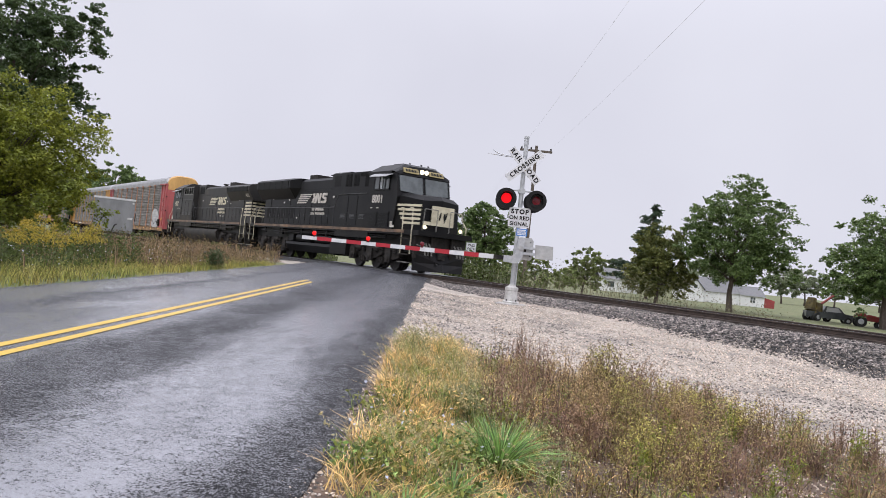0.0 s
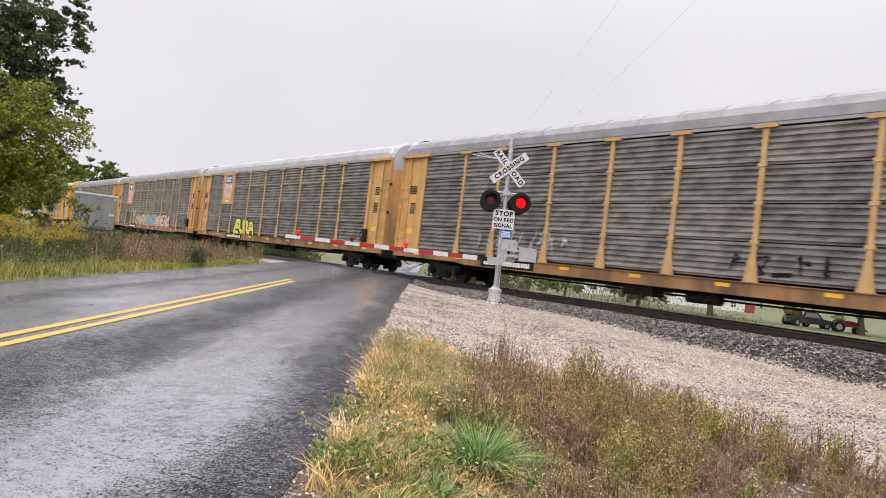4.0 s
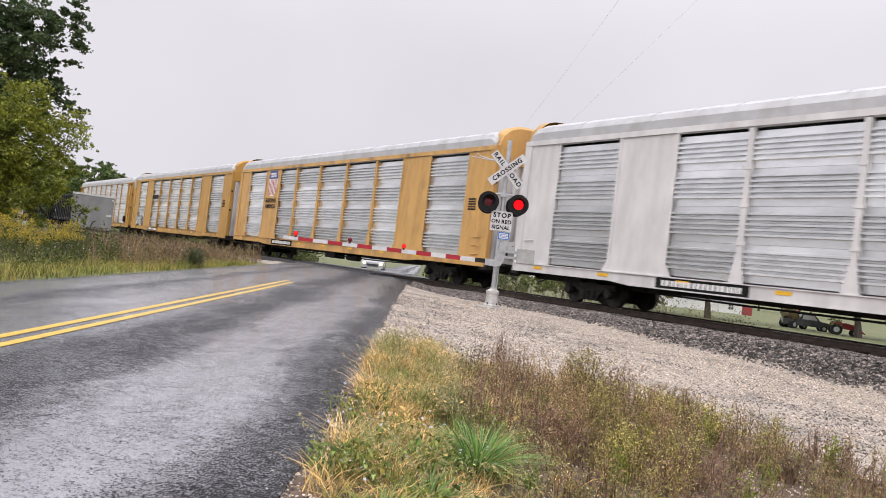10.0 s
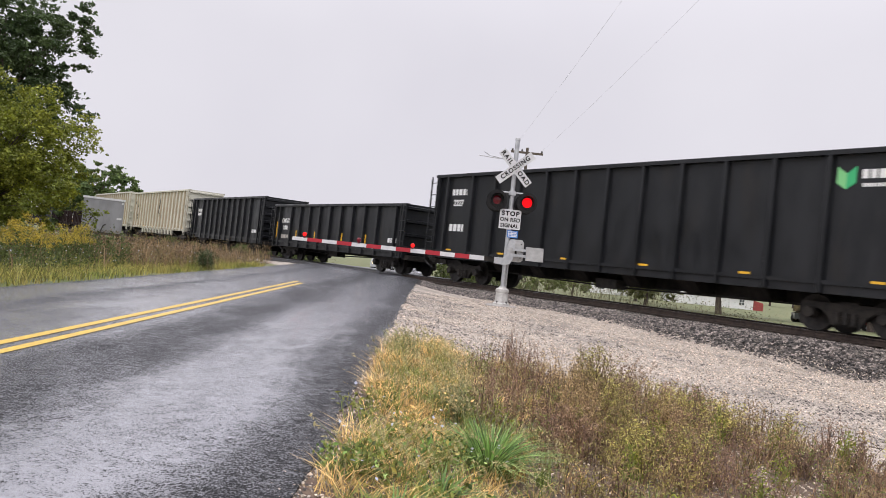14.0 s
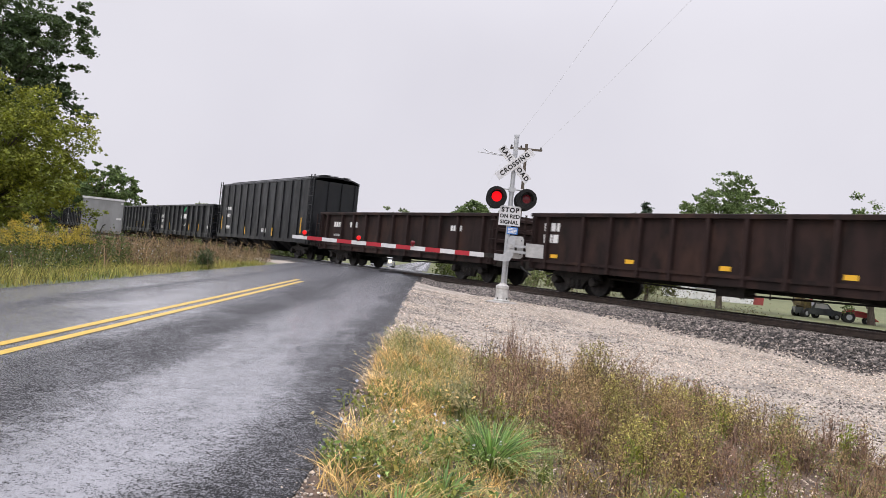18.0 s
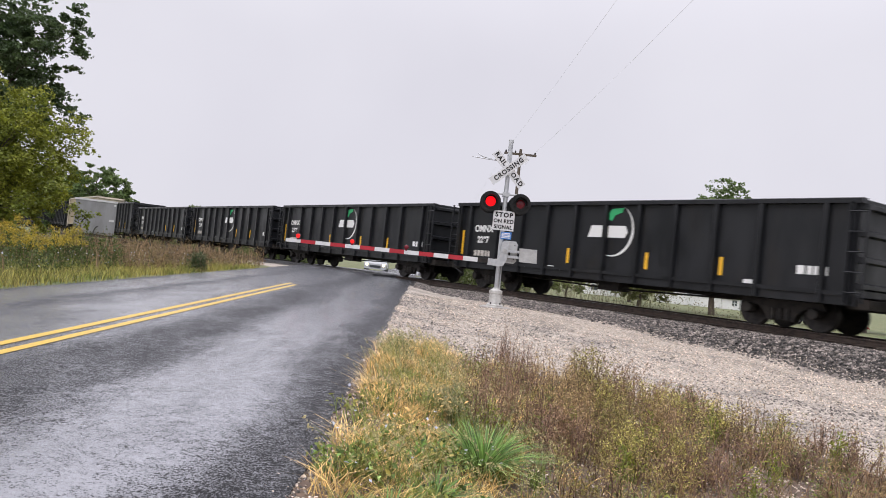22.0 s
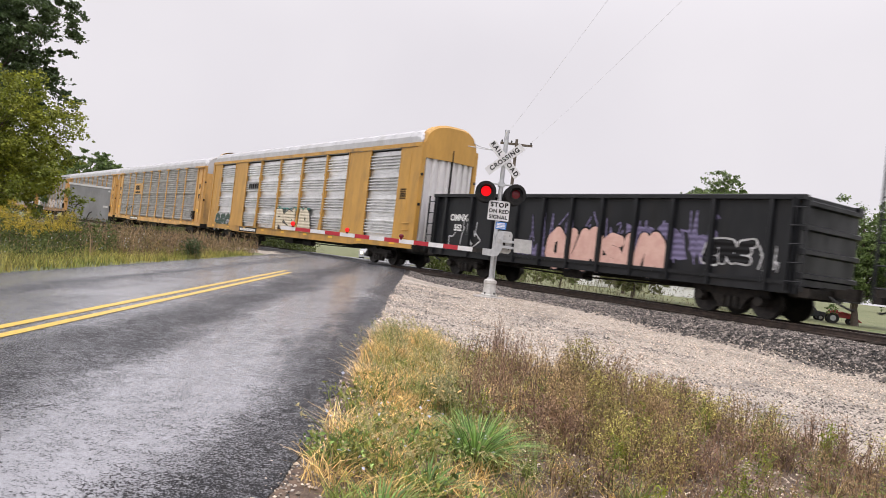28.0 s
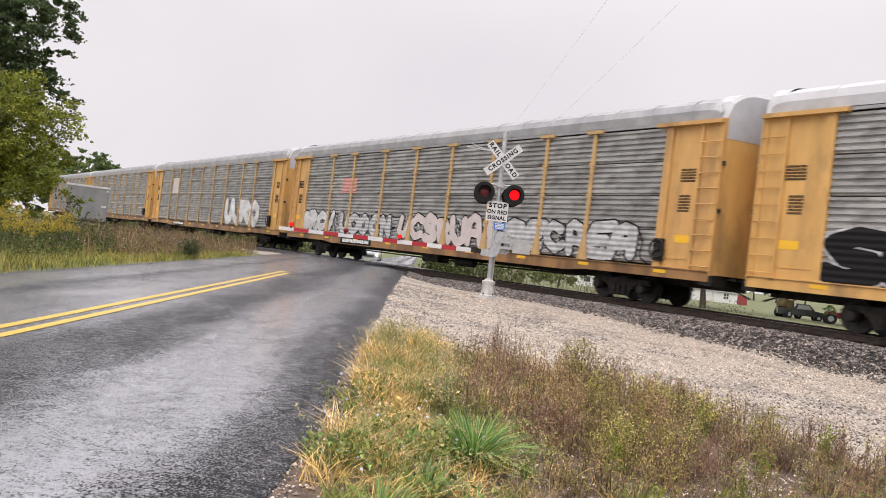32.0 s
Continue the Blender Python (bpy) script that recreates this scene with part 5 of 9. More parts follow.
    for i in range(5):
        z = 2.28 + 0.205 * i
        sm = Mesh()
        xs = [-1.05 + ext, -1.70 + (0.12 * (4 - i) if ext > 0.5 else 0)]
        a, b = [flank(x, z - 0.055) for x in xs], [flank(x, z + 0.055) for x in xs]
        sm.add([a[0], a[1], b[1], b[0]], [(0, 1, 2, 3)])
        both("nose_stripe", sm, CREAM)
    p("nose_emblem", Mesh().add([(-0.772 + ext, -0.62, 2.24), (-0.772 + ext, 0.62, 2.24), (-0.80 + ext, 0.62, 3.14), (-0.80 + ext, -0.62, 3.14)], [(0, 1, 2, 3)]).add([(-0.85 + ext, -1.0, 2.24), (-0.775 + ext, -0.62, 2.24), (-0.803 + ext, -0.62, 2.40), (-0.87 + ext, -1.0, 2.40)], [(0, 1, 2, 3)]), CREAM, "cream field with a black shape")
    p("nose_emblem", blob_mesh(71, 0.34, 0.7, 3), SIGN_BLACK, "black shape on the cream field", at=pose(-0.768 + ext, 0, 2.68, 0, 2, 90))
    # cab with a faceted roof
    cm = Mesh()
    cm.prism([(-1.58, 3.50), (-1.86, 4.62), (-4.5, 4.74), (-4.5, DECK), (-1.8, DECK)], -1.5, 1.5, "y")
    p("cab", cm, BLACK)
    rm = Mesh()
    rm.prism([(-1.54, 4.58), (-1.54, 4.72), (-0.85, 5.14), (0.85, 5.14), (1.54, 4.72), (1.54, 4.58)], -4.55, -2.25, "x")
    for s in (-1, 1):
        rm.add([(-1.80, 0, 4.56), (-1.80, s * 1.35, 4.56), (-1.86, s * 1.54, 4.64), (-2.25, s * 0.85, 5.14), (-2.25, 0, 5.14), (-2.25, s * 1.54, 4.72), (-1.98, 0, 5.04), (-1.96, s * 0.70, 5.02)],
               [(0, 1, 7, 6), (1, 2, 7), (2, 3, 7), (7, 3, 4, 6), (2, 5, 3)])
    p("cab_roof", rm, BLACK, "faceted roof that catches the sky")
    p("roof_vent", Mesh().box(-3.9, -3.0, -0.55, 0.55, 5.14, 5.24).box(-4.4, -4.1, -0.2, 0.2, 5.14, 5.22), BLACK)
    for y in (-0.45, 0.2, 0.6):
        p("roof_aerial", Mesh().tube((-2.5, y, 5.14), (-2.5, y, 5.26), 0.04, 8), RUNNING_GEAR)
    for a, b in ((-2.42, -2.78), (-2.84, -3.34), (-3.40, -3.86)):
        both("cab_window", Mesh().box(b, a, -1.512, -1.498, 3.86, 4.44), GLASS_PALED, "dark side window")
    fm = Mesh()
    for x in (-2.39, -2.81, -3.37, -3.90):
        fm.box(x - 0.03, x + 0.03, -1.535, -1.5, 3.82, 4.48)
    fm.box(-3.93, -2.36, -1.535, -1.5, 4.44, 4.49).box(-3.93, -2.36, -1.545, -1.5, 3.80, 3.86)
    both("window_frame", fm, BLACK)
    both("sliding_sash", Mesh().box(-3.22, -3.06, -1.54, -1.53, 3.86, 4.44), GALVANISED, "bright metal sash")
    both("window_awning", Mesh().add([(-2.16, -1.5, 4.58), (-3.95, -1.5, 4.64), (-3.88, -1.86, 4.44), (-2.22, -1.86, 4.42), (-2.16, -1.5, 4.55), (-3.95, -1.5, 4.61), (-3.88, -1.86, 4.41), (-2.22, -1.86, 4.39)], [(0, 1, 2, 3), (7, 6, 5, 4), (2, 6, 7, 3), (0, 3, 7, 4), (1, 5, 6, 2)]), AWNING_SHEEN, "sloped awning paled for reflected sky")
    for y0, y1 in ((-1.36, -0.08), (0.08, 1.36)):
        drop = 0.22
        a, b = (0.0, drop) if y0 < 0 else (drop, 0.0)
        p("windscreen", Mesh().add([(-1.90, y0, 3.68 - a * 0.4), (-1.90, y1, 3.68 - b * 0.4), (-2.115, y1, 4.42), (-2.115, y0, 4.42), (-1.93, y0, 3.68 - a * 0.4), (-1.93, y1, 3.68 - b * 0.4), (-2.145, y1, 4.42), (-2.145, y0, 4.42)], [(0, 1, 2, 3), (7, 6, 5, 4), (0, 4, 5, 1), (1, 5, 6, 2), (2, 6, 7, 3), (3, 7, 4, 0)]), GLASS_PALED, "dark windscreen", at=pose(0.31, 0, 0.10))
    for y in (-0.72, 0.72):
        nb = p("number_board", Mesh().prism([(-2.10, 4.58), (-2.245, 4.82), (-2.30, 4.82), (-2.16, 4.58)], y - 0.40, y + 0.40, "y"), NUMBER_GLOW if lights else CREAM, "cream number board over the windscreen", at=pose(0.33, 0, 0.10))
        part("digit_bar", bars_mesh(17, 0.66, 0.2, 1), SIGN_BLACK, nb, "dark digit bars", pose(-2.145, y, 4.70, -31, 0, 90))
    if lights:
        for y in (-0.13, 0.13):
            p("headlight", Mesh().lathe([(0.12, 0), (0.10, 0.03)], (0, 0, 0), "x", 14), HEADLIGHT, "lit headlight", at=pose(-1.82, y, 4.82))
        for y in (-0.98, 0.98):
            p("ditch_light", Mesh().lathe([(0.09, 0), (0.075, 0.03)], (0, 0, 0), "x", 14), HEADLIGHT, "lit ditch light", at=pose(-0.68 + ext, y, 2.12))
    # louvred battery boxes under the cab, a white mark before them
    for k in range(2):
        x0 = -4.4 + 1.14 * k
        lb = Mesh().box(x0, x0 + 1.06, -1.52, -1.5, 2.03, 2.76)
        for i in range(9):
            lb.box(x0 + 0.06, x0 + 0.98, -1.535, -1.515, 2.08 + 0.072 * i, 2.11 + 0.072 * i)
        both("battery_cover", lb, BLACK, "louvred cover")
    both("painted_mark", Mesh().prism([(-2.02, 2.02), (-1.62, 2.02), (-1.62, 2.14), (-1.82, 2.14), (-1.82, 2.30), (-2.02, 2.30)], -1.506, -1.5, "y"), PALE_MARK)
    for a in (-4.1, -3.5):
        both("small_mark", Mesh().box(a, a + 0.18, -1.506, -1.5, 2.92, 2.97), PALE_MARK)
    # cabinet behind the cab with its intakes
    p("equipment_cabinet", Mesh().box(-7.75, -4.5, -1.46, 1.46, DECK, 4.80), BLACK, "full-width cabinet behind the cab")
    intakes = ((-8.05, -6.75, 4.14, 4.70), (-6.65, -5.35, 4.14, 4.70)) if reverse else ((-7.16, -6.52, 4.06, 4.72), (-6.24, -5.66, 4.06, 4.70), (-5.55, -4.98, 4.55, 4.76), (-4.96, -4.54, 4.0, 4.76))
    for a, b, lo, hi in intakes:
        if reverse:
            a, b = a + 0.32, b + 0.32
        gm = Mesh().box(a, b, -1.475, -1.455, lo, hi)
        for i in range(int((b - a) / 0.09)):
            gm.box(a + 0.03 + 0.09 * i, a + 0.05 + 0.09 * i, -1.485, -1.47, lo + 0.03, hi - 0.03)
        gi = part("intake_grille", gm, GRILLE_DARK, car, "dark intake screen", body @ (Matrix.Identity(4) if not reverse else Matrix.Diagonal((1, -1, 1, 1))))
        if reverse:
            part("grille_frame", Mesh().box(a, b, -1.50, -1.485, lo - 0.03, lo + 0.02).box(a, b, -1.50, -1.485, hi - 0.02, hi + 0.03).box(a, a + 0.05, -1.50, -1.485, lo, hi).box(b - 0.05, b, -1.50, -1.485, lo, hi).box((a + b) / 2 - 0.03, (a + b) / 2 + 0.03, -1.50, -1.485, lo, hi), RAIL_GREY, gi, "pale frame")
    for k in range(3):
        x = -7.15 + 1.06 * k
        both("cabinet_door", Mesh().box(x - 0.48, x + 0.48, -1.474, -1.46, 2.08, 3.58).box(x - 0.5, x + 0.5, -1.468, -1.46, 2.72, 2.75), BLACK)
        lm = Mesh()
        for i in range(4):
            lm.box(x - 0.27, x + 0.27, -1.49, -1.47, 2.40 + 0.065 * i, 2.43 + 0.065 * i)
        both("louvre", lm, RAIL_DARK)
    both("sill_panel", Mesh().box(-8.0, -1.85, -1.505, -1.46, DECK - 0.02, DECK + 0.10 if not reverse else DECK + 0.42), LOCO_TANK if reverse else BLACK)
    # raised brake housing, then the long hood
    p("blower_housing", Mesh().prism([(-1.05, 1.95), (-1.05, 4.88), (-0.9, 4.98), (0.9, 4.98), (1.05, 4.88), (1.05, 1.95)], -9.7, -7.75, "x"), BLACK)
    both("intake_grille", Mesh().box(-9.38, -8.3, -1.065, -1.045, 4.18, 4.76), GRILLE_DARK, "dark intake screen")
    p("hood", Mesh().prism([(-1.05, DECK), (-1.05, 4.58), (-0.88, 4.74), (0.88, 4.74), (1.05, 4.58), (1.05, DECK)], hood_end, -9.7, "x"), BLACK)
    for k in range(13):
        x = -10.2 - k * 0.80
        if x < hood_end + 0.5:
            break
        tall = k % 4 == 3
        both("hood_door", Mesh().box(x - 0.37, x + 0.37, -1.072, -1.05, 2.06, 3.95 if tall else 3.10), BLACK)
        both("door_latch", Mesh().box(x + 0.26, x + 0.31, -1.09, -1.07, 2.5, 2.62), RAIL_DARK)
        if not reverse and k > 5:
            both("dark_screen", Mesh().box(x - 0.20, x + 0.20, -1.078, -1.07, 2.35, 3.0), GRILLE_DARK)
    both("hood_seam", Mesh().box(hood_end + 0.1, -9.75, -1.066, -1.05, 3.13, 3.17).box(hood_end + 0.1, -9.75, -1.066, -1.05, 4.04, 4.07), BLACK)
    for x, z in ((-9.3, 3.62), (-15.6, 3.5), (-16.4, 3.35), (-14.9, 2.4), (-14.2, 2.4), (-18.3, 3.6)):
        both("small_mark", Mesh().box(x - 0.09, x + 0.09, -1.074, -1.066, z - 0.05, z + 0.05), PALE_MARK)
    # flared radiator with slanted ends and its screens
    rd = Mesh()
    prof = [(-1.05, 3.55), (-1.50, 4.18), (-1.50, rad_top - 0.14), (-1.25, rad_top), (1.25, rad_top), (1.50, rad_top - 0.14), (1.50, 4.18), (1.05, 3.55)]
    n = len(prof)
    cut = 0.75
    rd.add([(rad0, y, z) for y, z in prof] + [(rad1 - cut, y, z) for y, z in prof] + [(rad1, max(-1.05, min(1.05, y)), max(z, 4.2)) for y, z in prof],
           [(i, (i + 1) % n, n + (i + 1) % n, n + i) for i in range(n)] + [(n + i, n + (i + 1) % n, 2 * n + (i + 1) % n, 2 * n + i) for i in range(n)] + [tuple(range(n))[::-1], tuple(range(2 * n, 3 * n))])
    p("radiator", rd, BLACK, "flared radiator cab at the hood's end")
    gm = Mesh().box(rad0 + 0.3, rad1 - 1.0, -1.512, -1.5, 4.16, rad_top - 0.2)
    for i in range(6):
        x = rad0 + 0.3 + (rad1 - rad0 - 1.3) * i / 5
        gm.box(x - 0.03, x + 0.03, -1.525, -1.5, 4.12, rad_top - 0.15)
    both("radiator_grille", gm, GRILLE_DARK)
    p("exhaust_stack", Mesh().box(-14.0, -12.9, -0.55, 0.55, 4.7, 5.06) if not reverse else Mesh().prism([(-15.6, 4.7), (-15.5, 5.05), (-14.4, 5.05), (-14.3, 4.7)], -0.6, 0.6, "y"), RUNNING_GEAR)
    horn = Mesh().box(-11.75, -11.45, -0.1, 0.1, 4.7, 4.98)
    for y, a, b in ((-0.12, -11.9, -11.35), (0.0, -11.95, -11.3), (0.12, -11.85, -11.45)):
        horn.tube((a, y, 5.04), (b, y, 5.04), 0.035, 8, 0.07)
    p("horn", horn, RUNNING_GEAR)
    # stripes and number at the hood's end
    for i in range(5):
        z = 2.50 + 0.22 * i
        sm = Mesh()
        sm.box(hood_end - 0.02, hood_end + 0.01, -1.0, 1.0, z - 0.055, z + 0.055)
        e = hood_end + 1.45 - 0.07 * i
        for y in (-1.08, 1.066) if reverse else ():
            sm.box(hood_end, e, y, y + 0.014, z - 0.055, z + 0.055)
        p("end_stripe", sm, CREAM)
    if reverse:
        lettering(number, 0.36, PALE_MARK, car, pose(-0.85, -1.295, 3.87, 125.5, 0, 0), "number", 0.008)
    # handrails, steps, grab irons
    for s in (-1, 1):
        m = Mesh()
        y = s * 1.46
        e = -L + 1.25
        pts = [(e, y, 2.98)] + [(x, y, 2.98) for x in (-18.4, -16.5, -14.6, -12.7, -10.8, -8.9)] + [(-8.3, y, 3.0), (-7.8, y * 1.03, 3.66), (-4.55, y * 1.03, 3.68)]
        m.path(pts, 0.019, 6)
        for x, yy, z in pts[:8]:
            m.tube((x, yy, DECK), (x, yy, z), 0.019, 5)
        for x in (-7.7, -6.2, -4.6):
            m.tube((x, s * 1.46, 3.67), (x, y * 1.03, 3.67), 0.016, 4)
        part("handrail", m, RAIL_DARK, car, "", body)
        for x0, d in ((-0.95 + ext, 1), (-L + 0.30, -1)):
            for xx in (x0, x0 - 0.85 * d):
                r = Mesh().path([(xx, y * 1.02, 0.85), (xx, y * 1.02, 2.30), (xx - 0.22 * d, y * 0.95, 2.62), (xx - 0.26 * d, y * 0.92, 2.95), (xx - 0.55 * d, y * 0.90, 2.97)], 0.024, 6)
                part("grab_rail", r, CREAM, car, "cream painted grab rail", body)
            for k in range(4):
                st = Mesh().box(min(x0, x0 - 0.82 * d), max(x0, x0 - 0.82 * d), y - 0.16, y + 0.06, 0.45 + 0.36 * k, 0.48 + 0.36 * k)
                st.box(min(x0, x0 - 0.82 * d), max(x0, x0 - 0.82 * d), (y - 0.17) if s < 0 else (y + 0.06), (y - 0.16) if s < 0 else (y + 0.07), 0.44 + 0.36 * k, 0.49 + 0.36 * k)
                part("step", st, RAIL_GREY if k % 2 == 0 else RUNNING_GEAR, car, "", body)
            m2 = Mesh().path([(x0 + 0.25 * d, s * 0.35, DECK), (x0 + 0.28 * d, s * 0.35, 2.95), (x0 + 0.28 * d, s * 1.05, 2.95), (x0 + 0.25 * d, s * 1.10, DECK)], 0.02, 6)
            part("end_rail", m2, RAIL_GREY, car, "", body)
    for x, d in ((-0.75 + ext if ext > 0.5 else -0.15 + ext, 1), (-L + 0.15, -1)):
        part("pilot", Mesh().box(min(x, x - 0.14 * d), max(x, x - 0.14 * d), -1.40, 1.40, 0.70, 1.72), RUNNING_GEAR, car, "black end plate", body)
        pm = Mesh()
        for sg in (-1, 1):
            pm.add([(x + 0.42 * d, 0, 0.14), (x + 0.02 * d, sg * 1.35, 0.14), (x - 0.02 * d, sg * 1.38, 0.90), (x + 0.14 * d, 0, 0.90), (x + 0.26 * d, 0, 0.5), (x - 0.03 * d, sg * 1.36, 0.5), (x - 0.1 * d, 0, 0.14), (x - 0.1 * d, 0, 0.9), (x - 0.1 * d, sg * 1.36, 0.14), (x - 0.1 * d, sg * 1.38, 0.9)],
                   [(0, 1, 5, 4), (4, 5, 2, 3), (3, 2, 9, 7), (1, 8, 9, 2, 5), (0, 6, 8, 1)])
        part("snow_plough", pm, BLACK, car, "two-bladed snow plough", body)
        for y in (-0.55, 0.55):
            part("coupler_guard", Mesh().box(min(x, x + 0.16 * d), max(x, x + 0.16 * d), y - 0.05, y + 0.05, 0.75, 1.70), RUNNING_GEAR, car, "", body)
        part("anticlimber", Mesh().box(min(x, x + 0.28 * d), max(x, x + 0.28 * d), -1.3, 1.3, 1.72, DECK - 0.02), TANK, car, "", body)
        for y in (-1.05, -0.88, -0.70, 0.70, 0.88, 1.05):
            part("brake_hose", Mesh().path([(x + 0.1 * d, y, 1.40), (x + 0.34 * d, y + 0.02, 1.15), (x + 0.36 * d, y + 0.04, 0.85)], 0.028, 5), RAIL_GREY, car, "", body)
        part("uncoupling_lever", Mesh().path([(x + 0.2 * d, -1.4, 1.30), (x + 0.32 * d, -0.5, 1.18), (x + 0.32 * d, 0.5, 1.18), (x + 0.2 * d, 1.4, 1.30)], 0.02, 5), RAIL_GREY, car, "", body)
    for x in (-4.2, -L + 4.2):
        c = body @ Vector((x, 0, 0))
        bogie(car, c.x, 0.53, 1.85, 3)
        def casting():
            m = Mesh()
            m.prism([(-2.75, 0.62), (-2.80, 1.10), (-2.2, 1.20), (2.2, 1.20), (2.80, 1.10), (2.75, 0.62), (2.2, 0.50), (1.5, 0.84), (0.5, 0.50), (-0.5, 0.50), (-1.5, 0.84), (-2.2, 0.50)], -0.10, 0.10, "y")
            for k in (-1.85, 0, 1.85):
                m.box(k - 0.26, k + 0.26, -0.20, -0.06, 0.36, 0.98)
                m.lathe([(0.05, -0.26), (0.13, -0.25), (0.16, -0.20), (0.16, -0.1)], (k, 0, 0.56), "y", 12)
            m.box(-2.6, 2.6, 0.1, 1.9, 0.55, 1.10)
            return m
        part("truck_casting", casting, LOCO_TRUCK if reverse else RUNNING_GEAR, car, "dusty cast truck frame", at=pose(c.x, -1.08, 0), key="loco_cast")
        for k in (-2.45, -1.25, -0.62, 0.62, 1.25, 2.45):
            def coil():
                m = Mesh()
                for i in range(5):
                    m.lathe([(0.06, -0.03), (0.12, -0.025), (0.12, 0.025), (0.06, 0.03)], (0, 0, 0.80 + 0.085 * i), "z", 10)
                return m
            part("spring", coil, LOCO_TRUCK if reverse else RUNNING_GEAR, car, at=pose(c.x + k, -1.22, 0), key="loco_coil")
        for k in (-1.0, 0.9):
            part("brake_cylinder", lambda: Mesh().lathe([(0.05, -0.26), (0.13, -0.24), (0.13, 0.2), (0.06, 0.24)], (0, 0, 0), "x", 10), LOCO_TRUCK, car, at=pose(c.x + k, -1.30, 0.98), key="loco_cyl")
    couplers(car, L, 0.45)
    # number and mark on the near side
    nx_ = -3.45 if not reverse else -L + 2.9
    lettering(number, 0.52 if reverse else 0.54, CREAM if reverse else PALE_MARK, car, pose(nx_, -1.512, 3.36, 90, 0, 0), "number", 0.014)
    lx = -14.36 if not reverse else -10.24
    MK = CREAM if reverse else PALE_MARK
    for i in range(5):
        z = 0.118 * i
        part("logo_stripe", Mesh().prism([(0.10 * i, z), (1.36 + 0.19 * i, z), (1.44 + 0.19 * i, z + 0.07), (0.06 + 0.10 * i, z + 0.07)], -0.005, 0, "y"), MK, car, "slanted pale stripe", pose(lx, -1.078, 3.28))
    # a slanted block mark in three pieces
    for pts in ([(2.12, 0.05), (2.42, 0.02), (2.62, 0.30), (2.56, 0.58), (2.28, 0.58), (2.36, 0.34)], [(2.50, 0.0), (2.80, 0.0), (2.96, 0.34), (3.06, 0.0), (3.30, 0.0), (3.48, 0.58), (3.22, 0.58), (3.12, 0.30), (3.02, 0.58), (2.74, 0.58)],
                [(3.36, 0.0), (4.02, 0.0), (4.16, 0.10), (4.14, 0.32), (3.80, 0.38), (3.84, 0.44), (4.22, 0.44), (4.26, 0.58), (3.68, 0.58), (3.56, 0.50), (3.56, 0.30), (3.90, 0.22), (3.88, 0.14), (3.40, 0.14)]):
        part("logo_block", Mesh().prism([(a, b) for a, b in pts], -0.005, 0, "y"), MK, car, "pale slanted block mark", pose(lx, -1.078, 3.27))
    for k, w in ((0, 1.62), (1, 1.86)):
        part("lettering_bar", bars_mesh(12 + k, w, 0.21, 1), MK, car, "", pose(lx + 3.12, -1.078, 2.92 - 0.25 * k))
    TRAIN.append((car, q))
    return car

# ---- who runs behind whom: q is the front's place along the track at 0 s ----
locomotive(29.3, "8001", "black six-axle diesel locomotive with pale striped nose, lit headlights")
locomotive(51.2, "4032", "black six-axle diesel locomotive running cab-last", reverse=True, lights=False)

def sprayed(*args, **kw):
    """Spray paint lying over ribbed sheet: the ribs show through as relief."""
    m = material(*args, **kw)
    nt = m.node_tree
    tc, wv, bp = nt.nodes.new("ShaderNodeTexCoord"), nt.nodes.new("ShaderNodeTexWave"), nt.nodes.new("ShaderNodeBump")
    wv.bands_direction = "Z"
    wv.inputs["Scale"].default_value = 1.88
    nt.links.new(tc.outputs["Object"], wv.inputs["Vector"])
    nt.links.new(wv.outputs["Fac"], bp.inputs["Height"])
    bp.inputs["Strength"].default_value, bp.inputs["Distance"].default_value = 0.45, 0.04
    nt.links.new(bp.outputs[0], nt.nodes["Principled BSDF"].inputs["Normal"])
    return m


AUTO_ORANGE = paint("faded_orange_paint", (0.47, 0.23, 0.13))
BLK = sprayed("spray_black", (0.012, 0.012, 0.013), rough=0.6, spec=0.12)
WHT = sprayed("spray_white", (0.50, 0.50, 0.51), (0.34, 0.34, 0.35), rough=0.6, scale=3)
PNK = sprayed("spray_pink", (0.55, 0.25, 0.22), (0.48, 0.22, 0.20), rough=0.6, scale=3)
PALE_PEACH = material("spray_peach", (0.62, 0.40, 0.34), (0.55, 0.33, 0.28), rough=0.6, scale=3)
YEL = sprayed("spray_yellow", (0.62, 0.60, 0.10), rough=0.6)
TEAL = sprayed("spray_teal", (0.07, 0.30, 0.27), (0.05, 0.24, 0.22), rough=0.6, scale=3)
VIOLET = sprayed("spray_violet", (0.14, 0.12, 0.22), rough=0.6)
ORNG = sprayed("spray_orange", (0.55, 0.22, 0.05), rough=0.6)
PINK_PALE = sprayed("spray_pale_pink", (0.60, 0.44, 0.38), (0.50, 0.36, 0.32), rough=0.6, scale=3)
DARK_GREEN = sprayed("spray_dark_green", (0.035, 0.075, 0.055), (0.025, 0.055, 0.04), rough=0.6, scale=3)
SKY_BLUE = sprayed("spray_sky_blue", (0.22, 0.38, 0.44), (0.18, 0.30, 0.36), rough=0.6, scale=3)
MOSS = sprayed("spray_moss", (0.11, 0.12, 0.035), (0.08, 0.09, 0.03), rough=0.6, scale=3)
GREY_LILAC = sprayed("spray_grey", (0.20, 0.20, 0.235), (0.15, 0.15, 0.18), rough=0.6, scale=3)
CREAM_SPRAY = sprayed("spray_cream", (0.62, 0.57, 0.44), (0.54, 0.46, 0.36), rough=0.6, scale=3)
SIGN_RED = material("faded_red_panel", (0.50, 0.13, 0.11), (0.42, 0.14, 0.12), rough=0.6, scale=2)
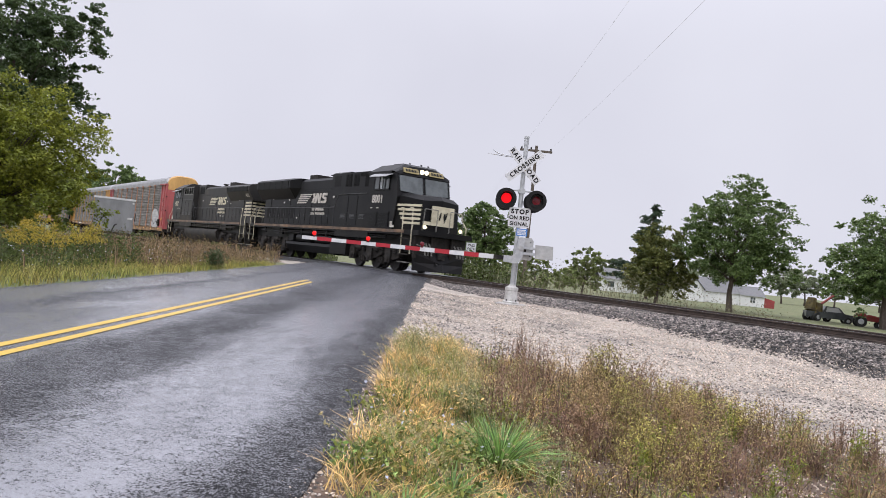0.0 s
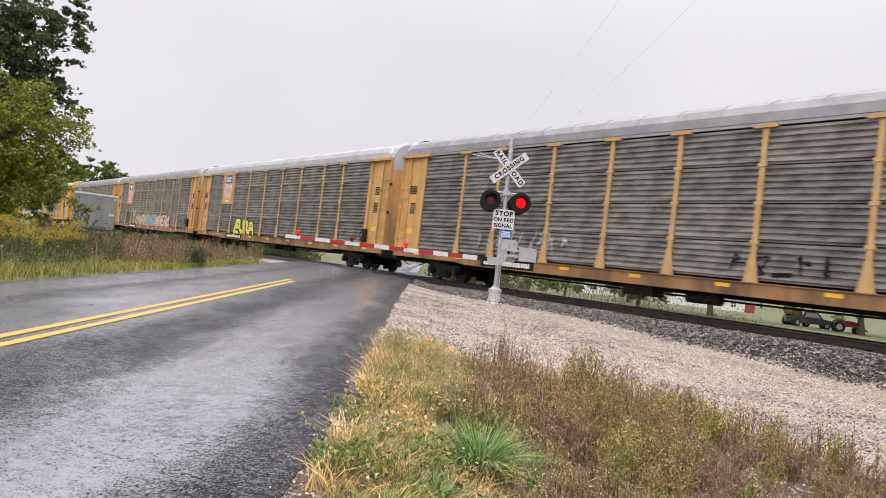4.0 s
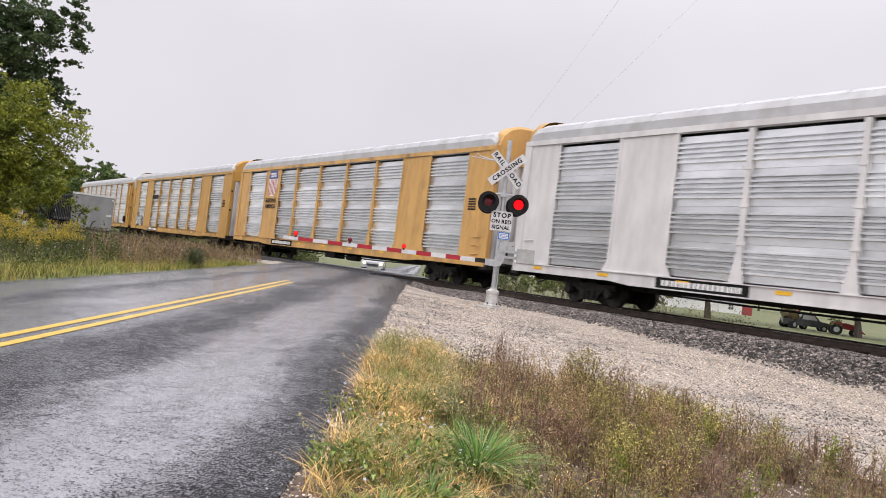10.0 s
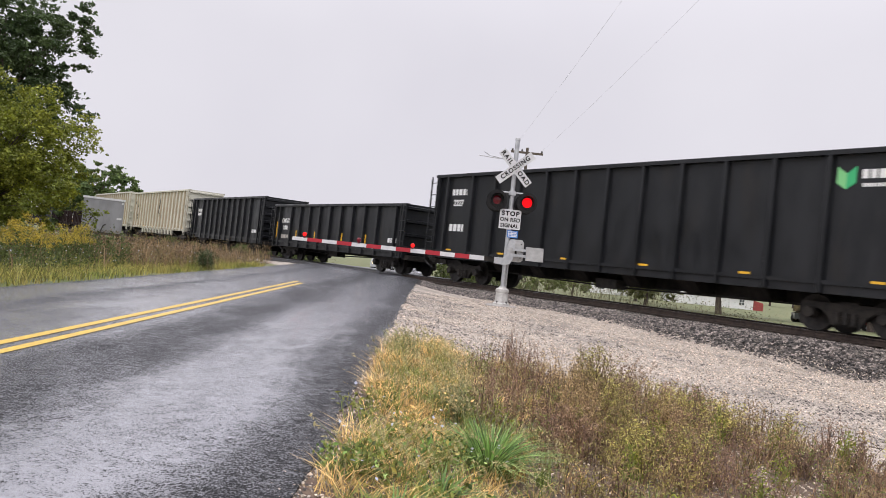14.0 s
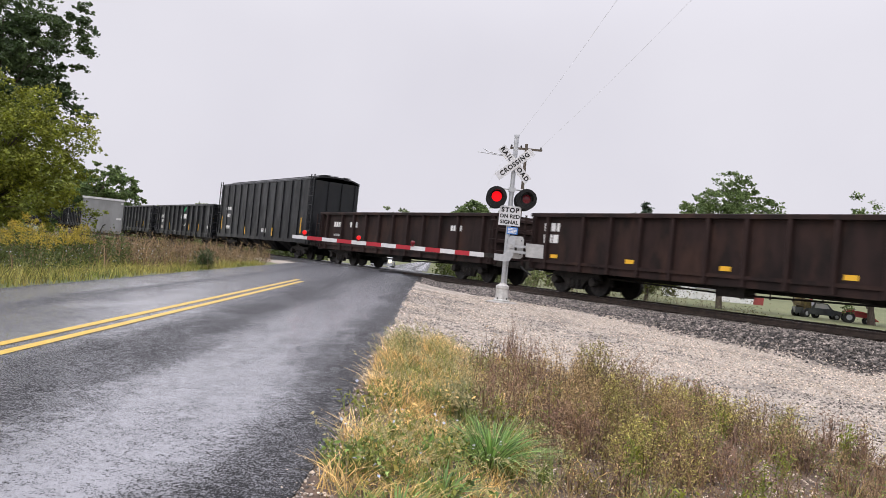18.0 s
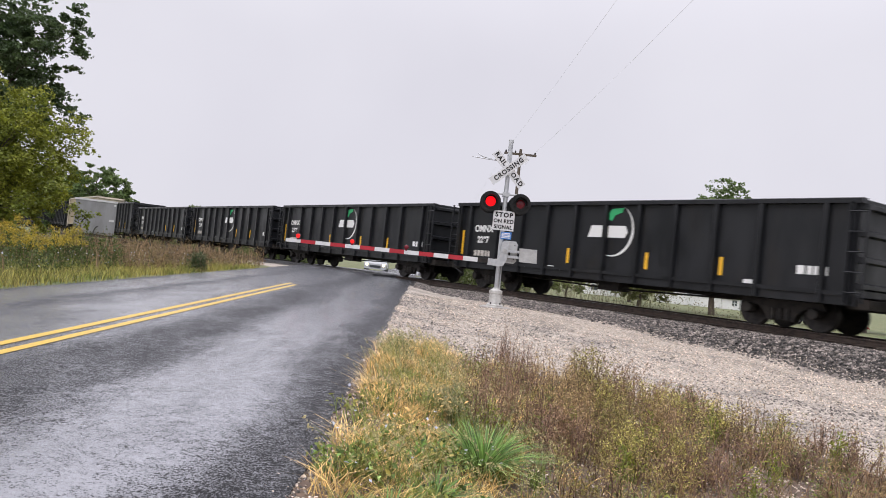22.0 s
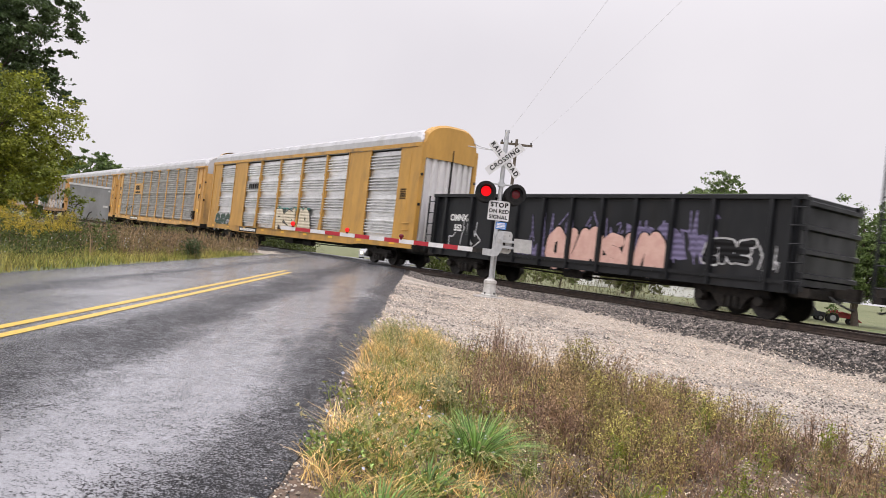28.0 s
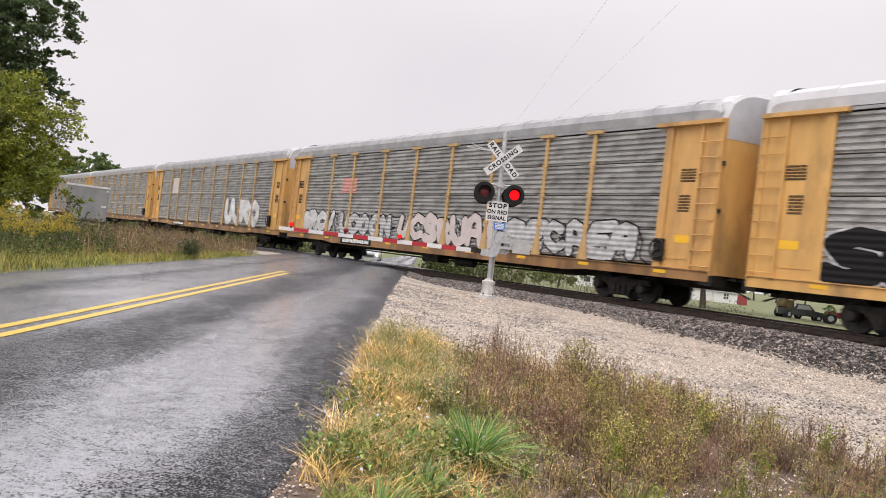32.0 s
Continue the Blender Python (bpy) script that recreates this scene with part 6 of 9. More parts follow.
PALE_PANEL = material("pale_panel", (0.60, 0.52, 0.50), (0.52, 0.45, 0.43), rough=0.6, scale=2)
OLD = dict(hood=ROOF_PALE, chord=ROOF_GREY, sheet=SHEET_DULL, roof=ROOF_GREY, ribs=24, door=AUTO_YELLOW)


def rack(k0, look_of):
    d = dict(OLD)
    if look_of.get("wide"):
        d.pop("chord")
    d.update(look_of)
    return autorack(k0, d)


q0 = 73.9
GRIM = dict(sheet=SHEET_GRIMY, post=POST_DIRTY, sill=SILL_RUST)
rack(q0, dict(sheet=SHEET_GRIMY, sill=SILL_RUST, paint=AUTO_RED, door=AUTO_RED, hood=AUTO_YELLOW, post=AUTO_ORANGE, label="red-ended autorack car with grey ribbed sides and spray paint",
     marks=[("oval", -3.45, 1.95, 3.0, 1.9, WHT, 21), ("bubble", -14.4, 1.85, 4.9, 1.35, (BLK, WHT), 22), ("stroke", -10.6, 1.7, 2.4, 1.1, WHT, 24), ("bars", -19.5, 3.5, 2.2, 0.4, AUTO_RED, 25)]))
rack(q0 + PITCH, dict(**GRIM, paint=AUTO_YELLOW, label="faded yellow autorack car with grimy grey ribbed sides",
     marks=[("stroke", -19, 1.8, 5.0, 0.9, WHT, 31), ("stroke", -9, 1.6, 3.0, 0.6, BLK, 32)]))
rack(q0 + 2 * PITCH, dict(**GRIM, door=AUTO_RUSTY, paint=AUTO_RUSTY, roof=ROOF_PALE, label="yellow autorack car with a shield emblem and yellow spray paint",
     marks=[("shield", -21.7, 3.25, 1.3, 1.85, None, 0), ("bubble", -17.95, 1.58, 3.4, 1.0, (YEL, BLK), 41), ("stroke", -24.9, 1.9, 1.6, 0.9, WHT, 43)]))
rack(q0 + 3 * PITCH, dict(**GRIM, door=AUTO_RUSTY, paint=AUTO_RUSTY, label="yellow autorack car with a shield emblem and pale spray paint",
     marks=[("shield", -21.7, 3.2, 1.3, 1.85, None, 0), ("bubble", -24.4, 1.62, 3.0, 1.1, (GREY_LILAC, BLK), 45), ("bubble", -21.8, 1.65, 1.9, 1.2, (MOSS, BLK), 46), ("fork", -19.4, 1.85, 1.4, 1.5, WHT, 0), ("bubble", -16.6, 1.55, 3.8, 1.15, (PINK_PALE, BLK), 49), ("bubble", -13.0, 1.55, 3.6, 1.1, (SKY_BLUE, WHT), 48), ("bubble", -9.0, 1.55, 4.4, 1.15, (PINK_PALE, BLK), 47)]))
rack(q0 + 4 * PITCH, dict(**GRIM, door=AUTO_RUSTY, paint=AUTO_RUSTY, label="yellow autorack car with a shield emblem and dark-edged spray paint",
     marks=[("shield", -21.7, 2.95, 1.3, 1.85, None, 0), ("bubble", -17.9, 1.85, 3.2, 1.1, (PALE_PANEL, BLK), 37), ("bubble", -14.0, 1.85, 2.8, 1.0, (PALE_PANEL, BLK), 39)]))
BANNER = [("shield", -21.4, 3.66, 1.35, 1.55, None, 0), ("text", -21.4, 3.38, 1, 0.36, SIGN_BLACK, "BUILDING"), ("text", -21.4, 3.04, 1, 0.36, SIGN_BLACK, "AMERICA")]
rack(q0 + 5 * PITCH + 0.33, dict(wide=True, paint=AUTO_BRIGHT, sheet=SHEET_BRIGHT, roof=ROOF_PALE, door=AUTO_WHITE, hood=AUTO_BRIGHT, label="bright yellow autorack car with silver ribbed sides and a shield emblem", marks=BANNER))
rack(q0 + 6 * PITCH + 0.33, dict(wide=True, paint=AUTO_WHITE, sheet=SHEET_BRIGHT, roof=ROOF_PALE, door=AUTO_WHITE, hood=AUTO_OCHRE, label="white autorack car with silver ribbed sides"))
rack(q0 + 7 * PITCH + 0.33, dict(wide=True, paint=AUTO_YELLOW, sheet=SHEET_BRIGHT, roof=ROOF_PALE, door=AUTO_WHITE, hood=AUTO_YELLOW, label="yellow autorack car with silver ribbed sides and a shield emblem", marks=BANNER))
rack(q0 + 8 * PITCH + 0.33, dict(wide=True, paint=AUTO_OCHRE, sheet=SHEET_MID, roof=ROOF_PALE, door=AUTO_WHITE, hood=AUTO_OCHRE, label="ochre autorack car with weathered silver sides",
     marks=[("bars", -19.3, 3.8, 1.9, 0.5, BLK, 51), ("bubble", -24.3, 1.6, 2.1, 0.9, (WHT, BLK), 52)]))
rack(q0 + 9 * PITCH, dict(paint=AUTO_OCHRE, sheet=SHEET_BRIGHT, roof=ROOF_PALE, door=AUTO_YELLOW, hood=ROOF_PALE, label="ochre autorack car with silver ribbed sides",
     marks=[("bars", -19.2, 3.75, 1.9, 0.6, BLK, 55), ("stroke", -5.3, 1.5, 2.0, 0.8, BLK, 56), ("sillbars", -8.5, 0.94, 1.0, 0.24, SHIELD_RED, 57)]))

YS = REFLECT_YELLOW


def yellow_sills(L, z, n=6):
    return [("stripe", -1.5 - (L - 3) * i / (n - 1), z, 0.34, 0.13, YS, 0) for i in range(n)]


def omni_marks(L, number, logo=True):
    m = [("text", -L + 1.95, 1.83, 1, 0.34, MARK_WHITE, number), ("text", -L + 1.95, 2.25, 1.0, 0.36, MARK_WHITE, "OMNX"), ("bars", -L + 1.95, 1.32, 1.0, 0.30, PALE_MARK, 61),
         ("stripe", -L + 0.68, 1.7, 0.12, 0.95, YS, 0), ("stripe", -0.4, 1.7, 0.12, 0.95, YS, 0), ("bars", -1.4, 1.5, 0.8, 0.3, MARK_WHITE, 62)]
    m += [("stripe", x, 1.45, 0.12, 0.5, YS, 0) for x in (-3.95, -6.5, -9.8, -12.3)]
    m += [("stripe", -10.6, 1.02, 0.28, 0.12, MARK_WHITE, 0), ("stripe", -3.1, 1.10, 0.28, 0.12, MARK_WHITE, 0)]
    if logo:
        m.append(("ring", -8.1, 2.33, 1.7, 0, None, 0))
    return m


gondola(359.8, 20.1, 4.40, COAL_BLACK, "gondola_car", "tall black ribbed open-top gondola car", 15, 1.15, yellow_sills(20.1, 1.25) + [("bars", -18.2, 3.65, 1.0, 0.34, MARK_WHITE, 63), ("text", -18.2, 3.2, 1, 0.34, MARK_WHITE, "2227"), ("bars", -18.2, 2.2, 1.0, 0.4, MARK_WHITE, 64), ("chevron", -2.45, 3.72, 0.46, 0.56, LEAF_GREEN, 0), ("bars", -1.66, 3.80, 0.86, 0.30, MARK_WHITE, 65), ("bars", -1.66, 3.54, 0.8, 0.12, MARK_WHITE, 66)], wheel=0.46)
gondola(381.6, 15.9, 3.22, COAL_BLACK, "gondola_car", "black ribbed gondola car with yellow marker strips", 13, 0.95, omni_marks(15.9, "1008", False))
gondola(398.7, 15.9, 3.78, COAL_BLACK, "gondola_car", "black deep-sided gondola car", 14, 0.95, [("bars", -14.0, 2.7, 0.9, 0.6, MARK_WHITE, 66), ("bars", -2.0, 1.5, 0.8, 0.3, MARK_WHITE, 67)])
gondola(415.7, 19.5, 4.58, CAR_PALE, "gondola_car", "pale grey-green tall ribbed gondola car", 19, 1.2, yellow_sills(19.5, 1.28) + [("bars", -18.4, 3.6, 0.9, 0.32, BLK, 68), ("text", -17.85, 3.24, 1, 0.34, BLK, "23024"), ("bars", -17.8, 2.2, 1.4, 0.6, BLK, 69), ("peak", -9.3, 3.05, 1.7, 1.9, SIGN_BLACK, 70)], tub=True, wheel=0.46)
gondola(436.6, 19.7, 4.77, CAR_PALE, "gondola_car", "pale tan tall ribbed gondola car streaked with rust", 19, 1.2, yellow_sills(19.7, 1.28) + [("bars", -18.3, 3.6, 0.9, 0.32, BLK, 71), ("bars", -8.0, 1.9, 0.7, 0.6, BLK, 72), ("bars", -5.0, 1.9, 0.7, 0.4, BLK, 73)], tub=True, wheel=0.46)
gondola(457.8, 16.5, 2.68, GON_BROWN, "gondola_car", "low rust-brown gondola car", 14, 0.95, yellow_sills(16.5, 1.2, 5) + [("bars", -15.2, 2.0, 0.8, 0.8, MARK_WHITE, 74)])
gondola(475.7, 15.9, 2.68, GON_BROWN, "gondola_car", "low dark brown gondola car with white lettering bars", 13, 0.95, [("stripe", -15.0, 1.6, 0.12, 0.6, YS, 0), ("stripe", -1.2, 1.6, 0.12, 0.6, YS, 0), ("stripe", -10.5, 1.6, 0.12, 0.6, YS, 0), ("bars", -13.7, 2.05, 0.8, 0.36, MARK_WHITE, 75), ("bars", -3.0, 2.05, 0.8, 0.3, MARK_WHITE, 73), ("bars", -11.9, 2.05, 0.8, 0.36, MARK_WHITE, 76), ("bars", -13.7, 1.5, 0.7, 0.16, WHT, 72)])
hopper(492.4, 16.1, 4.80, COAL_BLACK, "tall black ribbed covered hopper car with roof hatches", [("bars", -13.9, 2.9, 1.1, 0.33, MARK_WHITE, 77), ("text", -13.9, 2.4, 1, 0.34, MARK_WHITE, "57001"), ("bars", -13.9, 1.6, 1.0, 0.3, MARK_WHITE, 78), ("stripe", -15.0, 1.9, 0.12, 0.9, YS, 0), ("stripe", -1.3, 1.9, 0.12, 0.9, YS, 0), ("stripe", -10.2, 1.45, 0.12, 0.5, YS, 0), ("stripe", -5.5, 1.45, 0.12, 0.5, YS, 0), ("bars", -7.0, 1.5, 0.8, 0.34, MARK_WHITE, 79)])
for q, L, number, logo in ((509.5, 16.6, "2439", True), (527.4, 16.4, "1058", False), (545.3, 16.4, "2212", True), (562.8, 16.4, "2297", True), (580.4, 16.3, "2399", True), (597.7, 16.3, "2177", True), (615.1, 16.5, "1329", False)):
    gondola(q, L, 3.26, COAL_BLACK, "gondola_car", "black ribbed gondola car with yellow marker strips" + (" and round mark" if logo else ""), 13, 0.95, omni_marks(L, number, logo))
gondola(632.9, 17.0, 3.80, COAL_BLACK, "gondola_car", "black deep-sided gondola car", 14, 0.95, [("text", -15.0, 2.31, 1, 0.36, MARK_WHITE, "AIMX"), ("text", -15.0, 1.85, 1, 0.36, MARK_WHITE, "180020"), ("bars", -13.4, 1.93, 0.35, 0.3, MARK_WHITE, 80), ("stripe", -16.2, 1.8, 0.12, 0.9, YS, 0), ("stripe", -12.9, 1.45, 0.12, 0.45, YS, 0), ("stripe", -9.8, 1.43, 0.12, 0.5, YS, 0), ("stripe", -6.5, 1.45, 0.12, 0.55, YS, 0), ("stripe", -3.9, 1.45, 0.12, 0.55, YS, 0), ("stripe", -0.8, 1.9, 0.12, 0.9, YS, 0), ("bars", -12.7, 1.3, 0.9, 0.16, MARK_WHITE, 81)])
gondola(651.1, 19.8, 4.70, CAR_TAN, "gondola_car", "tan tall ribbed gondola car", 19, 1.2, yellow_sills(19.8, 1.28) + [("bars", -18.6, 3.6, 0.8, 0.3, BLK, 82), ("bars", -18.6, 3.1, 0.8, 0.3, BLK, 83)], tub=True, wheel=0.46)
gondola(672.6, 19.6, 4.36, COAL_BLACK, "gondola_car", "tall black gondola car with white spray paint", 15, 1.15, yellow_sills(19.6, 1.25) + [("stroke", -10.5, 2.7, 1.3, 2.4, WHT, 84), ("blob", -10.7, 3.1, 0.6, 1.4, WHT, 85), ("bars", -18.4, 3.4, 0.8, 0.5, MARK_WHITE, 86)], wheel=0.46)
gondola(693.3, 20.4, 4.50, COAL_BLACK, "gondola_car", "tall black ribbed open-top gondola car", 15, 1.15, yellow_sills(20.4, 1.25) + [("bars", -18.5, 3.75, 0.9, 0.34, MARK_WHITE, 87), ("text", -18.5, 3.3, 1, 0.34, MARK_WHITE, "2274"), ("bars", -18.5, 2.2, 1.0, 0.4, MARK_WHITE, 88), ("bars", -2.0, 3.9, 1.0, 0.4, MARK_WHITE, 89)], wheel=0.46)
gondola(715.2, 16.5, 3.20, COAL_BLACK, "gondola_car", "black gondola car covered in pink and white spray paint", 13, 0.95, [("stroke", -6.6, 1.9, 7.6, 1.5, VIOLET, 90), ("blob", -4.2, 1.75, 3.2, 1.3, VIOLET, 89), ("blob", -9.9, 1.2, 1.6, 0.8, VIOLET, 87), ("bubble", -6.75, 1.40, 5.0, 1.3, (PALE_PEACH, BLK), 91), ("bubble", -2.3, 1.65, 1.4, 0.7, (BLK, WHT), 92), ("stroke", -1.1, 1.5, 0.7, 0.8, WHT, 88), ("stroke", -14.0, 1.7, 2.2, 1.3, WHT, 93), ("stroke", -3.2, 2.2, 1.4, 1.2, VIOLET, 94), ("stripe", -0.6, 1.9, 0.12, 0.95, YS, 0), ("stripe", -15.5, 1.9, 0.12, 0.8, YS, 0), ("text", -14.5, 2.25, 1, 0.36, MARK_WHITE, "OMNX"), ("text", -14.5, 1.85, 1, 0.34, MARK_WHITE, "552")])

b0 = 732.7
P2 = 28.65
rack(b0, dict(wide=True, paint=AUTO_OCHRE, sheet=SHEET_MID, roof=ROOF_PALE, door=AUTO_WHITE, hood=AUTO_OCHRE, label="ochre autorack car with silver sides and spray paint",
     marks=[("bars", -18.8, 3.7, 1.8, 0.45, BLK, 101), ("bubble", -12.55, 1.65, 4.6, 1.36, (CREAM_SPRAY, BLK), 102), ("stroke", -12.5, 2.38, 4.4, 0.14, TEAL, 106), ("bubble", -24.0, 1.32, 2.85, 1.1, (DARK_GREEN, WHT), 104)]))
rack(b0 + 1 * P2, dict(paint=AUTO_YELLOW, sheet=SHEET_DULL, roof=ROOF_PALE, label="yellow autorack car with dark grey sides and a yellow name panel",
     marks=[("plate", -19.3, 3.68, 2.66, 1.0, AUTO_YELLOW, 0), ("bars", -19.3, 3.80, 1.6, 0.56, BLK, 108), ("bar", -19.3, 3.36, 1.7, 0.15, BLK, 0), ("stroke", -9, 1.8, 4, 0.6, WHT, 109), ("stroke", -22.5, 1.8, 3, 0.7, BLK, 107)]))
rack(b0 + 2 * P2, dict(paint=AUTO_YELLOW, sheet=SHEET_DULL, roof=ROOF_PALE, label="yellow autorack car with dark grey sides and red-striped panel",
     marks=[("plate", -8.2, 3.80, 2.6, 0.56, PALE_PANEL, 0), ("bar", -8.2, 3.92, 2.5, 0.14, SIGN_RED, 0), ("bar", -8.2, 3.64, 2.5, 0.14, SIGN_RED, 0), ("bubble", -24.2, 1.75, 2.7, 1.7, (BLK, WHT), 111), ("stroke", -15.7, 1.6, 1.8, 0.8, WHT, 113)]))
rack(b0 + 3 * P2, dict(sill=SILL_RUST, post=POST_DIRTY, paint=AUTO_RUSTY, sheet=SHEET_DULL, roof=ROOF_GREY, label="faded yellow autorack car covered in black and white spray paint",
     marks=[("plate", -20.85, 3.64, 1.5, 0.75, PNK, 0), ("bubble", -5.6, 1.75, 6.0, 1.2, (WHT, BLK), 114), ("bubble", -12.5, 1.75, 7.0, 1.25, (PALE_PANEL, BLK), 115), ("bubble", -19.0, 1.75, 5.0, 1.15, (WHT, BLK), 116), ("bubble", -24.0, 1.75, 3.6, 1.2, (SHEET_MID, BLK), 117), ("stroke", -8.0, 1.75, 12.0, 1.2, BLK, 141), ("stroke", -20.0, 1.75, 11.0, 1.2, BLK, 142), ("stroke", -14.0, 1.75, 22.0, 1.1, WHT, 143)]))
rack(b0 + 4 * P2, dict(sill=SILL_RUST, post=POST_DIRTY, paint=AUTO_YELLOW, sheet=SHEET_DULL, roof=ROOF_GREY, label="grimy autorack car with white spray paint and a pale panel",
     marks=[("bubble", -6.5, 2.0, 6.0, 1.7, (SHEET_MID, WHT), 119), ("stroke", -6.5, 2.0, 6.0, 1.6, WHT, 144), ("stroke", -14.0, 2.0, 5.0, 1.5, WHT, 121), ("plate", -21.5, 3.9, 1.4, 1.2, PALE_PANEL, 0)]))
rack(b0 + 5 * P2, dict(sill=SILL_RUST, post=POST_DIRTY, paint=AUTO_YELLOW, sheet=SHEET_DULL, roof=ROOF_GREY, label="grimy faded yellow autorack car"))
rack(b0 + 6 * P2, dict(sill=SILL_RUST, post=POST_DIRTY, paint=AUTO_YELLOW, sheet=SHEET_DULL, roof=ROOF_GREY, label="grimy faded yellow autorack car"))

# ---- the crossing signal with its gate ----
SX, SY = 2.03, 21.38
MACHINE_PALE = material("pale_cast_metal", (0.56, 0.55, 0.53), (0.42, 0.41, 0.39), 0.55, metal=0.1, scale=6, c3=(0.26, 0.23, 0.20), scale3=5, mix3=(0.55, 0.8), bump=0.1)
signal = thing("crossing_signal", "grey metal railroad crossing signal with lowered striped gate arm", "crossing signal", put(SX, SY, 0.02))
part("foundation", Mesh().lathe([(0.44, -0.15), (0.44, 0.04), (0.41, 0.06)], (0, 0, 0), "z", 20), CONCRETE, signal, "round concrete footing")
sm = Mesh().lathe([(0.23, 0.05), (0.23, 0.10), (0.185, 0.13), (0.165, 0.40), (0.185, 0.43), (0.185, 0.50), (0.11, 0.54), (0.085, 0.58)], (0, 0, 0), "z", 8)
base = part("mast_base", sm, MACHINE_PALE, signal, "cast base collar")
for i in range(4):
    a = math.pi / 4 + i * math.pi / 2
    part("bolt", Mesh().tube((0.18 * math.cos(a), 0.18 * math.sin(a), 0.08), (0.18 * math.cos(a), 0.18 * math.sin(a), 0.17), 0.022, 6), RUNNING_GEAR, base)
part("mast", Mesh().tube((0, 0, 0.45), (0, 0, 4.72), 0.064, 16).tube((0, 0, 4.70), (0, 0, 4.76), 0.072, 16), GALVANISED, signal, smooth=True)
for ang, text, yy in ((47, "RAIL  ROAD", -0.105), (-41, "CROSSING", -0.125)):
    m = Mesh().box(-0.61, 0.61, -0.008, 0.008, -0.115, 0.115)
    blade = part("crossbuck_blade", m, SIGN_WHITE, signal, "white crossbuck board with black letters", pose(0, yy, 3.92, 0, ang, 0))
    lettering(text, 0.175, SIGN_BLACK, blade, pose(0, -0.010, 0, 90, 0, 0), "letters", 0.006, apart=1.28 if text[0] == "R" else 1.22)
part("sign_clamp", Mesh().box(-0.09, 0.09, -0.10, 0.07, 3.86, 3.98), GALVANISED, signal)
# flashing lamps
part("lamp_crossarm", Mesh().tube((-0.42, -0.04, 3.22), (0.42, -0.04, 3.22), 0.026, 10).path([(-0.42, -0.04, 3.22), (-0.44, -0.04, 3.10)], 0.03, 8).path([(0.42, -0.04, 3.22), (0.44, -0.04, 3.10)], 0.03, 8).box(-0.09, 0.09, -0.09, 0.08, 3.15, 3.27), GALVANISED, signal, "tubular lamp crossarm")
LIT = []
for side, first in ((-1, True), (1, False)):
    head = part("lamp_head", Mesh().lathe([(0.10, 0.18), (0.17, 0.14), (0.19, 0.02), (0.19, -0.02)], (0, 0, 0), "y", 20), BLACK_PAINT, signal, "black signal lamp housing", pose(side * 0.42, -0.16, 2.97, 0, 0, 0), smooth=True)
    part("background_disc", Mesh().lathe([(0.165, 0.0), (0.29, 0.0), (0.29, 0.02), (0.165, 0.02)], (0, 0, 0), "y", 28), BLACK_PAINT, head, "round black background")
    hood = Mesh()
    n = 14
    for i in range(n):
        a0, a1 = math.radians(-20 + 220 * i / n), math.radians(-20 + 220 * (i + 1) / n)
        for r0, r1 in ((0.18, 0.185),):
            l0, l1 = 0.10 + 0.16 * math.sin(max(0, a0)), 0.10 + 0.16 * math.sin(max(0, min(a1, math.pi)))
            l0, l1 = max(l0, 0.04), max(l1, 0.04)
            hood.add([(r0 * math.cos(a0), 0, r0 * math.sin(a0)), (r0 * math.cos(a1), 0, r0 * math.sin(a1)), (r0 * math.cos(a1), -l1, r0 * math.sin(a1)), (r0 * math.cos(a0), -l0, r0 * math.sin(a0)),
                      (r1 * math.cos(a0), 0, r1 * math.sin(a0)), (r1 * math.cos(a1), 0, r1 * math.sin(a1)), (r1 * math.cos(a1), -l1, r1 * math.sin(a1)), (r1 * math.cos(a0), -l0, r1 * math.sin(a0))],
                     [(0, 1, 2, 3), (7, 6, 5, 4), (3, 2, 6, 7)])
    part("lamp_hood", hood, BLACK_PAINT, head, "black visor")
    part("lens", Mesh().lathe([(0.02, -0.035), (0.10, -0.028), (0.15, -0.008), (0.155, 0.0)], (0, 0, 0), "y", 24), RED_DARK, head, "dark red lens", smooth=True)
    # glowing disc added apart from the dark lens; it slides to imitate flashing
    lit = part("lit_lens", Mesh().lathe([(0.02, -0.045), (0.10, -0.038), (0.148, -0.018), (0.15, -0.010)], (0, 0, 0), "y", 24), RED_GLOW, signal, "glowing red disc slid behind the lens to blink", smooth=True)
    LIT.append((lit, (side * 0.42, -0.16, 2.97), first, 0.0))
    # the pair that faces the other way
    back = part("lamp_head", Mesh().lathe([(0.10, -0.14), (0.17, -0.10), (0.19, 0.02), (0.29, 0.02), (0.29, 0.04), (0.16, 0.04)], (0, 0, 0), "y", 20), BLACK_PAINT, signal, "black lamp housing facing away", pose(side * 0.40, 0.30, 2.95), smooth=True)
# notice board
board = part("notice_board", Mesh().box(-0.30, 0.30, -0.006, 0.006, -0.275, 0.275), SIGN_WHITE, signal, "white notice board reading stop on red signal", pose(0, -0.10, 2.47))
lettering("STOP", 0.175, SIGN_BLACK, board, pose(0, -0.008, 0.155, 90, 0, 0), "letters", 0.008, apart=1.25)
lettering("ON RED", 0.145, SIGN_BLACK, board, pose(0, -0.008, -0.02, 90, 0, 0), "letters", 0.005, apart=1.06)
lettering("SIGNAL", 0.145, SIGN_BLACK, board, pose(0, -0.008, -0.185, 90, 0, 0), "letters", 0.005, apart=1.06)
blue = part("blue_plate", Mesh().box(-0.15, 0.15, -0.005, 0.005, -0.10, 0.10), SIGN_BLUE, signal, "small blue plate with white bars", pose(0.11, -0.10, 2.06))
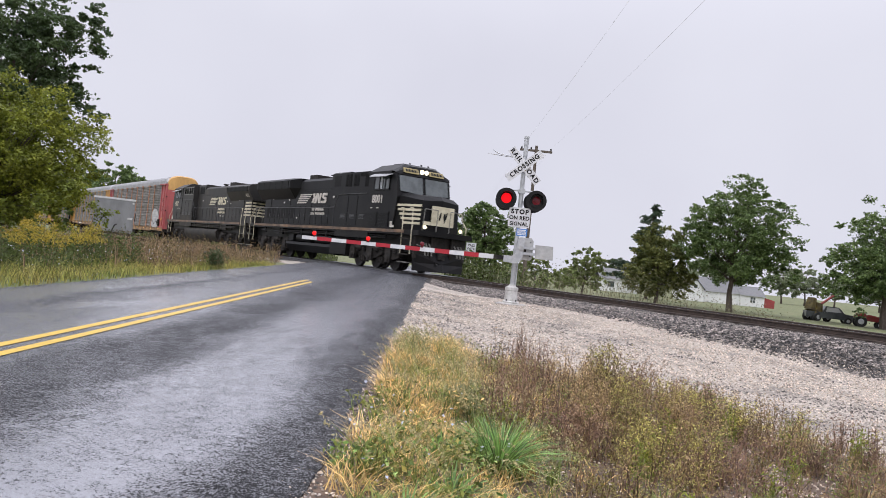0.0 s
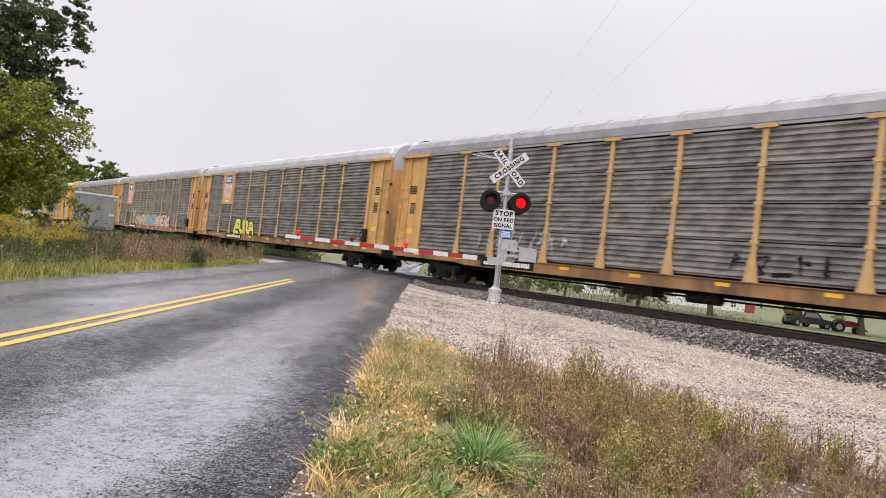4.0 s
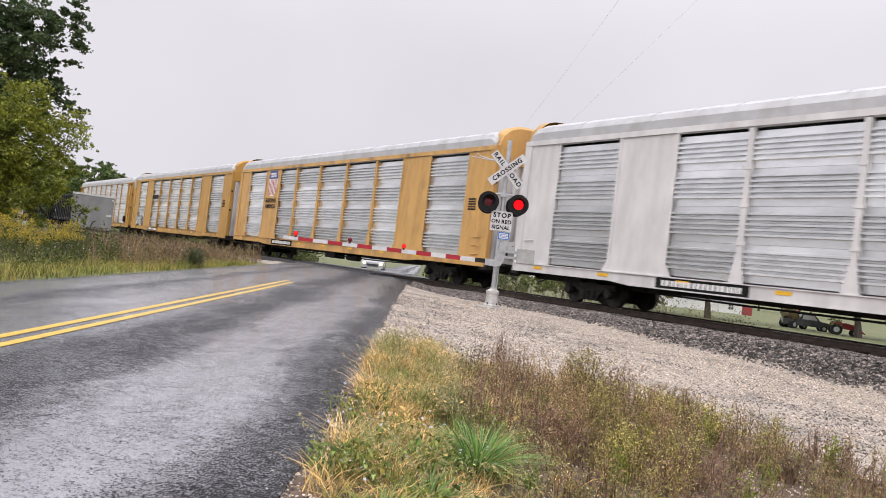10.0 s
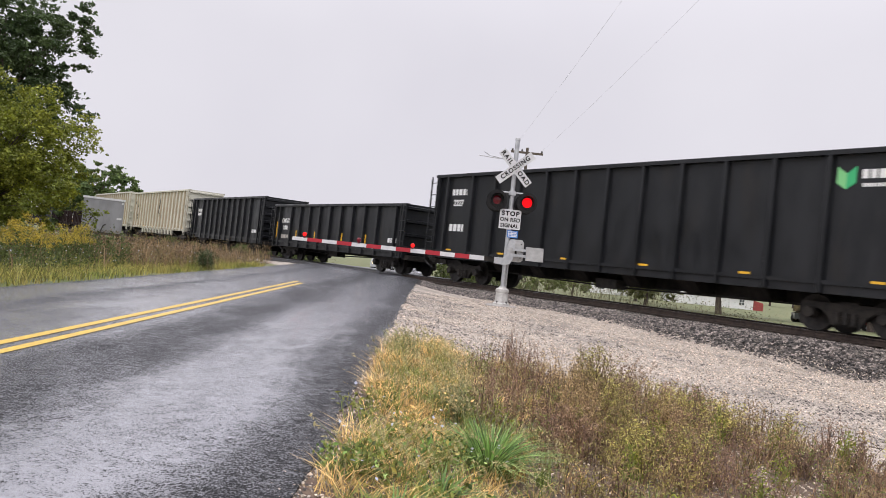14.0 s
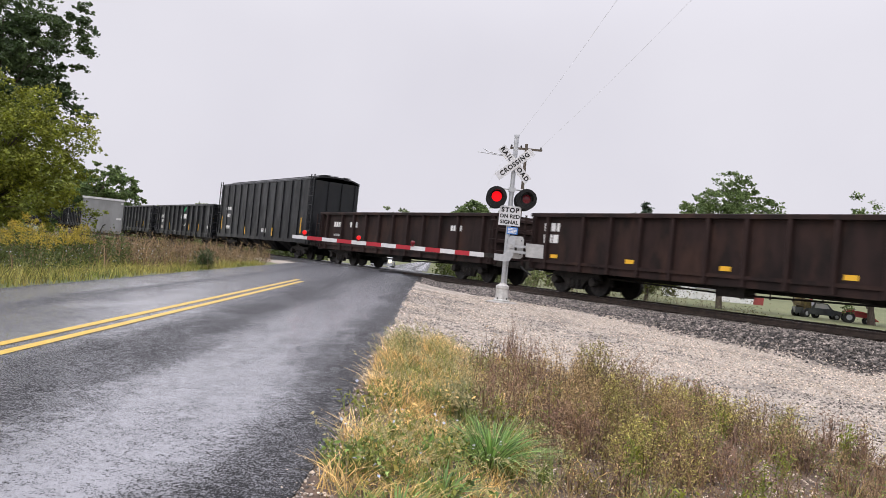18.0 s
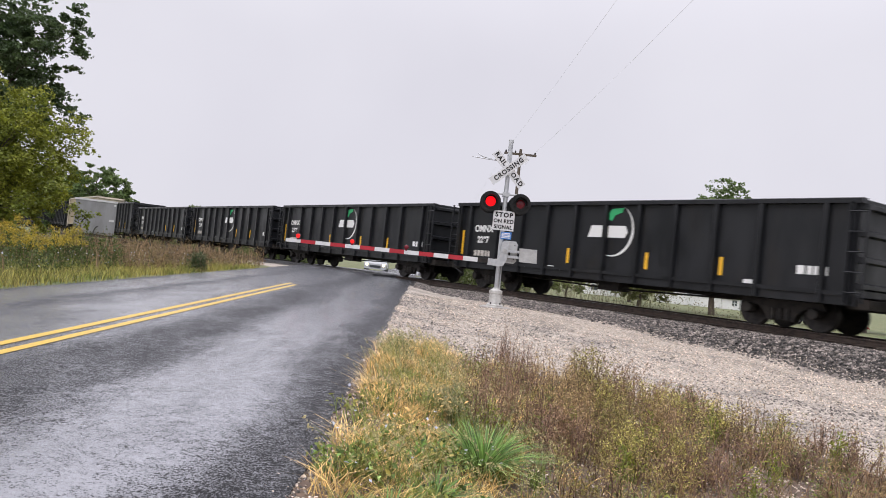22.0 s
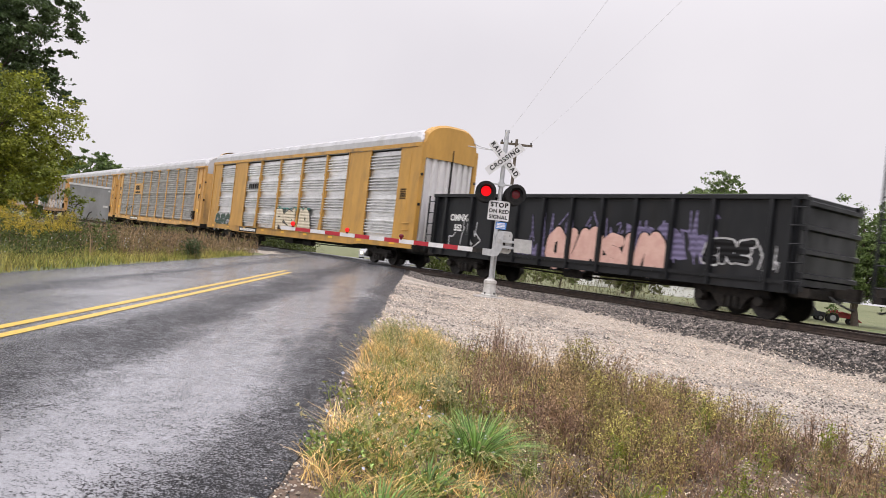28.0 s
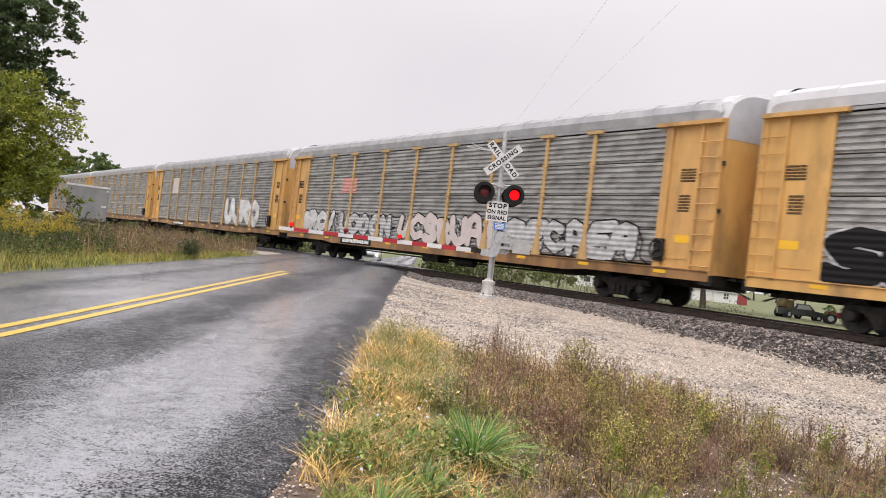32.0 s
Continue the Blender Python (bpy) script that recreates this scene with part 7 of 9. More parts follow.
part("plate_lettering", bars_mesh(201, 0.25, 0.16, 4), MARK_WHITE, blue, at=pose(0, -0.006, 0))
# gate machine
MACHINE_GREY = material("machine_grey", (0.46, 0.46, 0.455), (0.36, 0.36, 0.355), 0.5, metal=0.15, scale=5, c3=(0.22, 0.20, 0.18), scale3=4, mix3=(0.56, 0.85), bump=0.08)
gm = Mesh()
gm.prism([(0.04, 1.36), (0.04, 1.84), (0.09, 1.92), (0.40, 1.92), (0.46, 1.84), (0.46, 1.36), (0.40, 1.30), (0.09, 1.30)], -0.16, 0.24, "y")
machine = part("gate_machine", gm, MACHINE_GREY, signal, "grey gate drive box")
part("machine_door", Mesh().prism([(0.08, 1.36), (0.08, 1.84), (0.11, 1.88), (0.38, 1.88), (0.42, 1.84), (0.42, 1.36)], -0.185, -0.16, "y"), MACHINE_GREY, machine, "raised cover")
part("latch", Mesh().box(0.22, 0.27, -0.205, -0.185, 1.52, 1.62), RUNNING_GEAR, machine)
for a in (0.12, 0.38):
    for z in (1.42, 1.80):
        part("bolt", Mesh().lathe([(0.016, -0.012), (0.018, 0.0)], (a, -0.187, z), "y", 6), RUNNING_GEAR, machine)
part("gate_hub", Mesh().prism([(-0.34, 1.20), (-0.34, 1.38), (-0.10, 1.38), (-0.02, 1.46), (0.02, 1.86), (0.12, 1.92), (0.20, 1.86), (0.18, 1.38), (0.10, 1.22), (-0.02, 1.18)], -0.29, -0.21, "y"), GALVANISED, signal, "cast gate arm bracket")
part("hub_axle", Mesh().tube((0.10, -0.33, 1.62), (0.10, -0.16, 1.62), 0.06, 12), MACHINE_GREY, signal, smooth=True)
for z in (1.44, 1.60):
    part("counterweight_arm", Mesh().box(0.14, 0.98, -0.275, -0.225, z, z + 0.07), GALVANISED, signal, "counterweight arm")
for k in range(3):
    part("counterweight", Mesh().prism([(0.52 + 0.012 * k, 1.36), (0.50 + 0.012 * k, 1.74), (0.98 + 0.012 * k, 1.74), (1.0 + 0.012 * k, 1.36)], -0.345 + 0.05 * k, -0.30 + 0.05 * k, "y"), MACHINE_GREY, signal, "grey counterweight plate")
# the arm: 0.41 m bands, red and white
arm = part("gate_arm", Mesh().box(-5.95, -0.26, -0.245, -0.225, 1.27, 1.32), GALVANISED, signal, "long gate arm lowered across the lane")
x, k = -0.62, 0
part("arm_splice", Mesh().box(-0.62, -0.24, -0.262, -0.212, 1.25, 1.37), RUNNING_GEAR, signal, "dark bolted splice")
while x > -5.95:
    x1 = max(x - 0.41, -5.97)
    t = 0.065 - 0.018 * (-x / 6)
    part("arm_band", Mesh().box(x1 + 0.001, x, -0.255, -0.215, 1.31 - t, 1.31 + t), SIGN_WHITE if k % 2 == 0 else GATE_RED, arm, "white band" if k % 2 == 0 else "red band")
    x, k = x1, k + 1
for lx, phase in ((-5.62, None), (-4.12, True), (-2.62, False)):
    hd = part("arm_lamp", Mesh().box(-0.03, 0.03, -0.03, 0.03, 0.04, 0.09).lathe([(0.04, -0.05), (0.062, -0.035), (0.066, 0.035), (0.04, 0.05)], (0, 0, 0.14), "y", 14), RED_DARK, arm, "small red gate lamp", pose(lx, -0.235, 1.31), smooth=True)
    # added glowing disc; on two of the lamps it slides back to imitate flashing
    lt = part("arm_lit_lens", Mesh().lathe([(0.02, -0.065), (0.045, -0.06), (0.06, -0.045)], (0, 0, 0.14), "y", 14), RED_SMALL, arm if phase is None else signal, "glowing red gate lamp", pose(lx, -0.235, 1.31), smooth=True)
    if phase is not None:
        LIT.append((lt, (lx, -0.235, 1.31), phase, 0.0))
part("cable_bracket", Mesh().path([(0.05, 0, 4.20), (-0.45, 0.02, 4.17), (-0.75, 0.03, 4.22), (-0.90, 0.03, 4.30)], 0.014, 6).path([(0.05, 0, 4.14), (-0.5, 0, 4.15), (-1.05, 0.02, 4.19)], 0.012, 6), GALVANISED, signal, "thin cable brackets")
part("junction_conduit", Mesh().path([(0.09, 0.03, 0.5), (0.09, 0.03, 1.25)], 0.02, 6), GALVANISED, signal)

# ---- plants ----
GEN = np.random.default_rng(7)


def card_mesh(name, v, f, mat, smooth=False):
    me = bpy.data.meshes.new(name)
    me.from_pydata(v.reshape(-1, 3).tolist(), [], f.tolist())
    me.materials.append(mat)
    if smooth:
        me.shade_smooth()
    return me


def leaves(c, size, flat=0.0, long=1.6, gen=GEN):
    """Diamond leaves, slightly folded, at the centres c. flat: how far they lie level."""
    n = len(c)
    a = gen.normal(size=(n, 3))
    a[:, 2] *= 1 - flat
    a /= np.linalg.norm(a, axis=1)[:, None]
    b = gen.normal(size=(n, 3))
    b[:, 2] *= 1 - flat
    b -= (b * a).sum(1)[:, None] * a
    b /= np.linalg.norm(b, axis=1)[:, None]
    nn = np.cross(a, b)
    s = (size * gen.uniform(0.6, 1.3, n))[:, None]
    v = np.stack([c - a * s * long / 2, c + b * s / 2 + nn * s * 0.15, c + a * s * long / 2, c - b * s / 2 + nn * s * 0.15], 1)
    f = np.arange(4 * n).reshape(n, 4)
    return v, f


def blades(p, h, w, lean=0.5, gen=GEN):
    """Bent grass blades from their roots p, five points each."""
    n = len(p)
    ang = gen.uniform(0, 2 * math.pi, n)
    d = np.stack([np.cos(ang), np.sin(ang), np.zeros(n)], 1)
    side = np.stack([-d[:, 1], d[:, 0], np.zeros(n)], 1)
    turn = gen.uniform(0, math.pi, n)
    side = side * np.cos(turn)[:, None] + d * np.sin(turn)[:, None]
    h = (h * gen.uniform(0.55, 1.15, n))[:, None]
    w = (w * gen.uniform(0.7, 1.3, n))[:, None]
    l = (lean * gen.uniform(0.2, 1.0, n))[:, None] * h
    up = np.array([0, 0, 1.0])
    m = p + up * h * 0.55 + d * l * 0.3
    t = p + up * h * 0.95 + d * l
    v = np.stack([p - side * w / 2, p + side * w / 2, m - side * w * 0.4, m + side * w * 0.4, t], 1)
    o = (np.arange(n) * 5)[:, None]
    f = np.concatenate([o + np.array([[0, 1, 3]]), o + np.array([[0, 3, 2]]), o + np.array([[2, 3, 4]])])
    return v, f, t


def rooted(x, y):
    return np.array([(a, b, ground_z(a, b) - 0.01) for a, b in zip(x, y)])


def scatter(n, x0, x1, y0, y1, keep, gen=GEN):
    x, y = gen.uniform(x0, x1, n), gen.uniform(y0, y1, n)
    k = [keep(a, b) for a, b in zip(x, y)]
    return x[k], y[k]


def clumped(x, y, scale, seed, lo):
    return [noise.noise((a * scale, b * scale, seed)) > lo for a, b in zip(x, y)]


def stuff(name, v, f, mat, label):
    return tagged(new(name, card_mesh(name, v, f, mat)), label, "plants", kind="stuff")


def verge(x, y):
    """The weedy triangle between road and gravel."""
    return x > ROAD_X1 + 0.06 + 0.14 * noise.noise((y * 1.5, 0, 7)) and y < verge_edge(x) + 0.5 * noise.noise((x, y, 11))


gr0 = random.Random(3)


def clump_roots(n, per, r, x0, x1, y0, y1, keep, seed):
    """Roots gathered in clumps."""
    g = np.random.default_rng(seed)
    cx, cy = scatter(n, x0, x1, y0, y1, keep, g)
    k = g.integers(int(per * 0.4), int(per * 1.6), len(cx))
    x, y = np.repeat(cx, k) + g.normal(0, r, k.sum()), np.repeat(cy, k) + g.normal(0, r, k.sum())
    on = np.array([verge(a, b) for a, b in zip(x, y)])
    return x[on], y[on]


# dry golden grass along the asphalt's edge, greener towards the viewer
x, y = clump_roots(520, 40, 0.06, -0.5, 2.2, 3.6, 11.2, lambda a, b: verge(a, b) and gr0.random() < (1.0 if b > 5.0 else 0.8) * (1.05 - smooth(-0.1, 1.6, a + 0.5 * noise.noise((a * 1.5, b * 1.5, 3)))), 41)
v, f, t = blades(rooted(x, y), 0.17, 0.0075, 2.0)
stuff("dry_grass", v, f, GRASS_DRY, "dry golden grass along the asphalt edge")
x, y = clump_roots(66, 34, 0.045, -0.4, 1.0, 3.2, 9.0, lambda a, b: verge(a, b) and noise.noise((a * 1.7, b * 1.7, 21)) > -0.1, 42)
v, f, t = blades(rooted(x, y), 0.20, 0.010, 1.2)
stuff("green_grass", v, f, GRASS_GREEN, "fresh green grass among the weeds")
x, y = clump_roots(44, 26, 0.06, -0.3, 1.1, 3.6, 10.2, lambda a, b: verge(a, b), 43)
r = rooted(x, y)
v, f, t = blades(r, 0.36, 0.004, 0.8)
stuff("foxtail_stems", v, f, GRASS_GREEN, "thin foxtail grass stems")
c = np.repeat(t, 7, axis=0) + np.tile(np.linspace(0, 1, 7)[:, None] * np.array([[0.025, 0.0, -0.035]]), (len(t), 1)) + GEN.normal(scale=0.005, size=(len(t) * 7, 3))
v, f = leaves(c, 0.010, long=2.2)
stuff("foxtail_heads", v, f, SEED_PALE, "pale nodding foxtail seed heads")
# thin mixed undergrowth in patches over the whole triangle
x, y = clump_roots(380, 18, 0.09, 1.0, 7.5, 2.8, 11.5, lambda a, b: verge(a, b) and noise.noise((a * 1.3, b * 1.3, 51)) > -0.12, 44)
p = rooted(x, y)
p[:, 2] += GEN.uniform(0.0, 0.12, len(p))
v, f = leaves(p, 0.014, flat=0.3, long=2.8)
stuff("undergrowth", v, f, WEED_OLIVE, "low olive undergrowth")
x, y = clump_roots(330, 18, 0.05, 0.7, 7.5, 2.8, 11, lambda a, b: verge(a, b) and noise.noise((a, b, 41)) > -0.1, 45)
v, f, t = blades(rooted(x, y), 0.28, 0.007, 1.2)
stuff("straw_grass", v, f, WEED_TAN, "straw-coloured grass between the weeds")
# the same grass goes on round the viewer
for name, mat, seed, n, label in (("dry_grass", GRASS_DRY, 47, 420, "dry golden grass along the asphalt edge"), ("green_grass", GRASS_GREEN, 48, 330, "fresh green grass among the weeds"), ("straw_grass", WEED_TAN, 49, 420, "straw-coloured grass between the weeds")):
    x, y = clump_roots(n, 22, 0.07, -0.45, 8.5, -9, 3.3, lambda a, b: verge(a, b), seed)
    v, f, t = blades(rooted(x, y), 0.17, 0.009, 1.6)
    stuff(name, v, f, mat, label)
# loose pebbles on the bare soil between the weeds
x, y = scatter(5200, -0.5, 7.0, 3.2, 11.5, lambda a, b: verge(a, b) and noise.noise((a * 1.1, b * 1.1, 55)) > -0.1)
p = rooted(x, y)
p[:, 2] += 0.012
v, f = leaves(p, 0.022, flat=0.5, long=1.2)
stuff("pebbles", v, f, STONE_MIX, "small pale pebbles on the bare soil")


def weed_plant(x, y, h, stem_mat, leaf_mat, n_stem, n_leaf, size, spread_r, seed, name, label, cat="weed", long=3.4):
    """Branching stems from one root with small leaves or seeds along them."""
    gen = np.random.default_rng(seed)
    plant = thing(name, label, cat, pose(x, y, ground_z(x, y) - 0.015), group="weeds on the verge")
    sv, sf, pts = [], [], []
    m = Mesh()
    for i in range(n_stem):
        a, tilt = gen.uniform(0, 2 * math.pi), gen.uniform(0.05, 1.0) * spread_r
        hh = h * gen.uniform(0.6, 1.1)
        root = Vector((gen.normal(0, 0.03 + 0.12 * spread_r), gen.normal(0, 0.03 + 0.12 * spread_r), 0))
        last = root
        k = 4
        for j in range(1, k + 1):
            u = j / k
            q = root + Vector((math.cos(a) * tilt * u ** 1.3 * hh, math.sin(a) * tilt * u ** 1.3 * hh, hh * u)) + Vector(gen.normal(0, 0.012, 3))
            m.tube(last, q, 0.0052 * (1.3 - u), 3, cap=False)
            for b in range(int(n_leaf / (n_stem * k)) + 1):
                w = gen.uniform(0, 1)
                reach = gen.uniform(0.01, 0.13) * (1.3 - 0.8 * u)
                d = gen.normal(size=3)
                d[2] = abs(d[2])
                d /= np.linalg.norm(d)
                o = np.array(last.lerp(q, w))
                pts.append(o + d * reach)
                if b % 4 == 0 and reach > 0.05:
                    m.tube(tuple(o), tuple(o + d * reach), 0.0022, 3, cap=False)
            last = q
    tagged(part("stem", m, stem_mat, plant), "thin branching stems", kind="stuff")
    v, f = leaves(np.array(pts), size, long=long, gen=gen)
    tagged(part("leaf_spray", card_mesh("leaf_spray", v, f, leaf_mat), leaf_mat, plant), "small leaves and seeds", kind="stuff")
    return plant


gr = random.Random(12)
# tall upright reddish-brown stalks
for i in range(46):
    b = gr.uniform(6.3, 10.9)
    a = 0.38 + 0.08 * (b - 6) + abs(gr.gauss(0, 0.85))
    if verge(a, b):
        weed_plant(a, b, gr.uniform(0.36, 0.68), STALK_RED if i % 2 else STALK_BROWN, (STALK_BROWN, STALK_RED, STALK_RED, WEED_TAN)[i % 4], 7, 90, 0.010, 0.15, 300 + i, "dry_weed", "dry reddish-brown weed with thin seeded stalks")
# the rounded olive bush and its neighbours
for i, (a, b, h, n) in enumerate(((1.95, 8.7, 0.72, 40), (1.6, 8.3, 0.60, 28), (2.3, 8.6, 0.62, 30), (2.0, 7.9, 0.56, 30), (2.6, 8.0, 0.50, 26), (1.55, 7.4, 0.50, 28), (2.9, 8.6, 0.45, 24), (3.1, 7.7, 0.42, 24), (1.9, 7.1, 0.48, 28), (2.4, 7.2, 0.46, 26), (1.35, 6.6, 0.42, 26), (1.8, 6.3, 0.44, 26), (2.3, 6.4, 0.40, 24))):
    weed_plant(a, b, h, STALK_BROWN, (WEED_OLIVE, WEED_TAN, STALK_BROWN, WEED_OLIVE)[i % 4], n, n * 85, 0.0088, 0.5, 400 + i, "weed_bush", "bushy olive-green weed turning brown", "bush")
for i in range(150):
    b = gr.uniform(4.1, 9.6)
    a = gr.uniform(0.95, 2.2 + 0.62 * (9.6 - b) + 1.0)
    bare = (a - 1.15) ** 2 + (b - 4.75) ** 2 < 0.16
    if verge(a, b) and not bare:
        weed_plant(a, b, gr.uniform(0.22, 0.46), (STALK_RED, STALK_BROWN, STALK_BROWN)[i % 3], (WEED_OLIVE, WEED_TAN, STALK_BROWN, WEED_OLIVE, WEED_TAN, GRASS_GREEN, STALK_RED)[i % 7], 12, 330, 0.0088, (0.55, 0.3, 0.18)[i % 3], 500 + i, "low_weed", "low spreading olive and brown weed")
for i in range(26):
    b = gr.uniform(4.4, 7.4)
    a = gr.uniform(1.5, 4.4)
    if verge(a, b):
        weed_plant(a, b, gr.uniform(0.28, 0.44), GRASS_GREEN, LEAF_LIME, 6, 170, 0.011, 0.10, 560 + i, "spiky_weed", "upright yellow-green weed with small leaves")
for i in range(11):
    a, b = gr.uniform(-0.32, 0.3), gr.uniform(3.9, 5.2)
    if verge(a, b):
        weed_plant(a, b, gr.uniform(0.10, 0.18), GRASS_GREEN, GRASS_TUFT if i % 2 else GRASS_VERGE, 7, 70, 0.021, 0.8, 600 + i, "broadleaf_weed", "leafy bright green weed by the asphalt", long=1.8)
x, y = scatter(50, -0.45, 0.7, 2.9, 6.5, verge)
p = rooted(x, y)
p[:, 2] += GEN.uniform(0.16, 0.30, len(p))
v, f = leaves(p, 0.022, flat=0.6, long=1.1)
stuff("small_flowers", v, f, PETAL, "small white and pale blue flowers")


for i, (a, b, h) in enumerate(((0.34, 6.55, 0.34), (0.50, 6.8, 0.30), (0.60, 6.35, 0.30), (-0.22, 9.0, 0.30), (0.75, 9.3, 0.40))):
    weed_plant(a, b, h, GRASS_PALE, (GRASS_PALE, GRASS_VERGE, LEAF_LIME)[i % 3], 22, 420, 0.014, 0.55, 640 + i, "roadside_herb", "pale grey-green herb with seed heads by the asphalt", long=2.6)
for i in range(12):
    a, b = gr.uniform(-0.42, 0.25), gr.uniform(4.0, 7.5)
    if verge(a, b):
        weed_plant(a, b, gr.uniform(0.12, 0.30), GRASS_GREEN, (GRASS_VERGE, GRASS_DRY, GRASS_GREEN)[i % 3], 10, 130, 0.016, 0.6, 660 + i, "low_herb", "low yellow-green herb among dry grass", long=2.4)


def tuft(x, y, h, n, seed, mat=GRASS_TUFT):
    gen = np.random.default_rng(seed)
    tf = thing("grass_tuft", "dense tuft of long arching green blades", "grass", pose(x, y, ground_z(x, y) - 0.02))
    m_v, m_f, o = [], [], 0
    for i in range(n):
        a = gen.uniform(0, 2 * math.pi)
        d, s = np.array([math.cos(a), math.sin(a), 0]), np.array([-math.sin(a), math.cos(a), 0])
        hh, reach, w = h * gen.uniform(0.5, 1.0), h * gen.uniform(0.3, 1.5), gen.uniform(0.008, 0.016)
        root = d * gen.uniform(0, 0.07)
        for j in range(6):
            u = j / 5
            c = root + d * reach * u ** 1.5 + np.array([0, 0, hh * (1.25 * u - 0.55 * u * u * reach / h)])
            ww = w * (1 - u ** 2) + 0.0006
            m_v += [c - s * ww / 2, c + s * ww / 2]
            if j < 5:
                m_f.append((o + 2 * j, o + 2 * j + 1, o + 2 * j + 3, o + 2 * j + 2))
        o += 12
    tagged(part("leaf_blade", card_mesh("leaf_blade", np.array(m_v), np.array(m_f), mat), mat, tf), "long arching blades", kind="stuff")


tuft(0.54, 5.35, 0.46, 380, 1)
tuft(0.42, 5.75, 0.30, 130, 9, GRASS_GREEN)
tuft(0.25, 6.7, 0.32, 160, 10, GRASS_PALE)
tuft(0.18, 4.3, 0.26, 90, 2)
tuft(-0.05, 3.6, 0.24, 110, 3)
tuft(0.55, 7.2, 0.26, 80, 4, GRASS_GREEN)
tuft(0.1, 9.4, 0.28, 120, 5, GRASS_DRY)
tuft(-0.2, 8.2, 0.26, 110, 6, GRASS_DRY)
tuft(1.7, 5.3, 0.24, 60, 8, GRASS_GREEN)

weed_plant(-6.95, 23.4, 0.62, STALK_BROWN, LEAF_DEEP, 40, 1500, 0.03, 0.55, 699, 'green_bush', 'small dark green bush at the asphalt edge', 'bush', long=1.8)
# far side of the road: mown edge, goldenrod, brown weeds
x, y = scatter(42000, -16, ROAD_X0 + 0.1, 8, 31, lambda a, b: a < ROAD_X0 + 0.1 * noise.noise((b, 0, 0)) and a > ROAD_X0 - 2.6 and off_track(a, b) < -4.5)
v, f, t = blades(rooted(x, y), 0.20, 0.014, 0.8)
stuff("roadside_grass", v, f, GRASS_VERGE, "short green roadside grass")
x, y = scatter(15000, -16, ROAD_X0 - 0.3, 9, 31, lambda a, b: a > ROAD_X0 - 4.0 and off_track(a, b) < -4.2 and noise.noise((a * 0.7, b * 0.4, 61)) > 0.0)
v, f, t = blades(rooted(x, y), 0.36, 0.012, 0.9)
stuff("yellowing_grass", v, f, GRASS_VERGE, "yellowing longer roadside grass")
x, y = scatter(2200, -24, -7.8, 11, 33, lambda a, b: off_track(a, b) < -5 and noise.noise((a * 0.5, b * 0.5, 71)) > -0.25)
v, f, t = blades(rooted(x, y), 0.85, 0.016, 0.35)
stuff("tall_weed_stems", v, f, STALK_BROWN, "tall brown weed stems")
x, y = scatter(3000, -13.5, -7.2, 20, 35, lambda a, b: off_track(a, b) < -4.2 and noise.noise((a * 0.8, b * 0.8, 63)) > -0.15)
root = rooted(x, y)
tall = 0.55 + 0.45 * GEN.uniform(size=len(root))
v, f, t = blades(root, tall, 0.012, 0.5)
stuff("weed_stems", v, f, STALK_BROWN, "thin brown weed stems by the track")
u = GEN.beta(1.6, 1.8, (len(root), 14))[..., None]
p = (root[:, None] * (1 - u) + t[:, None] * u + GEN.normal(scale=0.06, size=(len(root), 14, 3))).reshape(-1, 3)
v, f = leaves(p, 0.032, long=2.2)
stuff("brown_weeds", v, f, WEED_MIXED, "brown seeded weeds by the track")
x, y = scatter(2300, -17, -7.9, 12, 22, lambda a, b: noise.noise((a * 0.45, b * 0.45, 81)) > -0.2)
root = rooted(x, y)
tall = np.array([0.55 + 0.8 * noise.noise((a * 0.8, b * 0.8, 83)) for a, b in zip(x, y)]) * GEN.uniform(0.75, 1.25, len(root)) + 0.12
u = GEN.beta(1.3, 1.2, (len(root), 26))[..., None]
p = root[:, None] + u * np.array([0, 0, 1.0]) * tall[:, None, None] + GEN.normal(scale=0.085, size=(len(root), 26, 3)) * (1.2 - u)
v, f = leaves(p.reshape(-1, 3), 0.03, long=3.2)
stuff("goldenrod_leaves", v, f, LEAF_HERB, "leafy green goldenrod plants")
# plumes: small blooms along arching sprays at the head of most plants
sel = np.array(clumped(x, y, 0.5, 91, 0.0)) & (tall > 0.45)
head = root[sel] + np.array([0, 0, 1.0]) * tall[sel][:, None] * 0.92
ang = GEN.uniform(0, 2 * math.pi, (len(head), 5))
w = GEN.uniform(0, 1, (len(head), 5, 16))
dx = np.stack([np.cos(ang)[..., None] * w * 0.13, np.sin(ang)[..., None] * w * 0.13, 0.24 * w - 0.12 * w ** 2 + 0.05 * GEN.uniform(-1, 1, w.shape)], -1)
p = (head[:, None, None] + dx + GEN.normal(scale=0.014, size=dx.shape)).reshape(-1, 3)
v, f = leaves(p, 0.020, long=1.6)
stuff("goldenrod_blooms", v, f, GOLDENROD, "golden yellow goldenrod blooms")
x, y = scatter(320, -10, ROAD_X0 - 0.3, 10, 30, lambda a, b: off_track(a, b) < -4.5)
p = rooted(x, y)
p[:, 2] += GEN.uniform(0.25, 0.6, len(p))
v, f = leaves(p, 0.03, flat=0.7, long=1.0)
stuff("white_flowers", v, f, PETAL, "scattered small white flowers")
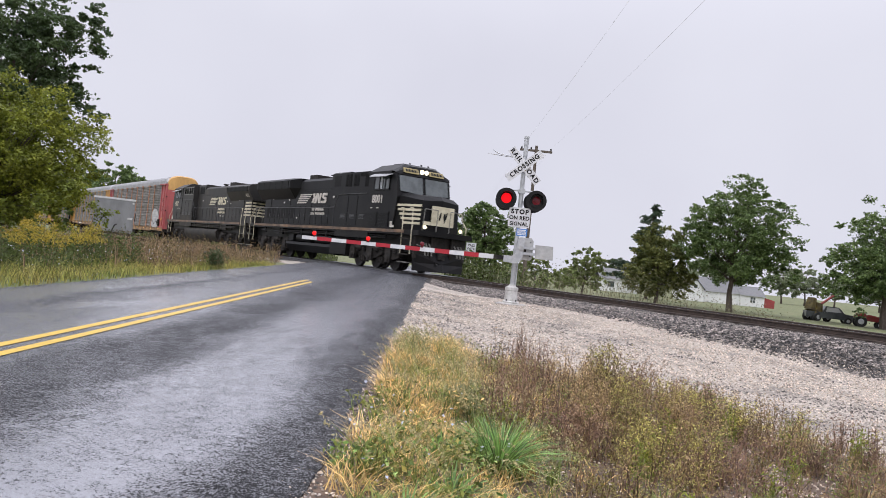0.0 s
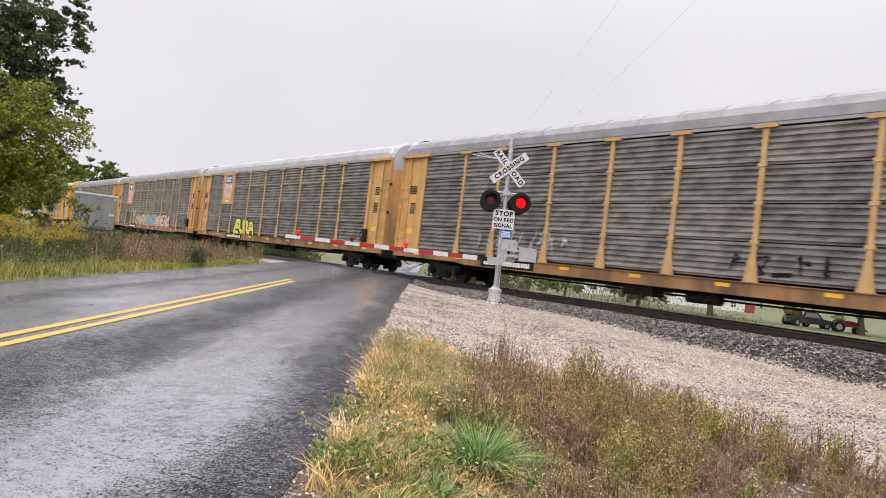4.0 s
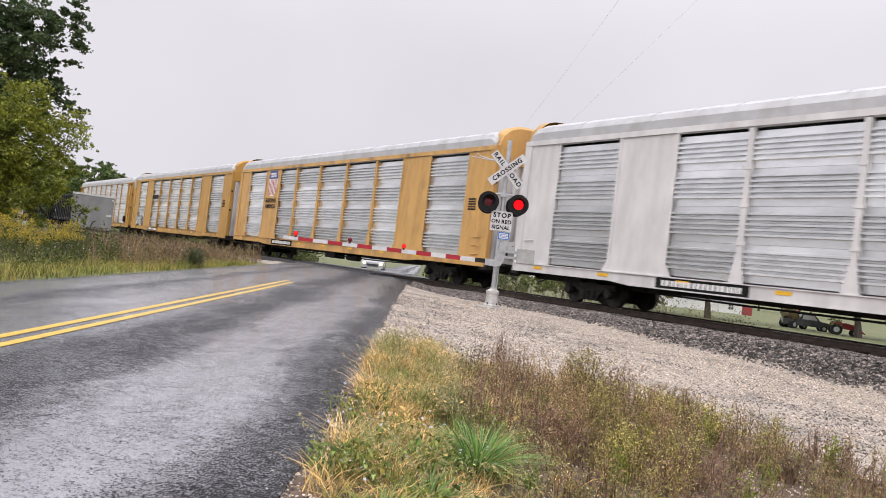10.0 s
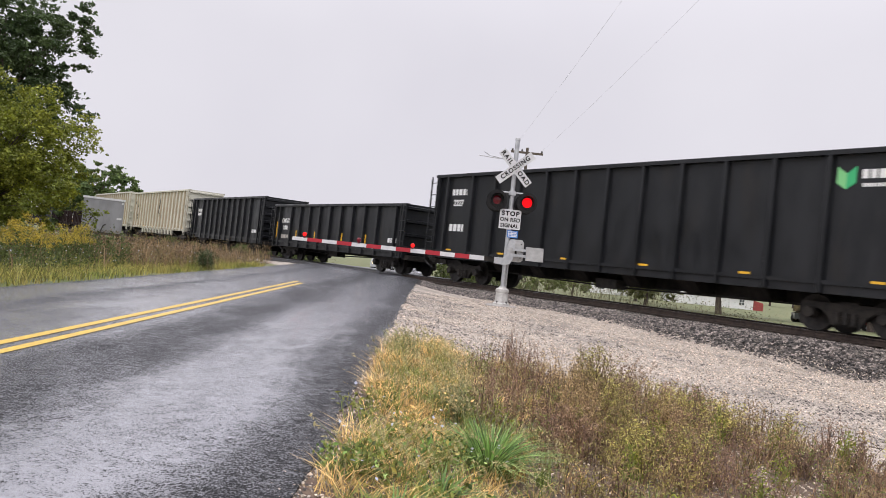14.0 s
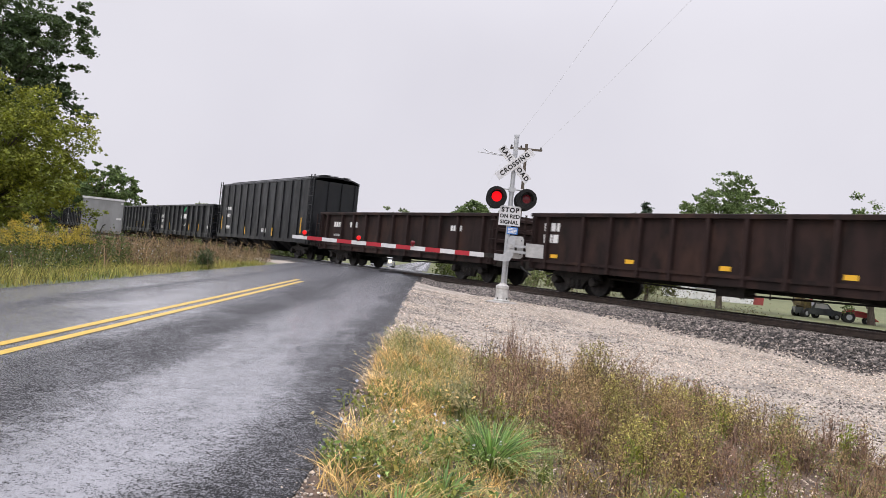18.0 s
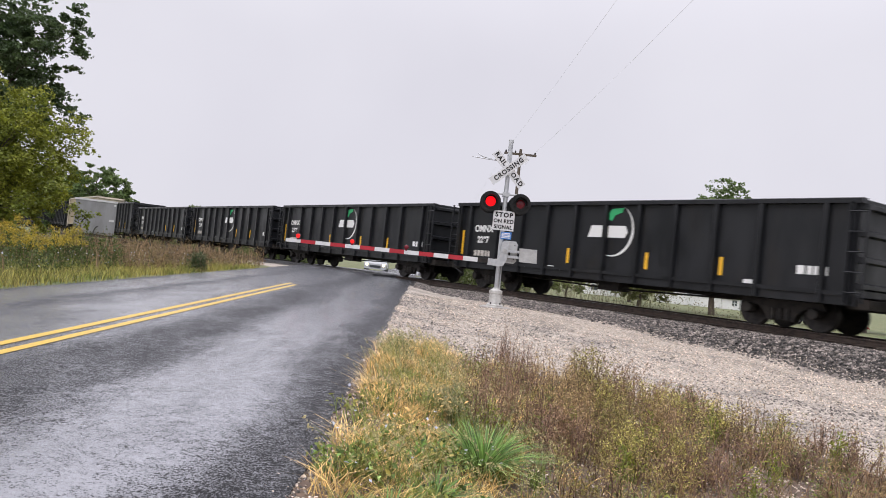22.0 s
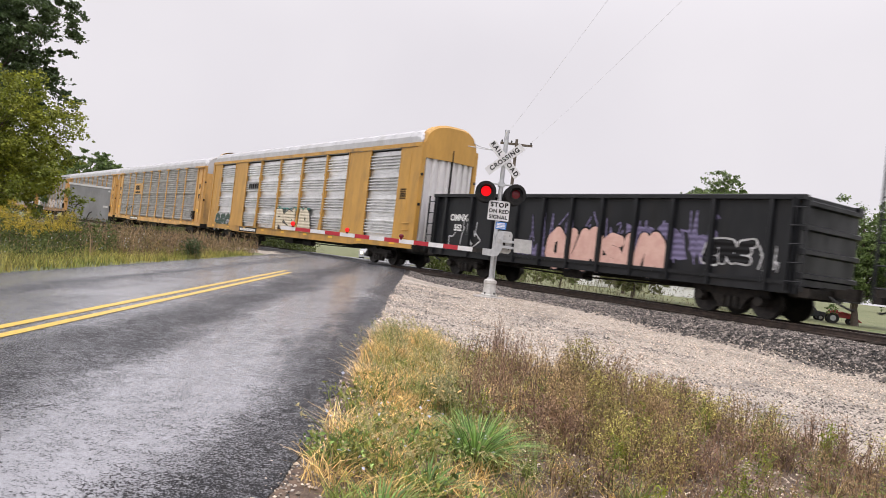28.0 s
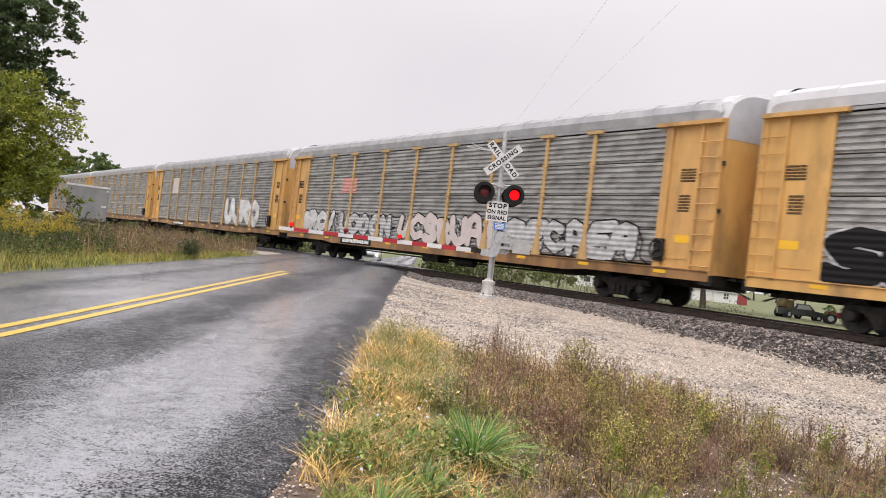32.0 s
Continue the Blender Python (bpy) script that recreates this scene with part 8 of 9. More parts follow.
# beyond the track: reeds and rank growth
x, y = scatter(42000, -8, 34, 12, 66, lambda a, b: 3.6 < off_track(a, b) < 9.5 and not (ROAD_X0 - 1.2 < a < ROAD_X1 + 1.0))
hh = np.array([0.30 + 0.4 * max(0, noise.noise((a * 0.25, b * 0.25, 5))) + 1.3 * smooth(13, 24, U.x * a + U.y * b) for a, b in zip(x, y)])
p = rooted(x, y)
k = GEN.uniform(size=len(p)) < 0.4
v, f, t = blades(p[k], hh[k] * 0.9, 0.018, 0.7)
stuff("reeds", v, f, REED, "grey-green reeds and rank grass beyond the track")
sel = (GEN.uniform(size=len(p)) < 0.6) & np.array(clumped(x, y, 0.5, 17, -0.12))
q = np.repeat(p[sel], 5, axis=0)
q += GEN.normal(scale=0.15, size=q.shape)
q[:, 2] += GEN.uniform(0.2, 1.0, len(q)) * np.repeat(hh[sel], 5) * 1.2
v, f = leaves(q, 0.04, long=2.2)
stuff("rank_weeds", v, f, REED, "olive weeds beyond the track")

# dark scrub beyond the track where it runs away, added to darken the gap under the cars
s_, d_ = GEN.uniform(30, 110, 5200), GEN.uniform(3.2, 7.5, 5200)
x, y = U.x * s_ + N.x * (D_TRACK + d_), U.y * s_ + N.y * (D_TRACK + d_)
on = ~((x > ROAD_X0 - 1.5) & (x < ROAD_X1 + 1.0))
root = rooted(x[on], y[on])
p = np.repeat(root, 9, axis=0) + GEN.normal(scale=0.22, size=(len(root) * 9, 3))
p[:, 2] += GEN.uniform(0.1, 1.5, len(p))
v, f = leaves(p, 0.11, long=1.8)
stuff("scrub", v, f, LEAF_HERB, "dark green scrub along the far side of the track, added to darken the gap under the cars")


def tree(name, label, x, y, h, crown, leaf, n_leaf, size, seed, trunk_r=0.2, z=None, clumps=40, base=0.22, cat="tree", wild=0.35, twig=0.27):
    """Tapered trunk, limbs to every clump, and a crown of leaf clumps inside the given ellipsoids."""
    gen = np.random.default_rng(seed)
    g0 = ground_z(x, y) if z is None else z
    tr = thing(name, label, cat, pose(x, y, g0 - 0.05))
    cs = []
    wsum = sum(e[3] * e[3] * e[4] for e in crown)
    for cx, cy, cz, r, rz in crown:
        k = max(3, int(clumps * r * r * rz / wsum))
        d = gen.normal(size=(k, 3))
        d /= np.linalg.norm(d, axis=1)[:, None]
        d *= (gen.uniform(0.02, 0.95, k) ** 0.40 * (1 + np.clip(gen.normal(0, wild * 0.3, k), -0.5, 0.22)))[:, None]
        cs.append(np.array([cx, cy, cz]) + d * np.array([r, r, rz]))
    cs = np.concatenate(cs)
    m = Mesh()
    steps = 6
    last, lr = Vector((0, 0, 0)), trunk_r * 1.25
    top = max(c[2] for c in cs) * 0.86
    axis = [last.copy()]
    for j in range(1, steps + 1):
        q = Vector((gen.normal(0, 0.12), gen.normal(0, 0.12), top * j / steps))
        r2 = trunk_r * (1 - 0.85 * j / steps)
        m.tube(last, q, lr, 8, r2, cap=j == 1)
        last, lr = q, r2
        axis.append(q)
    part("trunk", m, BARK, tr, smooth=True)
    b = Mesh()
    for c in cs[::4]:
        lo = min(max(base * h, c[2] * 0.55), top * 0.95)
        i = min(int(lo / top * steps), steps - 1)
        s = axis[i].lerp(axis[i + 1], lo / top * steps - i)
        mid = s.lerp(Vector(c), 0.5) + Vector((0, 0, 0.06 * h * 0.3))
        b.tube(s, mid, trunk_r * 0.16, 5, trunk_r * 0.08, cap=False)
        b.tube(mid, Vector(c), trunk_r * 0.08, 4, 0.006, cap=False)
    part("limb", b, BARK, tr)
    rr = np.mean([e[3] for e in crown]) * twig
    mid_c = np.mean([e[:3] for e in crown], axis=0)
    per = max(4, n_leaf // (len(cs) * 7))
    pts = []
    for c in cs:
        out = c - mid_c
        out = out / (np.linalg.norm(out) + 1e-6)
        s = rr * gen.uniform(0.6, 1.2)
        for k in range(7):
            d = gen.normal(size=3) + out * 0.8 + np.array([0, 0, 0.15])
            d /= np.linalg.norm(d)
            d[2] *= 0.7
            ln = s * gen.uniform(0.5, 1.25)
            u = gen.uniform(0.0, 1.0, per)[:, None] ** 0.7
            off = gen.uniform(-1, 1, (per, 3)) * (0.10 * s + 0.30 * ln * (1 - u))
            off[:, 2] *= 0.6
            pts.append(c + d * ln * u + off - np.array([0, 0, 0.12]) * s * u ** 2)
    v, f = leaves(np.concatenate(pts), size, flat=0.35, long=1.5, gen=gen)
    part("crown", card_mesh("crown", v, f, leaf), leaf, tr)
    return tr


# near the road on its far side
tree("roadside_tree", "dense lime-green young tree overhanging goldenrod", -14.0, 24.0, 5.6, [(0, 0, 3.2, 2.7, 2.2), (1.3, -0.2, 2.2, 1.9, 1.6), (-1.5, 0.5, 2.6, 2.4, 2.2), (-3.5, 0.5, 2.8, 2.6, 2.5), (-0.2, -0.4, 4.6, 1.3, 0.9), (-1.2, -0.6, 1.3, 2.3, 1.2), (-4.0, -0.4, 1.4, 2.6, 1.3)], LEAF_LIME, 150000, 0.068, 21, 0.14, clumps=1000)
tree("tall_tree", "tall dark green leafy tree", -20.6, 35.0, 11.5, [(1.0, 0, 9.0, 3.0, 2.6), (2.2, -0.5, 6.6, 2.1, 1.6), (-2.0, 0, 8.0, 3.4, 3.6), (-1.0, 0, 4.5, 3.2, 2.5)], LEAF_DEEP, 60000, 0.12, 22, 0.22, clumps=420, wild=0.7)
tree("distant_tree", "rounded mid-green tree behind the tracks", -52.5, 120, 12, [(0, 0, 7.5, 5.2, 4.5), (-5, 0, 6, 4.5, 4.5), (4, 0, 5.5, 2.6, 2.6)], LEAF_MID, 26000, 0.30, 23, 0.4, clumps=260)
# beyond the track
tree("maple_tree", "broad mid-green maple in a yard", 32.4, 85, 15.8, [(0, 0, 9.0, 5.6, 5.2), (0.4, 0, 13.0, 2.7, 2.8), (-3.5, 0, 7.0, 3.2, 2.6), (4.0, 0, 7.6, 3.2, 2.4), (1.5, 0, 5.0, 4.8, 1.8)], LEAF_MID, 60000, 0.17, 31, 0.34, z=-1.2, clumps=520, wild=0.5)
tree("yard_tree", "dense olive-green rounded tree", 25.0, 88, 9.8, [(0, 0, 5.2, 3.6, 4.0), (1.5, 0, 3.6, 2.8, 2.6), (-1.6, 0, 3.6, 2.6, 2.8)], LEAF_OLIVE, 36000, 0.17, 32, 0.22, z=-1.2, clumps=330)
tree("right_tree", "large deep green tree over the yard", 45.6, 78, 13.8, [(0, 0, 8.0, 4.6, 5.0), (-3.0, 0, 5.6, 3.4, 3.4), (2.5, 0, 7, 4.5, 4.8)] , LEAF_MID, 60000, 0.18, 33, 0.34, z=-1.2, clumps=560, wild=0.5)
tree("garden_tree", "small leafy green tree behind the reeds", 13.2, 70, 5.0, [(0, 0, 3.4, 1.6, 1.9), (-1.2, 0, 2.6, 1.3, 1.4), (1.0, 0, 2.6, 1.2, 1.4)], LEAF_PALE, 15000, 0.14, 34, 0.12, z=-1.2, clumps=140)
tree("shrub_tree", "low leafy shrub behind the gate", 8.2, 66, 3.6, [(0, 0, 2.4, 1.8, 1.3), (-2.0, 0, 2.2, 1.5, 1.2), (2.2, 0, 2.0, 1.4, 1.1)], LEAF_PALE, 13000, 0.14, 35, 0.10, z=-1.2, clumps=120)
tree("mid_tree", "dense dark green tree beyond the crossing", 4.8, 90, 10.6, [(0, 0, 6.2, 3.4, 4.2), (-1.6, 0, 4.4, 2.4, 3.2), (1.8, 0, 4.6, 2.4, 3.4)], LEAF_MID, 34000, 0.18, 36, 0.26, z=-1.2, clumps=330)
tree("dark_tree", "dark round tree in the distance", 34.4, 150, 6.8, [(0, 0, 4.6, 2.6, 2.2)], LEAF_DEEP, 7000, 0.26, 37, 0.2, z=-1.3, clumps=90)
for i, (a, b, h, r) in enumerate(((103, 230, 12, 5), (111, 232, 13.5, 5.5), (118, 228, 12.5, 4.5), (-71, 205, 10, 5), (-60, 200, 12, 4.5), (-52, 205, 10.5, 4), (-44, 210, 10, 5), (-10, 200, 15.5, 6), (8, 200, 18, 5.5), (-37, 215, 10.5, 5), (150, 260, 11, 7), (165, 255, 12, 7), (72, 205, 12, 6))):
    tree("far_tree", "distant green tree on the horizon, leaves paled for haze", a, b, h, [(0, 0, h * 0.62, r, h * 0.36), (-r * 0.5, 0, h * 0.45, r * 0.7, h * 0.26), (r * 0.5, 0, h * 0.45, r * 0.7, h * 0.26)], LEAF_HAZED, 8000, 0.42, 50 + i, 0.3, z=-1.3, clumps=110)


def conifer(x, y, h, z):
    gen = np.random.default_rng(77)
    tr = thing("conifer_tree", "tall ragged blue-green conifer", "tree", pose(x, y, z))
    part("trunk", Mesh().tube((0, 0, 0), (0, 0, h), 0.28, 8, 0.03), BARK, tr, smooth=True)
    b, pts = Mesh(), []
    for i in range(62):
        zz = h * (0.12 + 0.86 * i / 62)
        a, ln = gen.uniform(0, 2 * math.pi), (h - zz) * 0.38 * gen.uniform(0.7, 1.3) + 0.5
        tip = Vector((math.cos(a) * ln, math.sin(a) * ln, zz + 0.1 * ln))
        b.tube((0, 0, zz), tip, 0.05, 4, 0.01, cap=False)
        k = int(95 * ln)
        u = gen.uniform(0.25, 1.05, k)[:, None]
        pts.append(np.array([0, 0, zz]) + u * (np.array(tip) - np.array([0, 0, zz])) + gen.normal(scale=(0.18, 0.18, 0.10), size=(k, 3)))
    part("limb", b, BARK, tr)
    v, f = leaves(np.concatenate(pts), 0.22, flat=0.6, long=2.0, gen=gen)
    part("crown", card_mesh("crown", v, f, NEEDLES), NEEDLES, tr)


conifer(28.4, 105, 13.4, -1.25)

# ---- what stands round about ----
WINDOW_SHEEN = material("window_sky_sheen", (0.50, 0.50, 0.51), (0.42, 0.42, 0.43), 0.38, metal=0.6, scale=2)
WHITE_SIDING = material("white_siding", (0.74, 0.74, 0.73), (0.66, 0.66, 0.65), 0.6, scale=2)
SHINGLE = material("grey_shingle", (0.13, 0.13, 0.135), (0.18, 0.18, 0.18), 0.8, scale=5)
BARN_RED = material("barn_red", (0.30, 0.05, 0.045), (0.24, 0.045, 0.04), 0.7, scale=3)
CAR_WHITE = material("car_white", (0.34, 0.35, 0.36), (0.28, 0.29, 0.30), 0.25, scale=2, coat=0.5)
CAR_DARK = material("car_dark", (0.03, 0.035, 0.04), (0.05, 0.055, 0.06), 0.3, scale=2, coat=0.4)
TRACTOR_RED = material("tractor_red", (0.40, 0.04, 0.04), (0.33, 0.045, 0.04), 0.45, scale=3)
TYRE = material("tyre", (0.02, 0.02, 0.02), (0.03, 0.03, 0.03), 0.85, scale=8)
CRANE_YELLOW = material("machine_yellow", (0.17, 0.13, 0.04), (0.08, 0.06, 0.03), 0.55, scale=3)
POLE_WOOD = material("pole_wood", (0.09, 0.07, 0.055), (0.13, 0.105, 0.085), 0.9, scale=3, stretch=(3, 3, 0.4), bump=0.4)
# wire colour: fading in haze painted in as pale grey
WIRE_HAZED = material("haze_paled_wire", (0.74, 0.74, 0.77), rough=0.6)
STEEL_DARK = material("dark_steel", (0.03, 0.028, 0.026), (0.05, 0.045, 0.04), 0.6, scale=4)

TRAILER_GREY = material("trailer_grey_sheet", (0.30, 0.30, 0.315), (0.24, 0.24, 0.25), 0.5, metal=0.2, scale=2, stretch=(1, 1, 0.4))
# enclosed trailer by the track
gz = ground_z(-21, 48)
tl = thing("cargo_trailer", "enclosed silver-grey cargo trailer parked in weeds", "trailer", pose(-21.1, 48.6, gz, 0, 0, 23.5))
TH = 3.05 - gz
part("body", Mesh().prism([(-1.15, 0.55), (-1.15, TH - 0.12), (-1.05, TH), (1.05, TH), (1.15, TH - 0.12), (1.15, 0.55)], -1.5, 5.0, "y"), TRAILER_GREY, tl)
for i in range(13):
    part("side_panel", Mesh().box(1.15, 1.158, -1.48 + 0.5 * i, -1.01 + 0.5 * i, 0.6, TH - 0.15), TRAILER_GREY, tl)
part("rear_door", Mesh().box(-1.06, 1.06, -1.53, -1.5, 0.62, TH - 0.14), TRAILER_GREY, tl)
part("roof_trim", Mesh().box(-1.2, 1.2, -1.55, -1.48, TH - 0.11, TH + 0.01), SIGN_WHITE, tl, "white roof trim")
part("corner_lamp", Mesh().box(1.0, 1.12, -1.56, -1.53, TH - 0.3, TH - 0.2), SIGN_WHITE, tl)
part("label_plate", Mesh().box(0.80, 1.08, -1.545, -1.53, 1.40, 1.52), SIGN_WHITE, tl, "small pale plate")
for yy in (1.6, 2.5):
    for xx in (-1.05, 1.05):
        part("wheel", Mesh().lathe([(0.10, -0.1), (0.33, -0.1), (0.36, -0.06), (0.36, 0.06), (0.33, 0.1), (0.10, 0.1)], (xx, yy, 0.36), "x", 16), TYRE, tl)
part("chassis", Mesh().box(-1.0, 1.0, -1.45, 4.9, 0.42, 0.56), STEEL_DARK, tl)
for i, (a, b, h) in enumerate(((-18.1, 40.0, 1.35), (-17.4, 40.0, 1.0))):
    z = ground_z(a, b)
    mk = thing("bent_post", "thin dark bent steel post in the weeds", "post", pose(a, b, z - 0.03))
    part("rod", Mesh().path([(0, 0, 0), (0.03, 0, h * 0.7), (0.12, 0, h * 0.94), (0.24, 0, h)], 0.03, 6), STEEL_DARK, mk)

# white farm buildings across the fields
fb = thing("farm_house", "long white farm building with grey roof and red lean-to", "house", pose(42.0, 130, -1.35))
def gable(m, x0, x1, y0, y1, e, r, axis):
    if axis == "x":
        return m.prism([(y0, e), ((y0 + y1) / 2, r), (y1, e), (y1 + 0.25, e - 0.12), ((y0 + y1) / 2, r + 0.12), (y0 - 0.25, e - 0.12)], x0, x1, "x")
    return m.prism([(x0, e), ((x0 + x1) / 2, r), (x1, e), (x1 + 0.25, e - 0.12), ((x0 + x1) / 2, r + 0.12), (x0 - 0.25, e - 0.12)], y0, y1, "y")
part("wall", Mesh().box(0, 3.0, 0, 8, 0, 2.3).prism([(0, 2.3), (1.5, 3.9), (3.0, 2.3)], 0, 8, "y"), WHITE_SIDING, fb)
part("roof", gable(Mesh(), 0, 3.0, -0.3, 8, 2.3, 3.9, "y"), SHINGLE, fb)
part("wall", Mesh().box(3.0, 9.5, 1.0, 8, 0, 2.2), WHITE_SIDING, fb)
part("roof", gable(Mesh(), 2.8, 9.7, 1.0, 8, 2.2, 4.4, "x"), SHINGLE, fb)
part("wall", Mesh().box(9.5, 13.6, 0.5, 6, 0, 2.1), WHITE_SIDING, fb)
part("roof", gable(Mesh(), 9.4, 13.8, 0.5, 6, 2.1, 3.5, "x"), SHINGLE, fb)
part("lean_to", Mesh().prism([(13.6, 0), (15.4, 0), (15.4, 1.5), (13.6, 1.9)], 0.6, 5, "y"), BARN_RED, fb, "red boarded lean-to")
for a, z0 in ((11.6, 0.9),):
    w = part("window", Mesh().box(a - 0.4, a + 0.4, 0.46, 0.5, z0, z0 + 0.9), GLASS_PALED, fb, "small dark window")
    part("frame", Mesh().box(a - 0.04, a + 0.04, 0.43, 0.46, z0, z0 + 0.9).box(a - 0.4, a + 0.4, 0.43, 0.46, z0 + 0.42, z0 + 0.48), WHITE_SIDING, w)
part("door", Mesh().box(1.1, 1.9, -0.04, 0, 0, 1.9), WHITE_SIDING, fb)
part("window", Mesh().box(1.2, 1.8, -0.04, 0, 2.4, 3.0), GLASS_PALED, fb)
h2 = thing("far_house", "low house with a long grey roof and white porch", "house", pose(29.5, 140, -1.3))
part("wall", Mesh().box(0, 7, 0, 7, 0, 2.5), WHITE_SIDING, h2)
part("roof", gable(Mesh(), -0.4, 7.4, 0, 7, 2.5, 4.3, "x"), SHINGLE, h2)
for a in (4.2, 6.0):
    part("porch_post", Mesh().box(a, a + 0.15, -1.6, -1.45, 0, 2.3), WHITE_SIDING, h2)
part("porch_roof", Mesh().box(3.8, 6.6, -1.8, 0, 2.3, 2.45), WHITE_SIDING, h2)
part("window", Mesh().box(1.2, 2.4, -0.04, 0, 1.0, 2.0), GLASS_PALED, h2)


def wheel4(car, r, xs, ys, w, mat=TYRE):
    for a in xs:
        for b in ys:
            wh = part("wheel", Mesh().lathe([(r * 0.5, -w / 2), (r * 0.92, -w / 2), (r, -w / 4), (r, w / 4), (r * 0.92, w / 2), (r * 0.5, w / 2)], (a, b, r), "y", 16), mat, car)
            part("hub", Mesh().lathe([(r * 0.1, -w / 2 - 0.01), (r * 0.5, -w / 2), (r * 0.5, w / 2), (r * 0.1, w / 2 + 0.01)], (a, b, r), "y", 10), GALVANISED, wh)


# flatbed with a small crane, dark pickup, red tractor in the yard
tz = -1.2
pk = thing("pickup_truck", "dark pickup truck with a pale windscreen in the yard", "truck", pose(43.6, 85, tz, 0, 0, -14))
part("body", Mesh().prism([(-2.6, 0.45), (2.6, 0.45), (2.65, 0.95), (1.3, 1.1), (-2.6, 1.1)], -0.9, 0.9, "y"), CAR_DARK, pk)
part("cab", Mesh().prism([(-0.9, 1.1), (1.3, 1.1), (0.7, 1.75), (-0.6, 1.78)], -0.8, 0.8, "y"), CAR_DARK, pk)
# pale metal in place of glass stands for reflected sky
part("windscreen", Mesh().prism([(1.24, 1.16), (0.74, 1.68), (0.78, 1.70), (1.30, 1.16)], -0.72, 0.72, "y"), WINDOW_SHEEN, pk, "windscreen paled for reflected sky")
part("side_window", Mesh().prism([(-0.6, 1.18), (1.0, 1.18), (0.62, 1.66), (-0.5, 1.68)], -0.812, -0.80, "y"), WINDOW_SHEEN, pk)
wheel4(pk, 0.38, (-1.7, 1.7), (-0.82, 0.82), 0.24)
cr = thing("loader_crane", "old yellow loader with a raised boom", "machine", pose(42.4, 85.5, tz, 0, 0, 20))
part("body", Mesh().box(-1.0, 0.9, -0.8, 0.8, 0.5, 1.2).prism([(-0.8, 1.2), (0.2, 1.2), (0.1, 2.0), (-0.6, 2.1)], -0.6, 0.6, "y"), CRANE_YELLOW, cr)
part("boom", Mesh().path([(-0.2, 0, 1.6), (0.4, 0, 1.9), (2.2, 0, 3.0)], 0.13, 6), BARN_RED, cr, "raised rusty boom")
part("bucket", Mesh().prism([(-1.4, 1.3), (-0.8, 1.2), (-0.7, 2.5), (-1.0, 2.6)], -0.5, 0.5, "y"), CRANE_YELLOW, cr)
wheel4(cr, 0.5, (-0.7, 0.7), (-0.75, 0.75), 0.35)
tc = thing("farm_tractor", "small red farm tractor", "tractor", pose(45.0, 80, tz, 0, 0, -20))
part("hood", Mesh().prism([(-0.2, 0.7), (1.5, 0.65), (1.5, 1.15), (0.2, 1.35), (-0.2, 1.3)], -0.35, 0.35, "y"), TRACTOR_RED, tc)
part("fender", Mesh().prism([(-1.2, 1.0), (-0.9, 1.45), (-0.3, 1.45), (-0.1, 1.0)], -0.85, -0.5, "y"), TRACTOR_RED, tc)
part("fender", Mesh().prism([(-1.2, 1.0), (-0.9, 1.45), (-0.3, 1.45), (-0.1, 1.0)], 0.5, 0.85, "y"), TRACTOR_RED, tc)
part("seat", Mesh().box(-0.85, -0.45, -0.22, 0.22, 0.95, 1.1).box(-0.9, -0.8, -0.22, 0.22, 1.1, 1.5), CAR_DARK, tc)
part("steering_wheel", Mesh().lathe([(0.17, 0), (0.2, 0.02), (0.17, 0.04)], (-0.15, 0, 1.45), "z", 12), CAR_DARK, tc)
part("loader_arm", Mesh().path([(-0.1, -0.5, 1.2), (1.2, -0.5, 1.1), (2.1, -0.5, 0.4)], 0.06, 6).path([(-0.1, 0.5, 1.2), (1.2, 0.5, 1.1), (2.1, 0.5, 0.4)], 0.06, 6), TRACTOR_RED, tc)
wheel4(tc, 0.6, (-0.7,), (-0.75, 0.75), 0.35)
wheel4(tc, 0.38, (1.1,), (-0.6, 0.6), 0.22)

# a car waits on the road beyond the crossing
wz = road_z(62)
wc = thing("waiting_car", "silver-grey car with lit headlights waiting beyond the crossing", "car", pose(-4.1, 62, wz))
part("body", Mesh().add([(-0.88, 0, 0.3), (0.88, 0, 0.3), (0.92, 0.1, 0.75), (-0.92, 0.1, 0.75), (-0.85, 1.3, 1.02), (0.85, 1.3, 1.02), (-0.92, 4.5, 0.95), (0.92, 4.5, 0.95), (-0.88, 4.5, 0.3), (0.88, 4.5, 0.3)], [(0, 1, 2, 3), (3, 2, 5, 4), (4, 5, 7, 6), (6, 7, 9, 8), (0, 3, 4, 6, 8), (1, 9, 7, 5, 2), (0, 8, 9, 1)]), CAR_WHITE, wc)
part("cabin", Mesh().add([(-0.8, 1.3, 1.0), (0.8, 1.3, 1.0), (-0.62, 2.1, 1.5), (0.62, 2.1, 1.5), (-0.62, 3.4, 1.52), (0.62, 3.4, 1.52), (-0.8, 4.3, 0.97), (0.8, 4.3, 0.97)], [(2, 3, 5, 4), (4, 5, 7, 6), (0, 2, 4, 6), (1, 7, 5, 3), (0, 1, 3, 2)]), CAR_WHITE, wc)
part("windscreen", Mesh().add([(-0.74, 1.34, 1.04), (0.74, 1.34, 1.04), (-0.6, 2.04, 1.47), (0.6, 2.04, 1.47), (-0.74, 1.32, 1.06), (0.74, 1.32, 1.06), (-0.6, 2.02, 1.49), (0.6, 2.02, 1.49)], [(0, 1, 3, 2), (4, 6, 7, 5), (0, 4, 5, 1), (1, 5, 7, 3), (3, 7, 6, 2), (2, 6, 4, 0)]), GLASS_PALED, wc)
